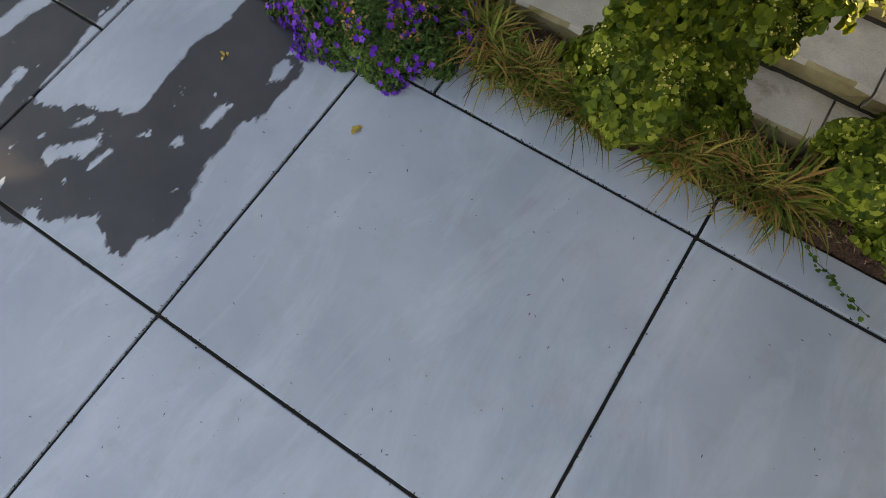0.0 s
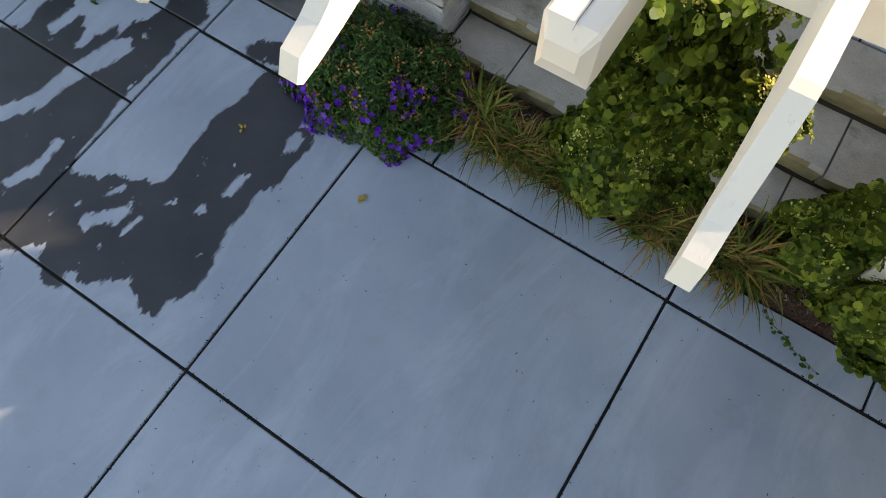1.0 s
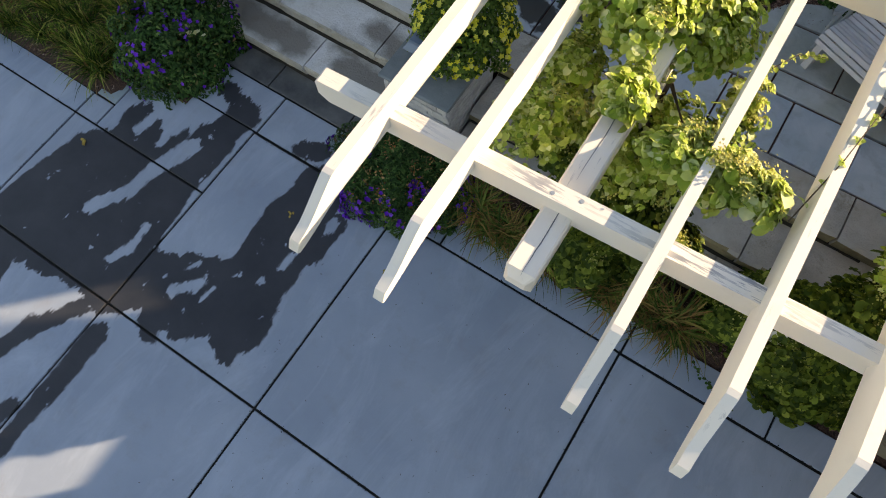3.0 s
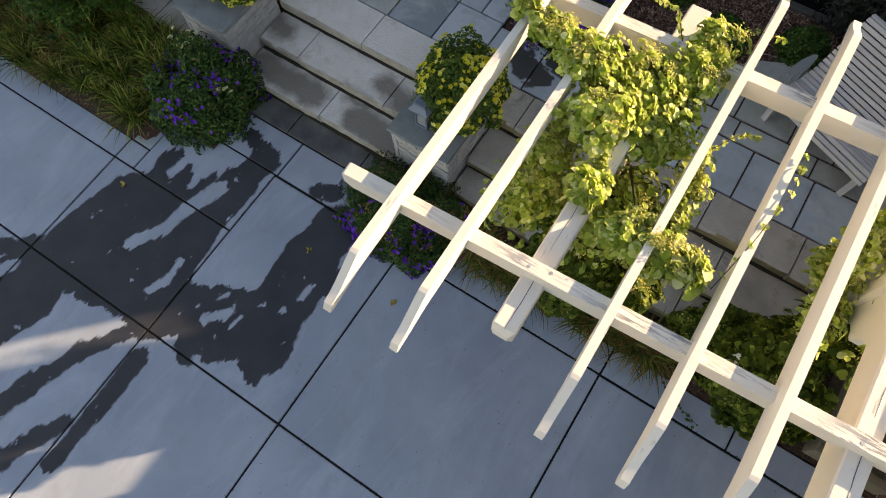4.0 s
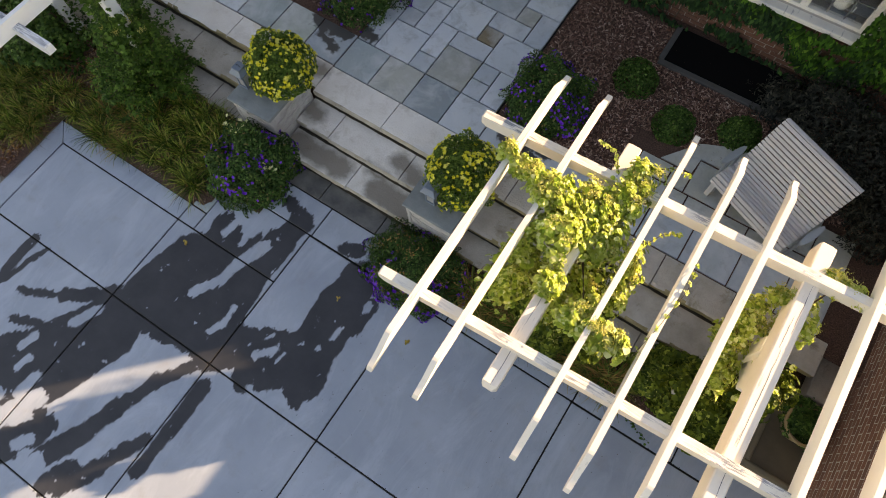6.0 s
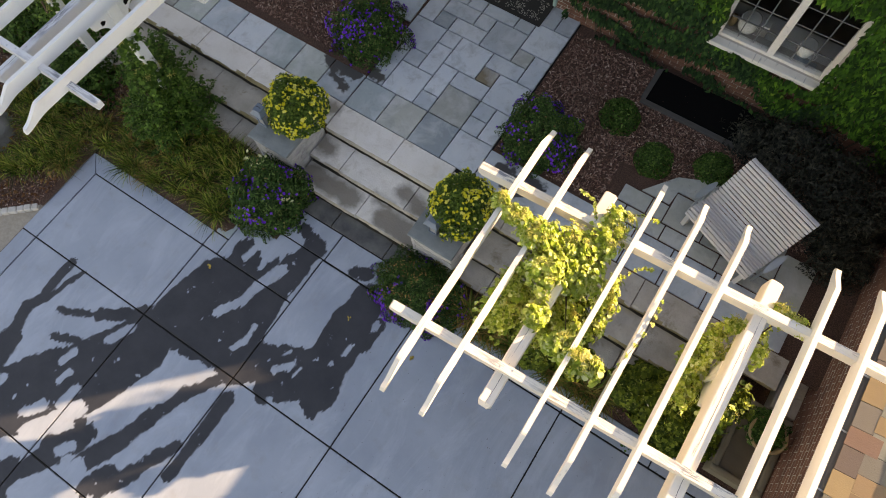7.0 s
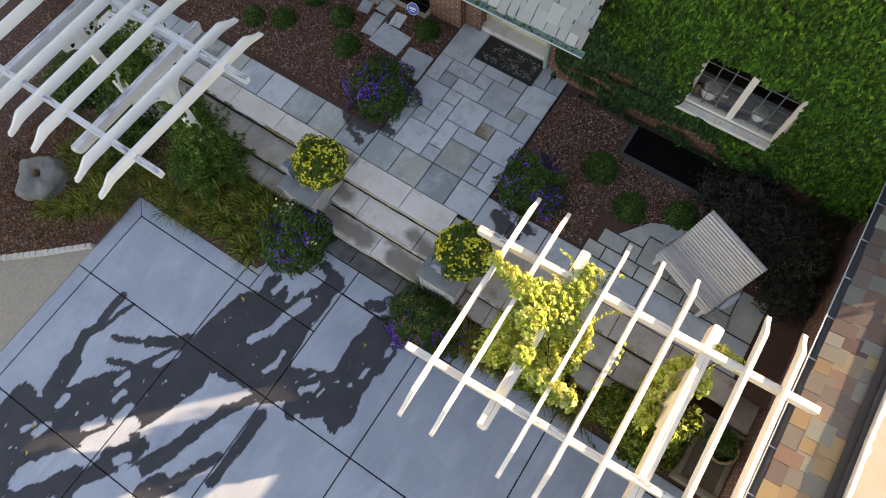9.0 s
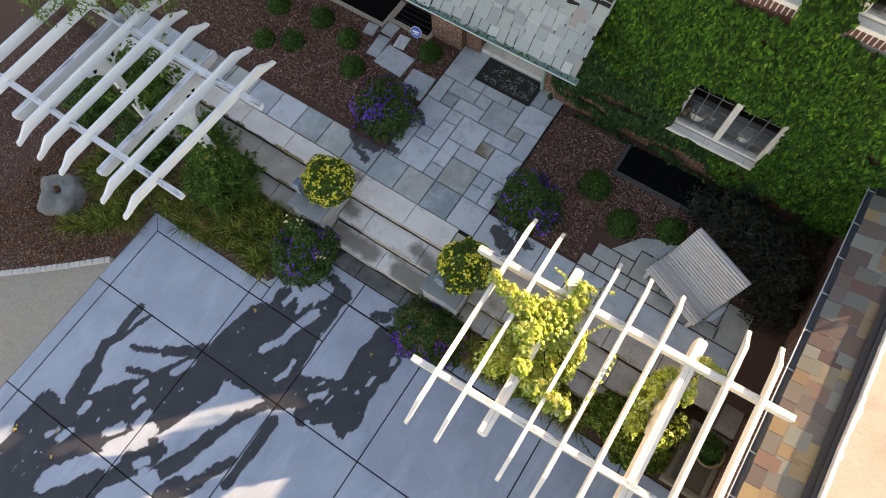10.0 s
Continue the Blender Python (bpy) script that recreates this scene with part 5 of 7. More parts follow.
def crack_strip(x, y0, y1, z, seed, w=0.0022):
    """A drying crack that wanders along a beam's top."""
    g = Geo()
    n = 14
    for k in range(n + 1):
        y = y0 + (y1 - y0) * k / n
        xx = x + 0.010 * noise.noise(Vector((y * 5, seed, 0))) + 0.004 * noise.noise(Vector((y * 21, seed, 1)))
        ww = w * (0.15 + math.sin(math.pi * k / n)) * (1 + 0.6 * noise.noise(Vector((y * 13, seed, 2))))
        g.v += [(xx - ww, y, z), (xx + ww, y, z), (xx, y, z - 0.004)]
    for k in range(n):
        g.f += [(3 * k, 3 * k + 1, 3 * k + 4, 3 * k + 3), (3 * k + 1, 3 * k + 2, 3 * k + 5, 3 * k + 4), (3 * k + 2, 3 * k, 3 * k + 3, 3 * k + 5)]
    return g


def pergola(label, rafters, crosses, beam_x, y_tip, rise, turn, skew, mats, beam_off=0.0, rafter_off=0.0, splay=None, fret=False, cross=(2.67, 2.88, 0.068)):
    """White timber pergola: posts, cross beams with scrolled braces, two long beams, scrolled rafters."""
    rafter_mat, cross_mat, beam_mat = mats
    t = thing("pergola", label, "pergola", "pair of pergolas", at=(sum(beam_x) / 2, y_tip + 1.6, 0), turn=turn)
    ox, oy, py = t.location.x, t.location.y, 0.27
    z_cross = cross[:2]
    for n, cx in enumerate(crosses):
        x = cx - ox
        post = part("post", Geo().box(x - 0.075, py - 0.075, -0.05, x + 0.075, py + 0.075, z_cross[0], 0.008), rafter_mat, t)
        part("base_trim", Geo().box(x - 0.095, py - 0.095, 0.0, x + 0.095, py + 0.095, 0.2, 0.01), rafter_mat, post)
        for s in (-1, 1):
            brace = part("brace", Geo().prism(brace_outline(py, s, z_cross[0] - 0.001, 0.66, 0.52), x - 0.03, x + 0.03, 0), rafter_mat, t, "scrolled knee brace")
            if fret:
                # the brace is solid; black plugs stand in for the darkness of its fretwork
                for u, d, q in ((0.12, 0.13, 0.045), (0.24, 0.10, 0.032), (0.13, 0.30, 0.035)):
                    ring = [(py + s * (0.073 + u) + q * math.cos(a) * (1 + 0.35 * math.cos(3 * a)), z_cross[0] - d + q * math.sin(a)) for a in np.linspace(0, 2 * math.pi, 14, endpoint=False)]
                    part("fret_hole", Geo().prism(ring, x - 0.032, x + 0.032, 0), MAT["dark"], brace, "black plug painting the dark of a cut-out")
        beam = part("cross_beam", cross_section_beam(x, -1.30 + beam_off * 2, 1.25, *z_cross, cross[2]), cross_mat, t, "thick white cross beam with cracked paint")
        for k, (dx, y0, y1) in enumerate(((0.008, -1.25, -0.80), (-0.006, -0.75, 0.15), (0.012, 0.25, 0.78), (-0.022, 0.10, 0.45))):
            part("crack", crack_strip(x + dx, y0 + 0.1 * n, y1 + 0.05 * n, z_cross[1] + 0.0015, 3.1 * n + k), MAT["lead"], beam)
    for by in (-0.915, 0.835):
        x0, x1 = beam_x[0] - ox, beam_x[1] - ox
        off = beam_off if by < 0 else 0.0
        prof = [(x0, 2.865), (x0 + 0.05, 2.825), (x1 - 0.05, 2.825), (x1, 2.865), (x1, 2.95), (x1 - 0.015, 2.965), (x0 + 0.015, 2.965), (x0, 2.95)]
        at = pose(0, off * 3.6, 0, 0, 0, skew + math.degrees(off / 2.16))
        beam = part("beam", Geo().prism(prof, by - 0.040, by + 0.040, 1), beam_mat, t, at=at)
        for cx in crosses:
            for d in (-0.09, 0.03):
                part("plug", Geo().lathe([(0.010, 0), (0.010, 0.0015)], 10, (cx - ox + d, by + 0.012 * (1 if d > 0 else -1), 2.9655)), MAT["gutter"], beam, "grey screw plug")
    for k, rx in enumerate(rafters):
        dx = 0.005 * math.sin(k * 1.7)
        swing = splay[k] if splay else 0.0
        part("rafter", Geo().prism(rafter_outline(-1.615, 1.61, 2.89, 0.17), -0.024, 0.024, 0), rafter_mat, t,
             at=pose(rx - ox + dx + math.sin(radians(swing)) * 1.2, rafter_off + math.tan(radians(skew)) * (rx - ox), rise * math.sin(k * 2.1), 0, 0, -swing))
    return t


pergola("white timber pergola with scrolled rafters, vine-covered and sunlit", [0.66, 1.075, 1.928, 2.37, 2.81, 3.695, 4.135], [1.505, 3.26], (0.25, 4.58), 0.875, 0.003, 0.2, 1.85,
        (MAT["white"], MAT["white"], MAT["white_x"]), 0.018, 0.02)
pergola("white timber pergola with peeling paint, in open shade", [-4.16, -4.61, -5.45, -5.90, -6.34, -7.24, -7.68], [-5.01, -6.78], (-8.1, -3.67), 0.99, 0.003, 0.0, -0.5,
        (MAT["shade_cool_white"], MAT["worn_shade_white"], MAT["worn_shade_white_x"]), splay=(2.0, 1.4, 0.5, 0.2, 0.0, 0.0, 0.0), fret=True, cross=(2.72, 2.88, 0.052))

# ---------- slatted bench ----------
def bench():
    """A curved lounge bench: slats along an S-shaped profile between two side panels."""
    t = thing("slatted_bench", "silver-grey curved slatted teak bench in the shade", "bench", at=(2.92, 4.90, 0.49), turn=-23.5)
    prof = [(0.0, 0.30), (0.02, 0.37), (0.07, 0.405), (0.16, 0.40), (0.26, 0.375), (0.36, 0.36), (0.45, 0.375), (0.53, 0.43), (0.60, 0.52), (0.67, 0.63), (0.74, 0.75), (0.81, 0.86), (0.86, 0.90), (0.91, 0.90), (0.95, 0.86)]
    pts = [Vector((0, a, b)) for a, b in prof]
    lens = [0.0]
    for a, b in zip(pts, pts[1:]):
        lens.append(lens[-1] + (b - a).length)
    L = lens[-1]
    half = 0.575

    def along(s):
        for k in range(len(pts) - 1):
            if s <= lens[k + 1] or k == len(pts) - 2:
                f = (s - lens[k]) / (lens[k + 1] - lens[k])
                return pts[k].lerp(pts[k + 1], f), (pts[k + 1] - pts[k]).normalized()
    n = 25
    sl = Geo().box(-half, -0.0205, -0.011, half, 0.0205, 0.011, 0.004).mesh("slat", MAT["teak"])
    for k in range(n):
        c, d = along(L * (k + 0.5) / n)
        ang = math.degrees(math.atan2(d.z, d.y))
        part("slat", sl, None, t, at=pose(0, c.y, c.z, ang, 0, 0))
    for s in (-1, 1):
        out = [(0.02, 0.0), (0.10, 0.0), (0.16, 0.26), (0.42, 0.26), (0.56, 0.0), (0.66, 0.0), (0.64, 0.40), (0.80, 0.80), (0.74, 0.72), (0.58, 0.44), (0.42, 0.345), (0.24, 0.35), (0.08, 0.385), (0.02, 0.33)]
        part("side_frame", Geo().prism(out, s * half * 0.9 - 0.03, s * half * 0.9 + 0.03, 0), MAT["teak"], t)
        arm = [(0.14 + 0.19 + 0.2 * math.cos(a), 0.0 + 0.045 * math.sin(a)) for a in np.linspace(0, 2 * math.pi, 16, endpoint=False)]
        part("armrest", Geo().prism([(y_, x_) for x_, y_ in arm], 0.48, 0.515, 2), MAT["gutter"], t, "rounded grey armrest", at=pose(s * (half + 0.065), 0.02, 0.0, 0, 0, 0))
        part("arm_post", Geo().tube([(s * (half + 0.05), 0.25, 0.0), (s * (half + 0.05), 0.27, 0.49)], 0.02, 0.02, 8), MAT["gutter"], t)
        part("arm_post", Geo().tube([(s * (half + 0.05), 0.50, 0.0), (s * (half + 0.05), 0.48, 0.49)], 0.02, 0.02, 8), MAT["gutter"], t)
    return t


bench()

# ---------- door mat, sign, lanterns, boulder, pots ----------
mat_t = thing("door_mat", "black rubber door mat with a pale speckled centre", "door mat", at=(-1.56, 7.345, 0.492))
part("base", Geo().box(-0.61, -0.295, 0, 0.61, 0.295, 0.016, 0.005), MAT["black"], mat_t)
part("rim", Geo().box(-0.61, -0.295, 0.016, 0.61, -0.25, 0.022).box(-0.61, 0.25, 0.016, 0.61, 0.295, 0.022).box(-0.61, -0.25, 0.016, -0.565, 0.25, 0.022).box(0.565, -0.25, 0.016, 0.61, 0.25, 0.022), MAT["black"], mat_t)
rg = np.random.default_rng(21)
g = Geo()
for k in range(520):
    a, b = rg.uniform(-0.53, 0.53), rg.uniform(-0.22, 0.22)
    if noise.noise(Vector((a * 7, b * 9, 1.3))) + 0.25 - 0.5 * abs(a) > 0.0:
        s, w = rg.uniform(0.004, 0.012), rg.uniform(0.003, 0.007)
        g.box(a - s, b - w, 0.014, a + s, b + w, 0.021, 0.001)
part("pattern", g, MAT["pebble"], mat_t, "pale raised speckles", kind="stuff")

sign = thing("yard_sign", "small blue octagonal yard sign with a white emblem", "sign", at=(-3.62, 7.18, 0.47))
octo = [(0.125 * math.cos(a), 0.125 * math.sin(a)) for a in np.arange(8) * math.pi / 4 + math.pi / 8]
inner = [(0.115 * math.cos(a), 0.115 * math.sin(a)) for a in np.arange(8) * math.pi / 4 + math.pi / 8]
st = pose(0, 0, 0.33, 66, 0, 8)
part("stake", Geo().tube([(0, 0.01, -0.03), (0, 0.01, 0.33)], 0.008, 0.008), MAT["steel"], sign)
part("plate", Geo().prism(octo, 0, 0.006), MAT["sign_white"], sign, "white-edged plate", at=st)
part("face", Geo().prism(inner, 0.0065, 0.009), MAT["sign_blue"], sign, "blue face", at=st)
part("emblem", Geo().box(-0.07, -0.012, 0.0095, 0.07, 0.028, 0.0115).box(-0.05, -0.05, 0.0095, 0.05, -0.03, 0.0115), MAT["sign_white"], sign, "plain white bars", at=st)


def lantern(x, y):
    t = thing("path_lantern", "small blue-grey metal lantern on the pier cap", "lantern", "lanterns on the piers", at=(x, y, 0.812))
    part("base", Geo().box(-0.07, -0.07, 0, 0.07, 0.07, 0.025, 0.005), MAT["lantern"], t)
    part("glass", Geo().box(-0.055, -0.055, 0.026, 0.055, 0.055, 0.285, 0.004), MAT["glass_dim"], t, "frosted glass")
    for sx in (-1, 1):
        for sy in (-1, 1):
            part("corner_bar", Geo().box(sx * 0.06 - 0.008, sy * 0.06 - 0.008, 0.026, sx * 0.06 + 0.008, sy * 0.06 + 0.008, 0.288), MAT["lantern"], t)
    g = Geo()
    rings = [(0.104, 0.284), (0.106, 0.298), (0.066, 0.352), (0.060, 0.380)]
    for h, z in rings:
        g.v += [(-h, -h, z), (h, -h, z), (h, h, z), (-h, h, z)]
    for k in range(len(rings) - 1):
        g.f += [(4 * k + j, 4 * k + (j + 1) % 4, 4 * k + 4 + (j + 1) % 4, 4 * k + 4 + j) for j in range(4)]
    g.f += [(3, 2, 1, 0), (12, 13, 14, 15)]
    part("hood", g, MAT["lantern"], t, "stepped square hood")
    part("ring", Geo().tube([(0.030 * math.cos(a), 0, 0.380 + 0.030 * math.sin(a)) for a in np.linspace(0, math.pi, 9)], 0.004, 0.004, 5), MAT["black"], t, "dark wire carrying ring")


lantern(-3.36, 3.18)
lantern(-0.33, 3.09)

g = Geo()
seg, rings = 56, 36
vs, fs = [], []
for j in range(rings + 1):
    th = math.pi * j / rings
    for k in range(seg):
        a = 2 * math.pi * k / seg
        d = Vector((math.sin(th) * math.cos(a), math.sin(th) * math.sin(a), math.cos(th)))
        q = (abs(d.x) ** 3.6 + abs(d.y) ** 3.6 + abs(d.z) ** 3.6) ** (-1 / 3.6)
        s = q * (1 + 0.26 * noise.noise(d * 1.4 + Vector((3, 1, 2))) + 0.09 * noise.noise(d * 3.6) + 0.04 * noise.noise(d * 9.0))
        z = d.z * 0.30 * s
        if d.z > 0.3:
            z -= 0.15 * math.exp(-((d.x * s + 0.10) ** 2 + (d.y * s - 0.15) ** 2) / 0.03)
        u, v = d.x * s * (0.36 + 0.05 * d.y), d.y * s * 0.41
        vs.append((-7.54 + 0.74 * u - 0.67 * v, 0.84 + 0.67 * u + 0.74 * v, 0.04 + z))
for j in range(rings):
    for k in range(seg):
        a, b = j * seg + k, j * seg + (k + 1) % seg
        fs.append((a, b, b + seg, a + seg))
g.add(vs, fs)
solid("boulder", g, MAT["boulder"], "dark grey hollowed boulder sitting in the mulch", "boulder", smooth=True)

rg = np.random.default_rng(13)
p = np.stack([rg.normal(-7.68, 0.05, 60), rg.normal(0.86, 0.045, 60), rg.uniform(0.235, 0.27, 60)], 1)
tagged(new("leaf_litter", leaves("leaf_litter", p, rg.normal(0, 0.3, p.shape) + (0, 0, 1), rg.uniform(0.03, 0.06, 60), MAT["litter"], "oval", rng=rg)), "brown leaves caught in the boulder's hollow", "leaf litter", kind="stuff")

box_p = thing("planter_box", "low weathered timber hatch with a damp brown top", "planter", at=(4.20, 2.42, 0.0))
for a, b, c, d in ((0, 0, 0.68, 0.09), (0, 1.0, 0.68, 1.09), (0, 0.09, 0.09, 1.0), (0.59, 0.09, 0.68, 1.0)):
    part("board", Geo().box(a, b, -0.03, c, d, 0.24, 0.008), MAT["planter"], box_p)
    part("bead", Geo().box(a + 0.02, b + 0.02, 0.24, c - 0.02, d - 0.02, 0.252, 0.004), MAT["planter"], box_p)
part("panel", Geo().box(0.092, 0.092, 0.0, 0.588, 0.998, 0.205, 0.004), MAT["hatch_board"], box_p, "damp dark brown top panel")

# ---------- planting ----------
def mound(name, x, y, z, r, h, mat_leaf, n, label, category, group="", leaf=0.045, shape="oval", flowers=None, seed=1, squash=1.0, stems=14, lump=0.14, fill=0.3, flower_band=(0.0, 1.0), toward=0.0):
    """A low rounded plant: woody stems, a lumpy crown of leaves, and flowers over it."""
    rg = np.random.default_rng(seed)
    t = thing(name, label, category, group, at=(x, y, z))
    g = Geo()
    for k in range(stems):
        a = rg.uniform(0, 6.28)
        q = rg.uniform(0.3, 0.8)
        g.tube([(0.03 * math.cos(a), 0.03 * math.sin(a), -0.02), (0.45 * q * r * math.cos(a), 0.45 * q * r * math.sin(a), 0.35 * h), (q * r * math.cos(a), q * r * squash * math.sin(a), h * 0.8 * math.sqrt(max(0.05, 1 - q * q)))], 0.008, 0.003, 4)
    part("stems", g, MAT["twig"], t, "thin brown stems", kind="stuff")
    p, d = dome(rg, n, r, h, squash, fill, lump, seed)
    nr = d + rg.normal(0, 0.45, (n, 3)) + (0, 0, 0.5)
    part("foliage", leaves("foliage", p, nr, rg.uniform(0.7, 1.3, n) * leaf, mat_leaf, shape, rng=rg), None, t, kind="stuff")
    m = n // 3
    p2, d2 = dome(rg, m, r * 0.72, h * 0.74, squash, 0.5, lump, seed)
    part("inner_foliage", leaves("inner_foliage", p2, d2 + rg.normal(0, 0.6, (m, 3)), rg.uniform(0.9, 1.5, m) * leaf, mat_leaf, shape, rng=rg), None, t, kind="stuff")
    if flowers:
        fm, fn, fs_, clump = flowers
        p, d = dome(rg, fn * 4, r * 1.03, h * 1.03, squash, 0.04, lump, seed)
        w = np.array([noise.noise(Vector((q[0] * 3 / r * 0.6 + seed * 3.1, q[1] * 3 / r * 0.6, q[2] * 2))) for q in p])
        sel = np.argsort(-(w * clump - toward * p[:, 1] / r + rg.normal(0, 0.25, len(w))))[:fn]
        p, d = p[sel], d[sel]
        keep = (p[:, 2] / h >= flower_band[0]) & (p[:, 2] / h <= flower_band[1])
        p, d = p[keep], d[keep]
        part("blossom", leaves("blossom", p, d + rg.normal(0, 0.35, d.shape) + (0, 0, 0.3), rg.uniform(0.75, 1.25, len(p)) * fs_, fm, "flower", rng=rg), None, t, kind="stuff")
    return t


PUR = "purple petunias beside the walk"
mound("purple_flowers", -2.90, 2.44, 0.0, 0.60, 0.72, MAT["purple_leaf"], 9500, "round mound of violet petunias beside the stone pier", "flowers", PUR, 0.050, flowers=(MAT["purple"], 230, 0.048, 0.7), seed=2, lump=0.24, shape="leaflet")
mound("purple_flowers", -0.17, 2.40, 0.0, 0.68, 0.48, MAT["purple_leaf"], 14000, "sprawling violet petunias with spent orange blooms beside the drive", "flowers", PUR, 0.050, flowers=(MAT["purple"], 500, 0.048, 0.8), seed=3, squash=0.80, lump=0.24, flower_band=(0.0, 0.80), shape="narrow", toward=0.32)
rg = np.random.default_rng(36)
p, d = dome(rg, 2200, 0.69, 0.50, 0.80, 0.05, 0.24, 3)
w = np.array([noise.noise(Vector((q[0] * 5, q[1] * 5, 7.0))) for q in p])
ok = (w > -0.02) & (p[:, 2] > 0.26)
tagged(new("spent_blooms", leaves("spent_blooms", p[ok] + (-0.17, 2.40, 0.0), d[ok] + rg.normal(0, 0.5, d[ok].shape), rg.uniform(0.014, 0.030, ok.sum()), MAT["spent"], "oval", rng=rg)), "spent orange-brown blooms over the sprawling petunias", "flowers", kind="stuff")
mound("purple_flowers", -3.17, 5.50, 0.46, 0.62, 0.66, MAT["purple_leaf"], 9500, "tall round mound of violet petunias in the mulch bed", "flowers", PUR, 0.042, flowers=(MAT["purple"], 560, 0.043, 0.9), seed=4, lump=0.2, shape="leaflet")
mound("purple_flowers", 0.11, 5.24, 0.46, 0.59, 0.68, MAT["purple_leaf"], 9500, "round mound of violet petunias beside the terrace", "flowers", PUR, 0.042, flowers=(MAT["purple"], 540, 0.043, 0.9), seed=5, lump=0.2, shape="leaflet")
rg = np.random.default_rng(31)
for cx, cy, cz in ((-3.09, 2.65, 0.74), (-2.46, 2.40, 0.61), (-3.32, 2.60, 0.64)):
    n = 8
    p = np.stack([rg.normal(cx, 0.06, n), rg.normal(cy, 0.06, n), rg.normal(cz, 0.015, n)], 1)
    tagged(new("pale_blooms", leaves("pale_blooms", p, rg.normal(0, 0.3, (n, 3)) + (0, 0, 1), np.full(n, 0.062), MAT["pale"], "flower", rng=rg)), "few pale yellow blooms among the petunias", "flowers", kind="stuff")


def mums(x, y, label, seed, r=0.43, lump=0.10):
    pot = thing("flower_pot", "low dark pot hidden beneath yellow mums", "pot", "pots on the piers", at=(x, y, 0.812))
    part("bowl", Geo().lathe([(0.12, 0), (0.17, 0.12), (0.18, 0.16), (0.165, 0.16), (0.15, 0.12), (0.02, 0.12)], 20), MAT["boulder"], pot, smooth=True)
    part("soil", Geo().lathe([(0.15, 0.122), (0.15, 0.135)], 20), MAT["mulch"], pot)
    mound("yellow_mums", x, y, 0.935, r, 0.64, MAT["mum_leaf"], 5600, label, "flowers", "yellow mums on the piers", 0.034, flowers=(MAT["yellow"], 440, 0.054, 0.28), seed=seed, lump=lump, fill=0.22)


mums(-2.99, 3.53, "dense ball of bright yellow chrysanthemums on the stone pier", 6)
mums(-0.16, 3.47, "dense ball of yellow chrysanthemums beside the pergola", 7, 0.43, 0.15)

for k, (x, y, s) in enumerate(((-5.78, 5.86, 0.24), (-5.61, 6.64, 0.25), (-4.84, 6.5, 0.24), (-4.36, 5.99, 0.25), (-3.24, 7.1, 0.24), (0.92, 6.22, 0.30), (1.68, 5.82, 0.28), (2.47, 6.15, 0.27), (-6.6, 6.45, 0.25), (-6.3, 5.6, 0.22))):
    mound("boxwood", x, y, 0.46, s, s * 1.15, MAT["boxwood"], 1900, "small clipped green boxwood ball in bark mulch", "shrub", "boxwoods in the beds", 0.034, seed=40 + k, lump=0.06, stems=6)



def cane_bush(name, x, y, z, r, h, label, canes, seed, leaf=0.05):
    """A loose bush of arching canes set with leaflets."""
    rg = np.random.default_rng(seed)
    t = thing(name, label, "shrub", "rose bushes by the ledge", at=(x, y, z))
    g = Geo()
    P_, N_, R_ = [], [], []
    for k in range(canes):
        a, q = rg.uniform(0, 6.283), rg.uniform(0.15, 1.0) ** 0.6
        far = r * q * rg.uniform(0.85, 1.2)
        end = np.array([far * math.cos(a), far * math.sin(a), h * (1.05 - 0.72 * q * q) * rg.uniform(0.45, 1.15)])
        mid = np.array([end[0] * 0.45, end[1] * 0.45, end[2] * 0.85 + 0.12])
        root = np.array([0.12 * math.cos(a), 0.12 * math.sin(a), -0.03])
        curve = lambda u: (1 - u) ** 2 * root + 2 * u * (1 - u) * mid + u * u * end
        g.tube([tuple(curve(u)) for u in (0, 0.3, 0.6, 0.85, 1.0)], 0.007, 0.002, 4)
        for u in np.linspace(0.35, 1.0, 13):
            c = curve(u)
            way = rg.normal(size=3) * (1, 1, 0.4)
            way /= np.linalg.norm(way)
            side = np.cross(way, (0, 0, 1))
            for j, (f, w) in enumerate(((0.05, 0.022), (0.05, -0.022), (0.085, 0.022), (0.085, -0.022), (0.12, 0.0))):
                P_.append(c + way * f + side * w)
                n_ = np.array([0, 0, 1.0]) + rg.normal(0, 0.35, 3)
                N_.append(n_)
                R_.append(np.cross(way * 0.8 + side * np.sign(w), n_))
    part("cane", g, MAT["twig"], t, "thin arching canes", kind="stuff")
    n = len(P_)
    part("foliage", leaves("foliage", np.array(P_), np.array(N_), rg.uniform(0.7, 1.25, n) * leaf, MAT["rose_leaf"], "oval", spin=np.array(R_), rng=rg), None, t, kind="stuff")


cane_bush("rose_bush", -4.92, 2.70, 0.05, 0.66, 1.35, "loose green leafy rose bush below the pergola", 150, 60)
cane_bush("rose_bush", -5.75, 3.15, 0.1, 0.6, 1.05, "loose green leafy rose bush against the stone ledge", 70, 61)

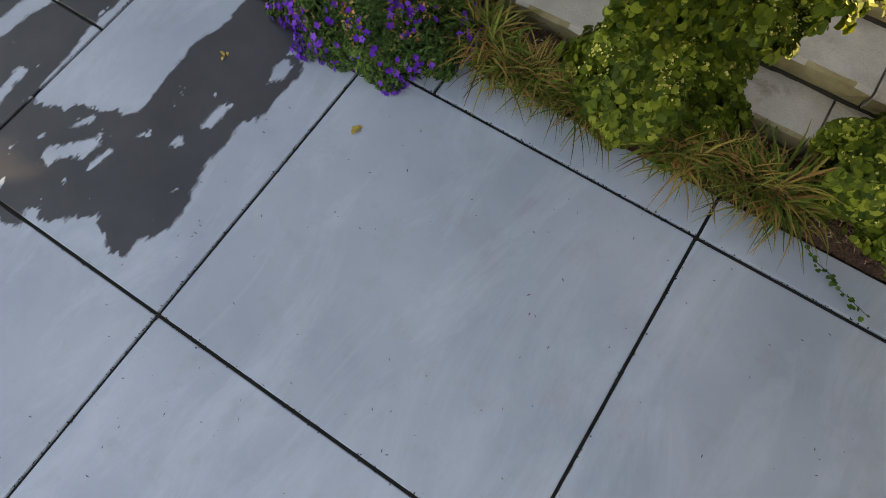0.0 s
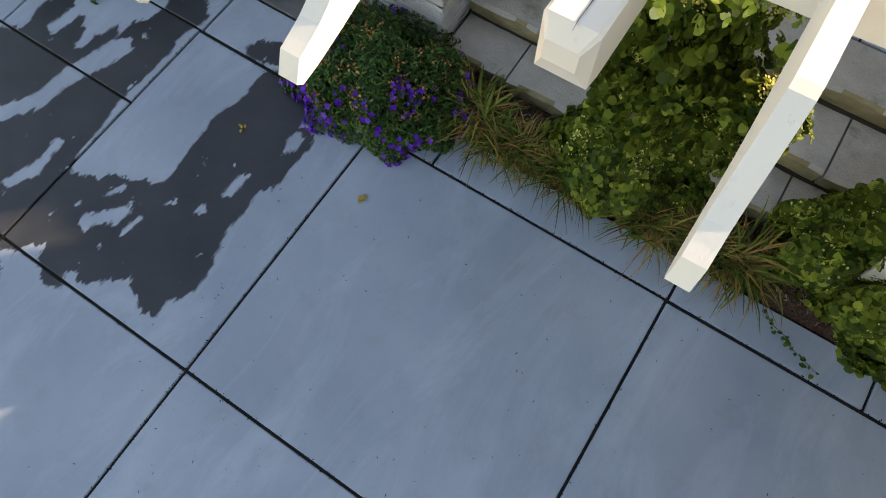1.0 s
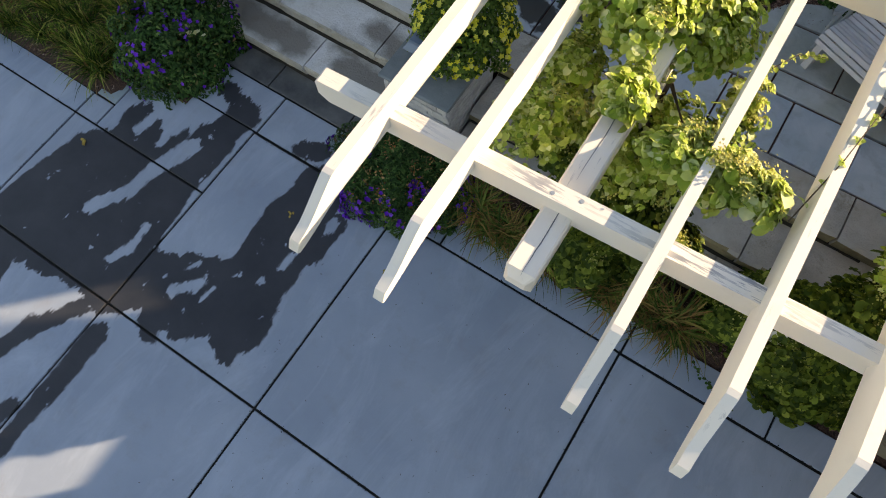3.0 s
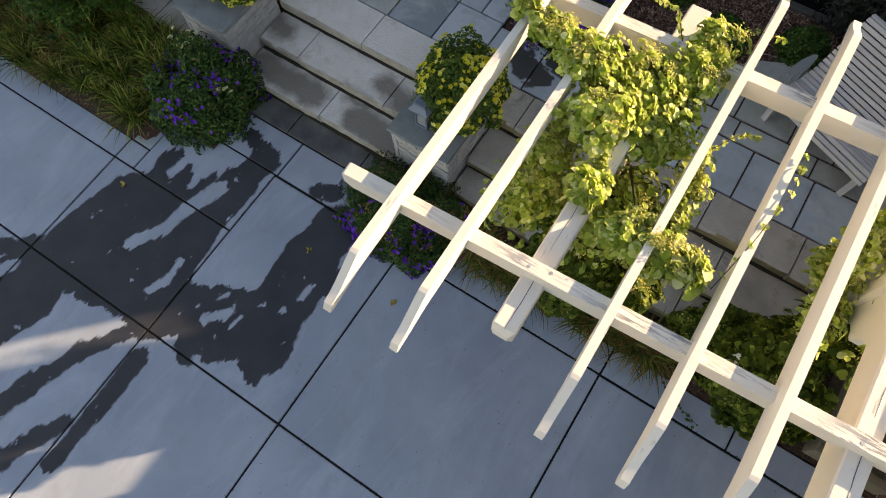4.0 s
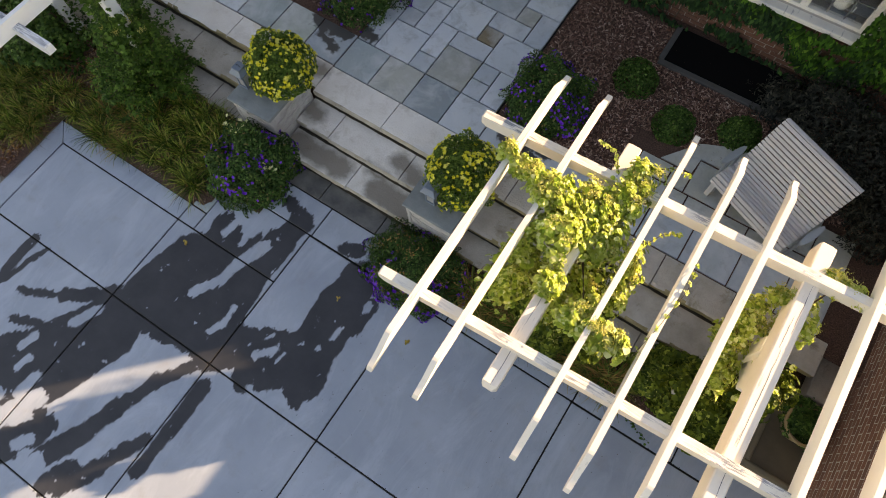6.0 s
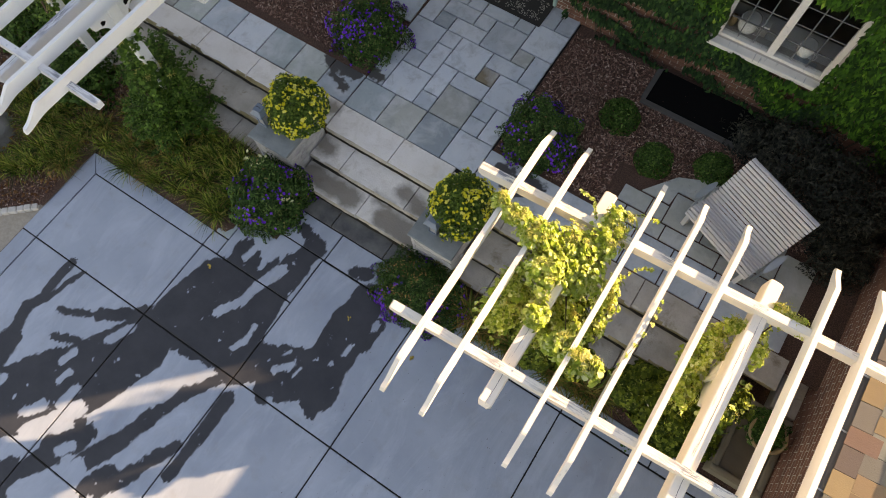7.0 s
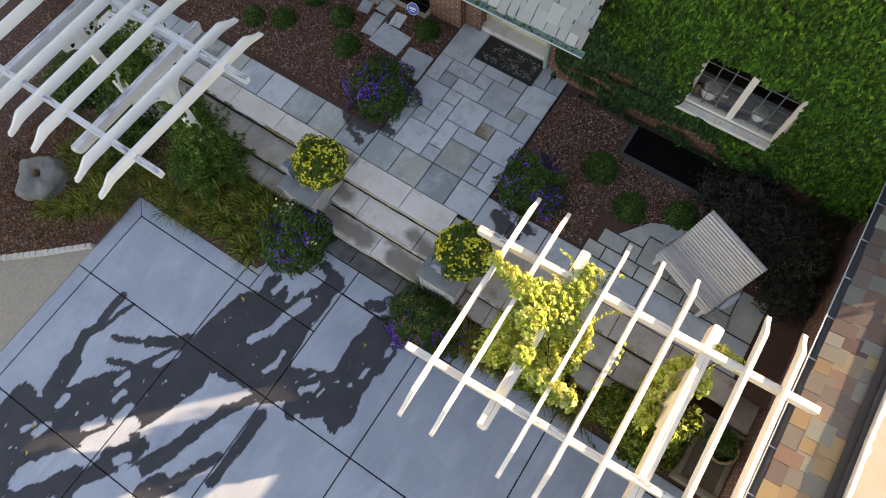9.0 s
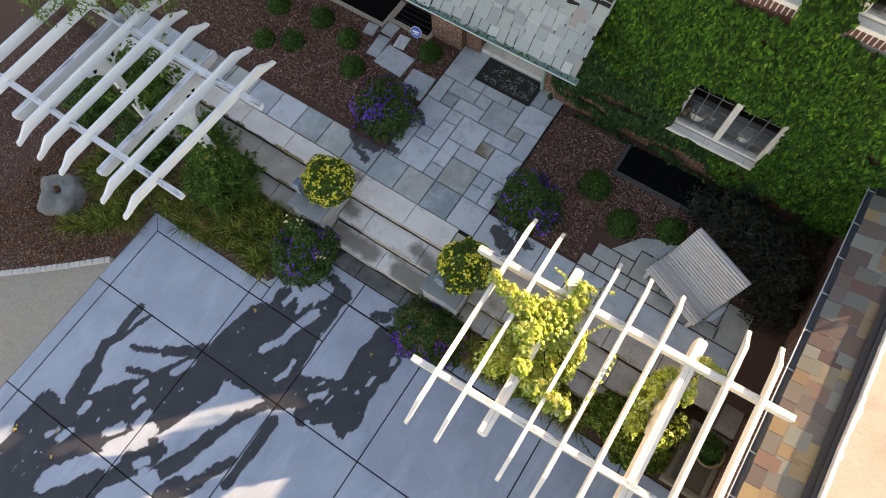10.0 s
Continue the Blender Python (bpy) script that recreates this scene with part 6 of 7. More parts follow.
mound("leafy_shrub", -6.9, 2.4, 0.08, 0.6, 0.7, MAT["boxwood"], 2600, "shaded green shrub beneath the pergola", "shrub", leaf=0.06, seed=62, lump=0.3)
mound("leafy_shrub", -8.5, 2.7, 0.08, 0.55, 0.6, MAT["boxwood"], 2200, "shaded green shrub at the mulch edge", "shrub", leaf=0.06, seed=64, lump=0.35)
mound("leafy_shrub", -7.7, 3.4, 0.3, 0.7, 0.9, MAT["rose_leaf"], 3000, "shaded green shrub behind the pergola beams", "shrub", leaf=0.06, seed=63, lump=0.3)
HY = "hydrangeas beneath the pergola"
mound("hydrangea", 1.66, 2.68, 0.0, 0.50, 0.85, MAT["hydrangea"], 8200, "climbing hydrangea with round green leaves at the post", "shrub", HY, 0.054, "round", (MAT["seedhead"], 700, 0.019, 1.8), 70, 0.7, lump=0.25)
mound("hydrangea", 3.08, 2.88, 0.0, 0.42, 0.72, MAT["hydrangea"], 7600, "green hydrangea with pale flower heads in the bed", "shrub", HY, 0.054, "round", (MAT["seedhead"], 420, 0.017, 1.8), 71, 0.8, lump=0.25)
mound("hydrangea", 3.58, 2.72, 0.0, 0.50, 0.95, MAT["hydrangea"], 7600, "green hydrangea climbing the second post", "shrub", HY, 0.054, "round", (MAT["seedhead"], 300, 0.017, 1.8), 72, 0.8, lump=0.25)
mound("dark_shrub", 4.05, 6.55, 0.46, 0.72, 0.75, MAT["dark_leaf"], 4200, "dark feathery shrub in the house corner", "shrub", leaf=0.07, shape="narrow", seed=80, lump=0.3)
mound("dark_shrub", 3.3, 7.0, 0.46, 0.62, 0.5, MAT["dark_leaf"], 3000, "dark feathery shrub over the window well", "shrub", leaf=0.07, shape="narrow", seed=81, lump=0.3)
mound("dark_shrub", 4.42, 6.15, 0.46, 0.5, 0.6, MAT["dark_leaf"], 2400, "dark feathery shrub beside the gutter", "shrub", leaf=0.07, shape="narrow", seed=85, lump=0.35)
mound("dark_shrub", 2.75, 6.92, 0.46, 0.38, 0.30, MAT["dark_leaf"], 1000, "dark feathery fronds reaching over the well", "shrub", leaf=0.075, shape="narrow", seed=84, lump=0.4, fill=0.6)
mound("dark_shrub", 4.45, 5.7, 0.46, 0.4, 0.5, MAT["dark_leaf"], 1600, "dark low shrub beside the brick wing", "shrub", leaf=0.06, shape="narrow", seed=82, lump=0.3)

pot2 = thing("clay_pot", "ochre glazed clay pot on the timber hatch", "pot", at=(4.56, 3.10, 0.206))
part("body", Geo().lathe([(0.13, 0), (0.19, 0.18), (0.22, 0.30), (0.235, 0.31), (0.235, 0.35), (0.205, 0.35), (0.18, 0.22), (0.02, 0.22)], 24), MAT["terracotta"], pot2, smooth=True)
mound("pot_plant", 4.55, 3.14, 0.42, 0.24, 0.22, MAT["boxwood"], 1100, "dark leafy green plant in the clay pot", "plant", leaf=0.062, shape="leaflet", seed=83, stems=5, lump=0.3)

# ivy on the house wall
rg = np.random.default_rng(90)
N = 76000
px, pz = rg.uniform(-0.72, 5.06, N), 0.5 + rg.uniform(0, 6.6, N)
keep = np.ones(N, bool)
for w in WIN:
    edge = np.array([0.07 * noise.noise(Vector((a * 5, 0, b * 5))) for a, b in zip(px, pz)])
    inside = (px > w[0] + 0.02 + edge) & (px < w[1] - 0.03 + edge) & (pz > w[2] - (0.28 if w[2] > 3 else 0.09) + 1.6 * edge) & (pz < w[3] - 0.02 + edge)
    keep &= ~inside
bare = np.array([noise.noise(Vector((a * 1.2 + 7, 2.0, b * 5.5))) for a, b in zip(px, pz)])
thin = np.clip((1.75 - pz) / 0.8, 0, 1) * (px < 1.5) + np.clip((1.30 - pz) / 0.7, 0, 1) * (px >= 1.5)
keep &= bare + 0.56 * thin < 0.46 + 0.06 * rg.normal(size=N)
keep &= ~((pz > 2.6) & (px < -0.1) & (pz < 3.7))
keep &= ~((px > 4.0) & (pz > 4.38)) & (pz < 6.5)
px, pz = px[keep], pz[keep]
bulge = np.array([0.07 + 0.09 * noise.noise(Vector((a * 1.6, 5, b * 1.6))) + 0.05 * noise.noise(Vector((a * 5, 9, b * 5))) for a, b in zip(px, pz)])
py = WY - 0.03 - np.clip(bulge, 0.0, 0.3) - rg.uniform(0, 0.05, len(px))
pos = np.stack([px, py, pz], 1)
nr = np.stack([rg.normal(0, 0.35, len(px)), -1 + rg.normal(0, 0.2, len(px)), 0.75 + rg.normal(0, 0.45, len(px))], 1)
sz, sp = rg.uniform(0.055, 0.120, len(px)), rg.normal(0, 0.45, pos.shape) + (-1, 0, 0)
# leaves below a wavy line take the darker, bluer of the two greens
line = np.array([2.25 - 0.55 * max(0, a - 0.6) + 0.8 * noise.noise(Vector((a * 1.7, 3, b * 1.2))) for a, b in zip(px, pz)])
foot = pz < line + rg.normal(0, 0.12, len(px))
for mask, mat, text in ((~foot, "ivy", "dense green ivy clinging to the brick house wall"), (foot, "ivy_dark", "ivy round the foot of the brick wall, coloured a darker blue-green")):
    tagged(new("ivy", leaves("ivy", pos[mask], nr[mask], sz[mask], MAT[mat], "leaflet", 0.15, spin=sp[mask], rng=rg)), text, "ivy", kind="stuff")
g = Geo()
for k in range(16):
    x0 = rg.uniform(-0.4, 0.9) if k % 2 else rg.uniform(3.3, 4.8)
    g.tube([(x0 + 0.1 * math.sin(j * 0.9 + k), WY - 0.03, 0.46 + j * 0.35) for j in range(10)], 0.012, 0.004, 4)
tagged(new("ivy_stems", g.mesh("ivy_stems", MAT["twig"])), "brown ivy stems on the brick", "ivy", kind="stuff")


# climbing vine on the pergola
def vine(label, blobs, seed, per_blob, stems, tendrils=(), leaf_mat_name="vine"):
    """Woody stems, clumps of leaf whorls about them, lacy flower heads, and thin leafy tendrils."""
    rg = np.random.default_rng(seed)
    t = thing("vine", label, "vine", "vines on the pergola", at=stems[0][0])
    o = np.array(stems[0][0])
    g = Geo()
    for s in stems:
        g.tube([tuple(np.array(q) - o) for q in s], 0.022, 0.006, 6)
    for s in tendrils:
        g.tube([tuple(np.array(q) - o) for q in s], 0.004, 0.0015, 4)
    part("stem", g, MAT["twig"], t, "woody brown stem", kind="stuff")
    T_, O_, hp, hn = [], [], [], []
    for cx, cy, cz, rx, ry, rz, dens in blobs:
        c, r3 = np.array([cx, cy, cz]), np.array([rx, ry, rz])
        m = max(6, int(24 * dens))
        sub = rg.normal(size=(m, 3))
        sub /= np.linalg.norm(sub, axis=1, keepdims=True)
        sub[:, 2] = np.abs(sub[:, 2]) * 1.2 - 0.35
        sub *= rg.uniform(0.45, 1.0, (m, 1))
        for q in sub:
            k = max(3, int(per_blob * dens / m * rg.uniform(0.6, 1.5)))
            d = rg.normal(size=(k, 3))
            d /= np.linalg.norm(d, axis=1, keepdims=True)
            T_.append(c + q * r3 + d * rg.uniform(0.3, 1.0, (k, 1)) * np.clip(r3 * 0.75, 0.06, 0.20))
            O_.append(d * 0.5 + q * 0.45 + rg.normal(0, 0.25, (k, 3)) + (0.42, 0.36, 0.42))
            if rg.random() < 0.34:
                e = c + q * r3 + np.array([0, 0, 0.08])
                hp.append(e - (0, 0, 0.02) + rg.normal(0, 1, (70, 3)) * (0.030, 0.030, 0.012))
                hn.append(rg.normal(0, 0.4, (70, 3)) + (0.2, 0.1, 1))
    for s in tendrils:
        a = np.array(s)
        for u in np.linspace(0.1, 1.0, 9):
            x = u * (len(a) - 1)
            i = min(int(x), len(a) - 2)
            T_.append((a[i] + (a[i + 1] - a[i]) * (x - i))[None])
            O_.append(np.array([[0.2, 0.1, 1.0]]) + rg.normal(0, 0.3, (1, 3)))
    tips, out = np.concatenate(T_), np.concatenate(O_)
    size = rg.uniform(0.025, 0.056, len(tips)) * np.where((tips[:, 1] < 2.3) & (tips[:, 2] > 2.75), 1.25, 1.0)
    nt = 9 * len(tendrils)
    if nt:
        size[-nt:] = 0.030
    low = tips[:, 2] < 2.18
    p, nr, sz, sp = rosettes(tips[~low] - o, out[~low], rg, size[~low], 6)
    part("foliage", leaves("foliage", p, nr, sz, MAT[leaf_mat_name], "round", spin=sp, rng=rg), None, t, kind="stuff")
    # on the yellow-green vines, low leaves take a darker green that paints in shade
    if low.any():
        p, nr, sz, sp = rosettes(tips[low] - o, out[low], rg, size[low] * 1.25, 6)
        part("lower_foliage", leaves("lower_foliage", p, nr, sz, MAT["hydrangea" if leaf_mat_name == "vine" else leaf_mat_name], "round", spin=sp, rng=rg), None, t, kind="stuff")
    p, nr = np.concatenate(hp) - o, np.concatenate(hn)
    part("seed_head", leaves("seed_head", p, nr, rg.uniform(0.008, 0.016, len(p)), MAT["seedhead"], "flower", rng=rg), None, t, "dry yellow-green flower heads", kind="stuff")
    return t


vine("yellow-green climbing hydrangea spilling over the white rafters", [
    (0.64, 2.92, 3.09, 0.10, 0.08, 0.05, 0.22), (0.86, 2.90, 3.08, 0.15, 0.11, 0.08, 0.45), (1.14, 2.84, 3.06, 0.18, 0.17, 0.10, 0.7),
    (1.36, 2.66, 2.97, 0.22, 0.26, 0.14, 1.2), (1.46, 2.92, 2.95, 0.20, 0.24, 0.12, 0.9), (1.66, 3.18, 2.94, 0.15, 0.20, 0.11, 0.6), (1.69, 3.40, 2.98, 0.13, 0.13, 0.08, 0.4),
    (1.70, 2.80, 2.80, 0.20, 0.28, 0.18, 1.0), (1.24, 2.18, 2.50, 0.24, 0.26, 0.20, 0.95), (1.18, 2.42, 2.62, 0.18, 0.24, 0.16, 0.6), (1.50, 2.18, 2.94, 0.11, 0.13, 0.07, 0.35),
    (1.80, 2.03, 2.95, 0.13, 0.12, 0.08, 0.4), (2.00, 2.00, 2.98, 0.14, 0.11, 0.08, 0.45), (2.16, 1.97, 2.98, 0.11, 0.10, 0.08, 0.4),
    (2.02, 2.92, 2.25, 0.12, 0.24, 0.20, 0.5), (2.04, 2.58, 2.12, 0.12, 0.18, 0.20, 0.4), (1.70, 2.42, 2.25, 0.26, 0.34, 0.24, 1.1), (1.55, 2.50, 1.65, 0.34, 0.30, 0.42, 1.0), (1.55, 2.62, 1.05, 0.32, 0.24, 0.35, 1.2), (1.78, 2.62, 1.30, 0.26, 0.26, 0.35, 1.1), (1.72, 2.72, 1.80, 0.26, 0.26, 0.30, 1.0),
    (1.28, 2.60, 1.55, 0.20, 0.22, 0.32, 0.7),
    (2.14, 2.40, 1.48, 0.12, 0.14, 0.13, 0.9), (2.06, 2.24, 1.70, 0.12, 0.12, 0.10, 0.6), (2.02, 2.30, 1.36, 0.12, 0.12, 0.12, 0.6)],
    91, 370, [[(1.40, 2.60, 0.0), (1.38, 2.66, 1.0), (1.46, 2.55, 2.0), (1.40, 2.80, 2.70)], [(1.45, 2.55, 0.0), (1.62, 2.55, 1.2), (1.6, 2.7, 2.5), (1.85, 2.1, 2.88), (2.2, 1.97, 2.95)],
              [(1.4, 2.8, 2.7), (1.0, 2.88, 2.98), (0.6, 2.92, 3.06)]],
    [[(1.52, 3.30, 2.96), (1.40, 3.46, 3.02), (1.24, 3.50, 2.99)], [(1.70, 3.45, 2.98), (1.85, 3.56, 3.02), (2.02, 3.60, 3.0)], [(1.98, 3.1, 2.35), (2.12, 3.35, 2.36), (2.26, 3.44, 2.33)],
     [(2.30, 1.95, 2.98), (2.36, 2.25, 3.075), (2.42, 2.62, 3.08), (2.40, 2.85, 3.10)]])
vine("young climbing hydrangea on the second cross beam", [
    (3.18, 3.20, 2.74, 0.10, 0.12, 0.07, 0.25), (3.40, 3.42, 2.84, 0.13, 0.09, 0.08, 0.35), (3.60, 3.40, 2.86, 0.13, 0.09, 0.08, 0.35), (3.44, 3.10, 2.58, 0.08, 0.20, 0.14, 0.35),
    (3.02, 2.74, 2.36, 0.14, 0.22, 0.18, 1.0), (3.08, 3.00, 2.55, 0.11, 0.18, 0.12, 0.7), (3.10, 2.50, 2.20, 0.13, 0.18, 0.20, 0.8), (3.34, 2.85, 2.35, 0.10, 0.2, 0.2, 0.3), (3.30, 2.52, 1.75, 0.20, 0.24, 0.40, 0.8), (3.20, 2.56, 1.05, 0.24, 0.20, 0.40, 1.0), (3.14, 2.52, 1.55, 0.18, 0.20, 0.30, 0.7), (3.62, 2.70, 1.9, 0.18, 0.22, 0.30, 0.7), (3.44, 2.55, 2.0, 0.13, 0.22, 0.28, 0.5)],
    92, 230, [[(3.36, 2.66, 0.0), (3.34, 2.64, 1.2), (3.32, 2.66, 2.2), (3.26, 3.0, 2.66), (3.45, 3.42, 2.80)]])
vine("thin green climber on the shaded pergola", [(-6.9, 3.2, 2.45, 0.4, 0.5, 0.25, 0.8), (-7.3, 3.9, 2.9, 0.5, 0.3, 0.2, 0.5), (-6.3, 3.6, 2.1, 0.35, 0.35, 0.5, 0.6), (-6.45, 2.9, 1.6, 0.4, 0.4, 0.5, 0.7),
     (-4.97, 2.80, 1.9, 0.20, 0.22, 0.34, 1.0), (-4.85, 2.75, 1.35, 0.26, 0.26, 0.4, 1.2)],
     93, 80, [[(-6.9, 2.75, 0.05), (-6.9, 2.7, 1.4), (-6.85, 2.9, 2.4), (-7.2, 3.7, 2.8)]], leaf_mat_name="rose_leaf")


# liriope clumps
def clump_mesh(seed, mat, n=210, length=0.42, droop=0.2, wide=1.0):
    rg = np.random.default_rng(seed)
    g = Geo()
    for k in range(n):
        a = rg.uniform(0, 6.283)
        l = length * rg.uniform(0.55, 1.25)
        lean = rg.uniform(droop, 1.0)
        w = wide * rg.uniform(0.0036, 0.0068)
        bx, by = rg.normal(0, 0.04), rg.normal(0, 0.04)
        dx, dy = math.cos(a), math.sin(a)
        kx = rg.normal(0, 0.25)
        pts = []
        for s in (0, 0.3, 0.55, 0.8, 1.0):
            out = l * lean * s ** 1.5 * 0.9
            up = l * (s * (1.15 - 0.35 * lean) - 0.75 * lean * s ** 2.4)
            side = kx * out * s * 0.5
            pts.append((bx + dx * out - dy * side, by + dy * out + dx * side, max(up, 0.012), w * (1 - 0.85 * s ** 2)))
        vs = []
        for x_, y_, z_, w_ in pts:
            vs += [(x_ - dy * w_, y_ + dx * w_, z_), (x_ + dy * w_, y_ - dx * w_, z_)]
        g.add(vs, [(2 * j, 2 * j + 1, 2 * j + 3, 2 * j + 2) for j in range(4)])
    me = bpy.data.meshes.new("blades")
    me.from_pydata(g.v, [], g.f)
    me.materials.append(mat)
    return me


CL = [clump_mesh(100 + k, MAT["grass"]) for k in range(6)]
DRY_CL = [clump_mesh(120 + k, MAT["tawny"], 130, 0.38, 0.45, 1.3) for k in range(3)]
rnd = random.Random(77)


def grass(x, y, z, s, label):
    ob = tagged(new("grass_clump", rnd.choice(DRY_CL if "tawny" in label or rnd.random() < 0.12 else CL)), label, "grass", "liriope clumps in the beds")
    ob.matrix_basis = pose(x, y, z, 0, 0, rnd.uniform(0, 360)) @ Matrix.Diagonal((s, s, s, 1))


GL = "arching yellow-green liriope clump in mulch"
for j in range(4):
    for i in range(9):
        x, y = -5.75 + (i + 0.5 * (j % 2)) * 0.29 + rnd.uniform(-0.09, 0.09), 1.76 + j * 0.30 + rnd.uniform(-0.09, 0.09)
        if x < -3.25 and not (x < -4.5 and y > 2.5):
            grass(x, y, 0.0 + max(0, y - 1.7) * 0.09, rnd.uniform(0.8, 1.3), GL)
for x, y in ((-3.38, 2.62), (-3.15, 2.70), (-3.45, 2.40), (-3.3, 2.2)):
    grass(x, y, 0.05, rnd.uniform(1.0, 1.3), GL)
for k in range(26):
    x = rnd.uniform(-7.6, -5.95)
    y = rnd.uniform(max(curb_y(x) + 0.75, 0.45), 2.3)
    if (x + 7.58) ** 2 + (y - 0.9) ** 2 > 0.36 and y > 0.9 + (-x - 6.0) * 0.1:
        grass(x, y, 0.03, rnd.uniform(0.8, 1.15), GL)
for x, y in ((-7.02, 0.44), (-6.85, 0.62), (-6.62, 0.66), (-6.72, 0.92), (-6.44, 0.86), (-6.28, 1.06), (-6.52, 1.16), (-6.14, 1.30), (-6.36, 1.36)):
    grass(x, y, 0.03, rnd.uniform(0.85, 1.15), GL)
for x in np.arange(0.40, 1.05, 0.12):
    grass(x, 2.46 + rnd.uniform(-0.06, 0.10), 0.0, rnd.uniform(0.95, 1.25), "tawny liriope clump at the drive's edge")
for x in np.arange(1.0, 1.5, 0.11):
    grass(x, 2.40 + rnd.uniform(-0.03, 0.05), 0.0, rnd.uniform(0.7, 1.0), "tawny liriope clump at the drive's edge")
for x in np.arange(1.95, 2.75, 0.10):
    grass(x, 2.44 + rnd.uniform(-0.06, 0.10), 0.0, rnd.uniform(0.95, 1.3), "dry tawny liriope clump at the drive's edge")

# dead leaves among the clumps
rg = np.random.default_rng(58)
p = np.stack([rg.uniform(0.35, 2.8, 520), rg.normal(2.50, 0.09, 520), rg.uniform(0.02, 0.075, 520)], 1)
p = p[p[:, 1] > 2.385]
bed = np.stack([rg.uniform(-6.3, -3.2, 900), rg.uniform(1.72, 2.85, 900), np.zeros(900)], 1)
bed[:, 2] = 0.03 + np.maximum(0, bed[:, 1] - 1.7) * 0.09 + rg.uniform(0, 0.09, 900)
west = np.stack([rg.uniform(-8.6, -5.95, 2600), rg.uniform(-0.6, 2.2, 2600), rg.uniform(0.05, 0.075, 2600)], 1)
west = west[[b > curb_y(a) + 0.08 for a, b in west[:, :2]]]
p = np.concatenate([p, west, bed[(bed[:, 0] < -3.6) | (bed[:, 1] > 2.0)]])
tagged(new("leaf_litter", leaves("leaf_litter", p, rg.normal(0, 0.45, p.shape) + (0, 0, 1), rg.uniform(0.025, 0.065, len(p)), MAT["litter"], "oval", rng=rg)), "red-brown dead leaves among the grass clumps", "leaf litter", kind="stuff")

# trailing sprig over the border
rg = np.random.default_rng(44)
ts = np.linspace(0, 1, 26)
pos = np.stack([2.86 + 0.42 * ts + 0.02 * np.sin(ts * 20), 2.26 - 0.16 * ts + rg.normal(0, 0.018, 26), 0.02 + 0.05 * (1 - ts)], 1)
sprig = thing("vine_sprig", "thin trailing green sprig lying over the border", "vine")
part("leaf_row", leaves("leaf_row", pos, rg.normal(0, 0.35, (26, 3)) + (0, 0, 1), rg.uniform(0.02, 0.036, 26), MAT["rose_leaf"], "round", rng=rg), None, sprig, kind="stuff")
part("stem", Geo().tube([tuple(q) for q in pos[::5]], 0.003, 0.0015, 4), MAT["twig"], sprig)

# bark chips, fallen leaves and specks
def chips(name, boxes, n, hfun, size, mat, label, shape="narrow", seed=1):
    rg = np.random.default_rng(seed)
    P_ = []
    for x0, y0, x1, y1, k in boxes:
        m = int(n * k)
        a, b = rg.uniform(x0, x1, m), rg.uniform(y0, y1, m)
        P_.append(np.stack([a, b, [hfun(u_, v_) for u_, v_ in zip(a, b)]], 1))
    p = np.concatenate(P_)
    nr = rg.normal(0, 0.45, p.shape) + (0, 0, 1)
    return tagged(new(name, leaves(name, p, nr, rg.uniform(size[0], size[1], len(p)), mat, shape, 0.1, rng=rg)), label, "mulch", kind="stuff")


chips("bark_chips", [(-9, 4.95, -2.8, 7.4, 0.55), (-0.38, 4.80, 1.3, 7.3, 0.17), (1.3, 5.6, 4.8, 7.3, 0.28)], 62000, lambda x, y: upper_bed(x, y) + 0.008, (0.025, 0.075), MAT["chip"], "loose reddish bark chips on the terrace beds", seed=5)
chips("bark_chips", [(-5.8, 1.6, -3.2, 2.9, 0.3), (-0.6, 2.4, 4.1, 2.85, 0.3)], 9000, lambda x, y: 0.012 + lumps(x, y) + max(0, y - 1.7) * 0.09 * (x < -3), (0.02, 0.05), MAT["chip"], "loose bark chips in the lower strips", seed=6)
rg = np.random.default_rng(9)
xx = rg.uniform(-10.9, -5.95, 56000)
yy = rg.uniform(-2.6, 3.9, 56000)
ok = np.array([b > curb_y(a) + 0.06 for a, b in zip(xx, yy)])
xx, yy = xx[ok], yy[ok]
pos = np.stack([xx, yy, [0.04 + lumps(a, b) + max(0, b - 2) * 0.08 for a, b in zip(xx, yy)]], 1)
tagged(new("bark_chips", leaves("bark_chips", pos, rg.normal(0, 0.45, pos.shape) + (0, 0, 1), rg.uniform(0.02, 0.06, len(pos)), MAT["chip"], "narrow", 0.1, rng=rg)), "loose bark chips round the boulder", "mulch", kind="stuff")

for x, y, s in ((0.24, 1.57, 0.085), (-0.83, 1.555, 0.05), (-3.03, 1.06, 0.07), (-4.52, -2.35, 0.06), (-4.3, -2.7, 0.05), (-5.15, -2.75, 0.09)):
    n = 5
    pos = np.stack([x + rg.normal(0, s * 0.25, n), y + rg.normal(0, s * 0.25, n), np.full(n, 0.008)], 1)
    tagged(new("fallen_leaf", leaves("fallen_leaf", pos, rg.normal(0, 0.2, (n, 3)) + (0, 0, 1), np.full(n, s * 0.6), MAT["fallen"], "oval", 0.2, rng=rg)), "curled yellow leaf on the concrete", "leaf", "fallen leaves")
n = 280
pos = np.stack([rg.uniform(-0.5, 4.5, n), rg.uniform(-1.5, 2.0, n), np.full(n, 0.004)], 1)
tagged(new("debris_specks", leaves("debris_specks", pos, rg.normal(0, 0.2, (n, 3)) + (0, 0, 1), rg.uniform(0.006, 0.026, n), MAT["twig"], "narrow", 0.1, rng=rg)), "tiny dark twigs and seeds on the concrete", "debris", kind="stuff")


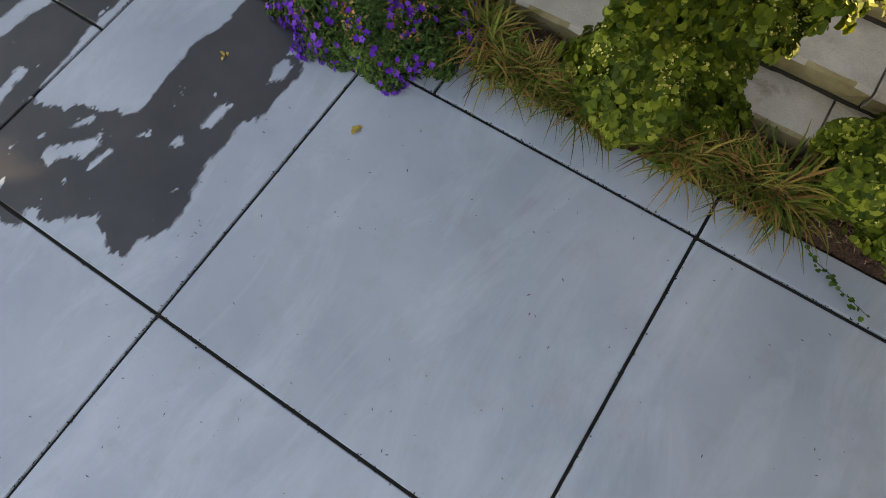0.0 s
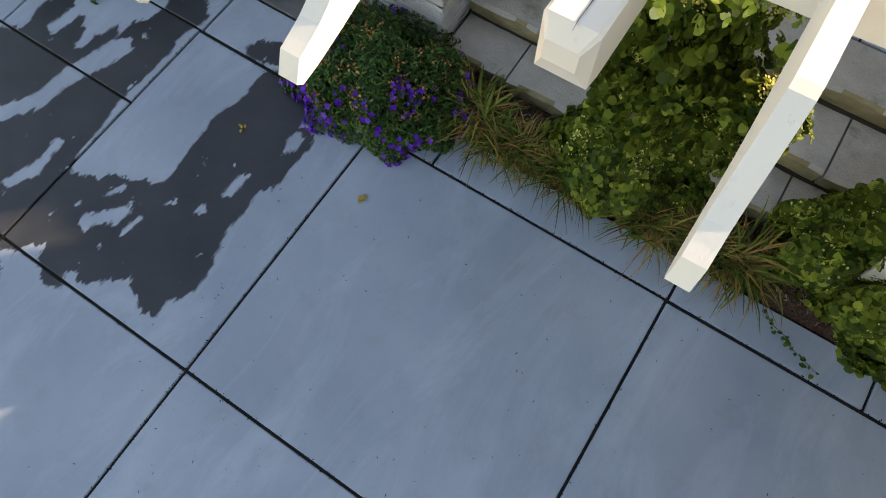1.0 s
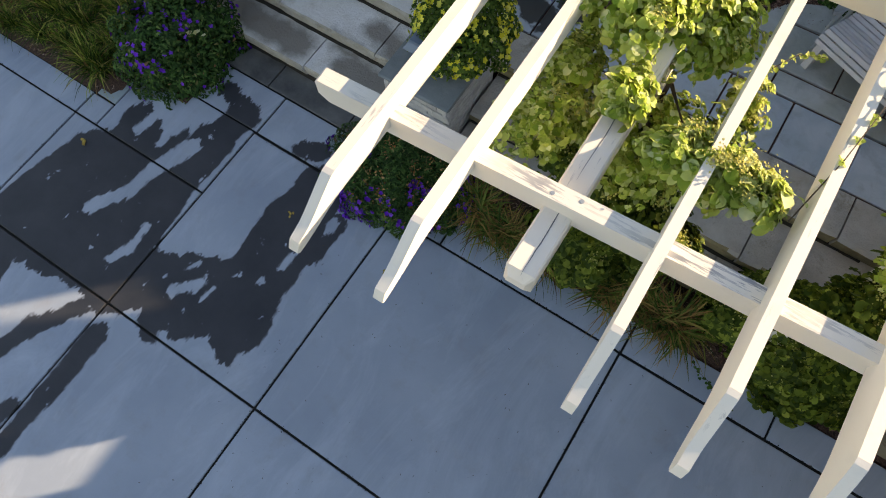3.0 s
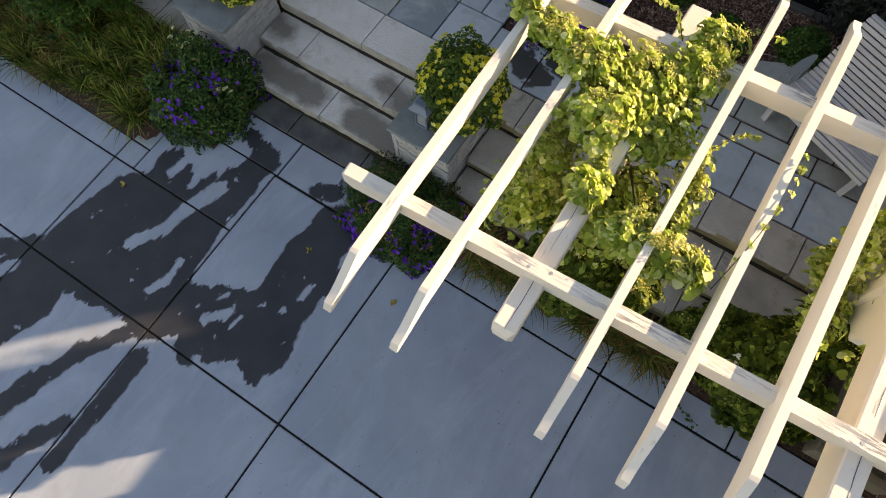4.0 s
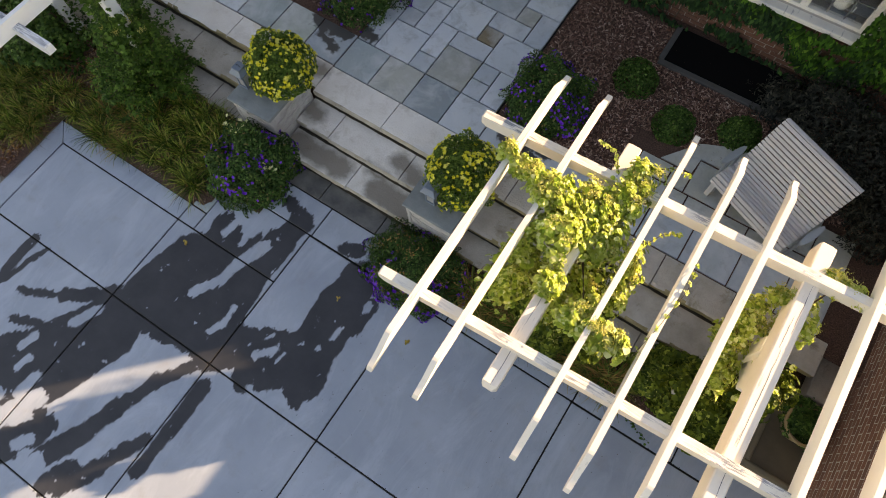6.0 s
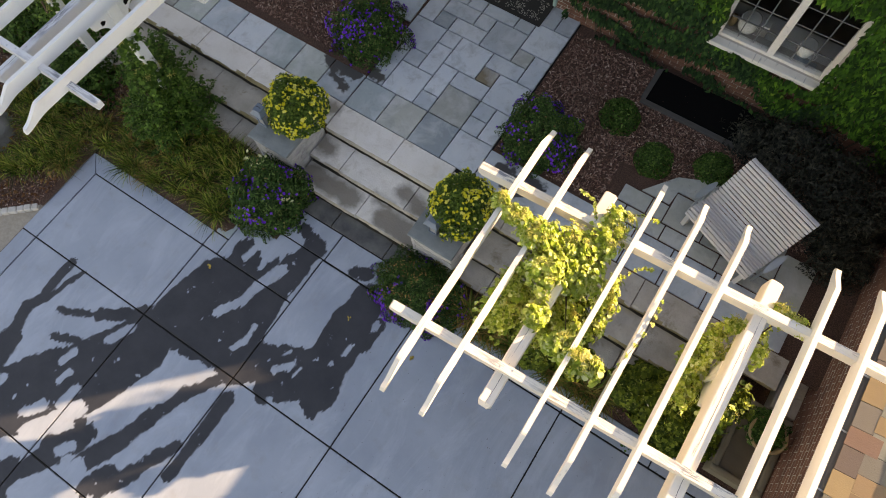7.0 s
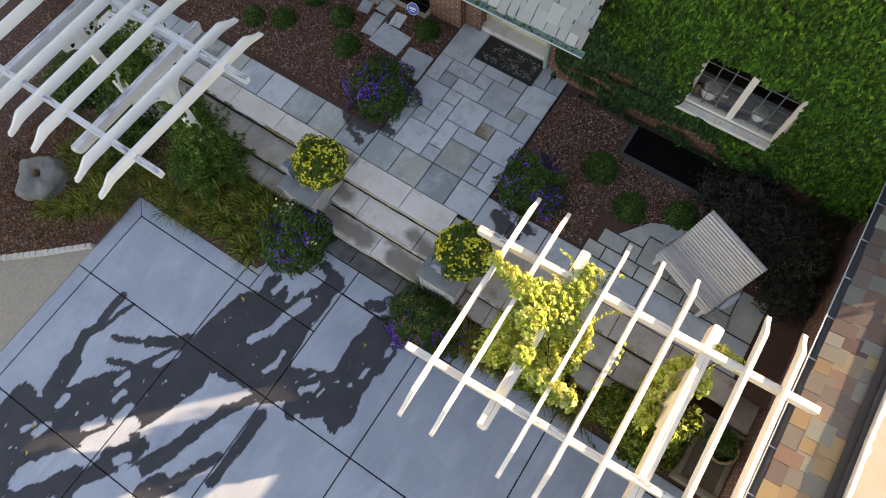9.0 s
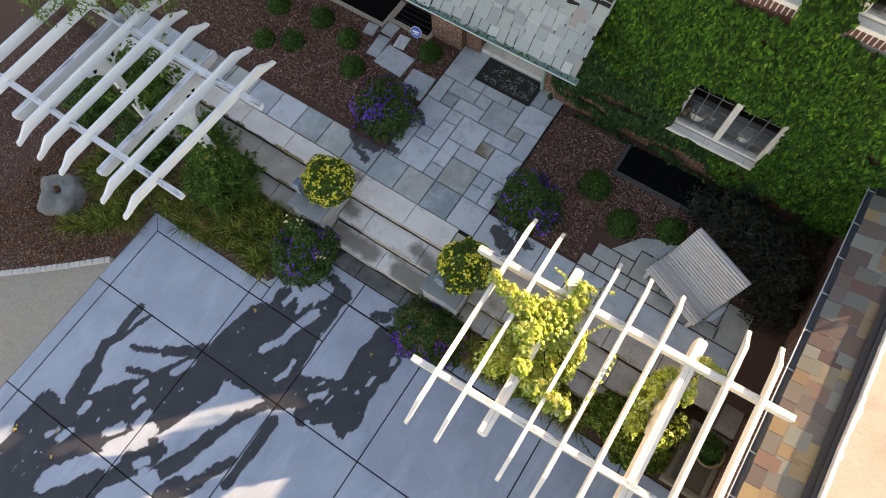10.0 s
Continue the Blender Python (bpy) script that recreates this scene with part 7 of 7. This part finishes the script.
# crumbs of dirt that fray the joints
rg = np.random.default_rng(71)
lines = [((jx, -2.3), (jx, 2.0)) for jx in JX[1:5]] + [((-5.5, jy), (4.8, jy)) for jy in JY[3:]] + [((-5.5, 1.283), (-1.7, 1.283)), ((-1.6, 2.05), (4.8, 2.05)), ((-5.59, -2.3), (-5.59, 1.25))]
P_ = []
for (ax, ay), (bx, by) in lines:
    m = int(75 * math.hypot(bx - ax, by - ay))
    u = rg.random(m)
    P_.append(np.stack([ax + (bx - ax) * u + rg.normal(0, 0.0075, m), ay + (by - ay) * u + rg.normal(0, 0.0075, m), np.full(m, 0.0025)], 1))
pos = np.concatenate(P_)
tagged(new("joint_crumbs", leaves("joint_crumbs", pos, rg.normal(0, 0.12, pos.shape) + (0, 0, 1), rg.uniform(0.005, 0.015, len(pos)), MAT["joint"], "oval", 0.05, rng=rg)), "dark crumbs of dirt along the slab joints", "debris", kind="stuff")


# unseen tree added behind the wing, whose crown breaks the sun on the drive
def tree(x, y, z, h, crown, label, seed):
    rg = np.random.default_rng(seed)
    t = thing("tree", label, "tree", at=(x, y, z))
    g = Geo().tube([(0, 0, -0.1), (0.05, 0.02, h * 0.3), (-0.04, 0.05, h * 0.6), (0, 0, h * 0.9)], 0.16, 0.05, 10)
    tips = []
    for k in range(9):
        a, q = k * 2.4, 0.56 + 0.035 * k
        tip = (crown * 0.7 * math.cos(a), crown * 0.7 * math.sin(a), h * q + 0.5)
        g.tube([(0, 0, h * q * 0.8), (tip[0] * 0.5, tip[1] * 0.5, h * q * 0.95), tip], 0.05, 0.012, 6)
        tips.append(tip)
    part("trunk", g, MAT["twig"], t)
    P_ = [np.array(tp) + rg.normal(0, 0.11, (330, 3)) for tp in tips for _ in range(2)]
    p = np.concatenate(P_)
    part("crown", leaves("crown", p, rg.normal(size=p.shape) + (0, 0, 0.8), rg.uniform(0.08, 0.15, len(p)), MAT["rose_leaf"], "oval", rng=rg), None, t, kind="stuff")


tree(8.10, 9.2, -0.05, 5.2, 0.37, "unseen small leafy tree added beyond the wing to break the sun", 55)


def overhang():
    """A slender tree west of the shaded pergola, one limb of narrow leaves reaching over its rafters."""
    rg = np.random.default_rng(57)
    t = thing("tree", "slender tree with narrow green leaves over the pergola", "tree", at=(-9.6, 4.6, 0.35))
    g = Geo().tube([(0, 0, -0.2), (0.1, -0.1, 1.6), (0.3, -0.2, 3.2), (0.5, -0.2, 4.6)], 0.11, 0.04, 10)
    P_, S_ = [], []
    for ex, ey, ez in ((2.1, -1.9, 2.85), (2.7, -1.5, 2.95), (3.2, -1.1, 3.0), (3.6, -0.7, 3.05), (1.6, -1.3, 3.2), (2.4, -0.6, 3.3), (4.0, -0.45, 2.95)):
        root = np.array([0.3, -0.2, 3.3])
        end = np.array([ex, ey, ez])
        mid = (root + end) / 2 + (0, 0, 0.35)
        g.tube([tuple(root), tuple(mid), tuple(end)], 0.022, 0.004, 5)
        for k in range(64):
            u = rg.uniform(0.4, 1.0)
            c = (1 - u) ** 2 * root + 2 * u * (1 - u) * mid + u * u * end
            way = rg.normal(size=3) * (1, 1, 0.5) + (0.5, -0.2, -0.5)
            way /= np.linalg.norm(way)
            for j in range(9):
                P_.append(c + way * 0.045 * j + rg.normal(0, 0.015, 3))
                S_.append(way + rg.normal(0, 0.5, 3))
    part("trunk", g, MAT["twig"], t)
    p, w = np.array(P_), np.array(S_)
    nr = np.cross(w, rg.normal(size=w.shape)) * 0.6 + (0, 0, 0.8)
    part("crown", leaves("crown", p, nr, rg.uniform(0.07, 0.13, len(p)), MAT["willow"], "narrow", rng=rg), None, t, kind="stuff")


overhang()
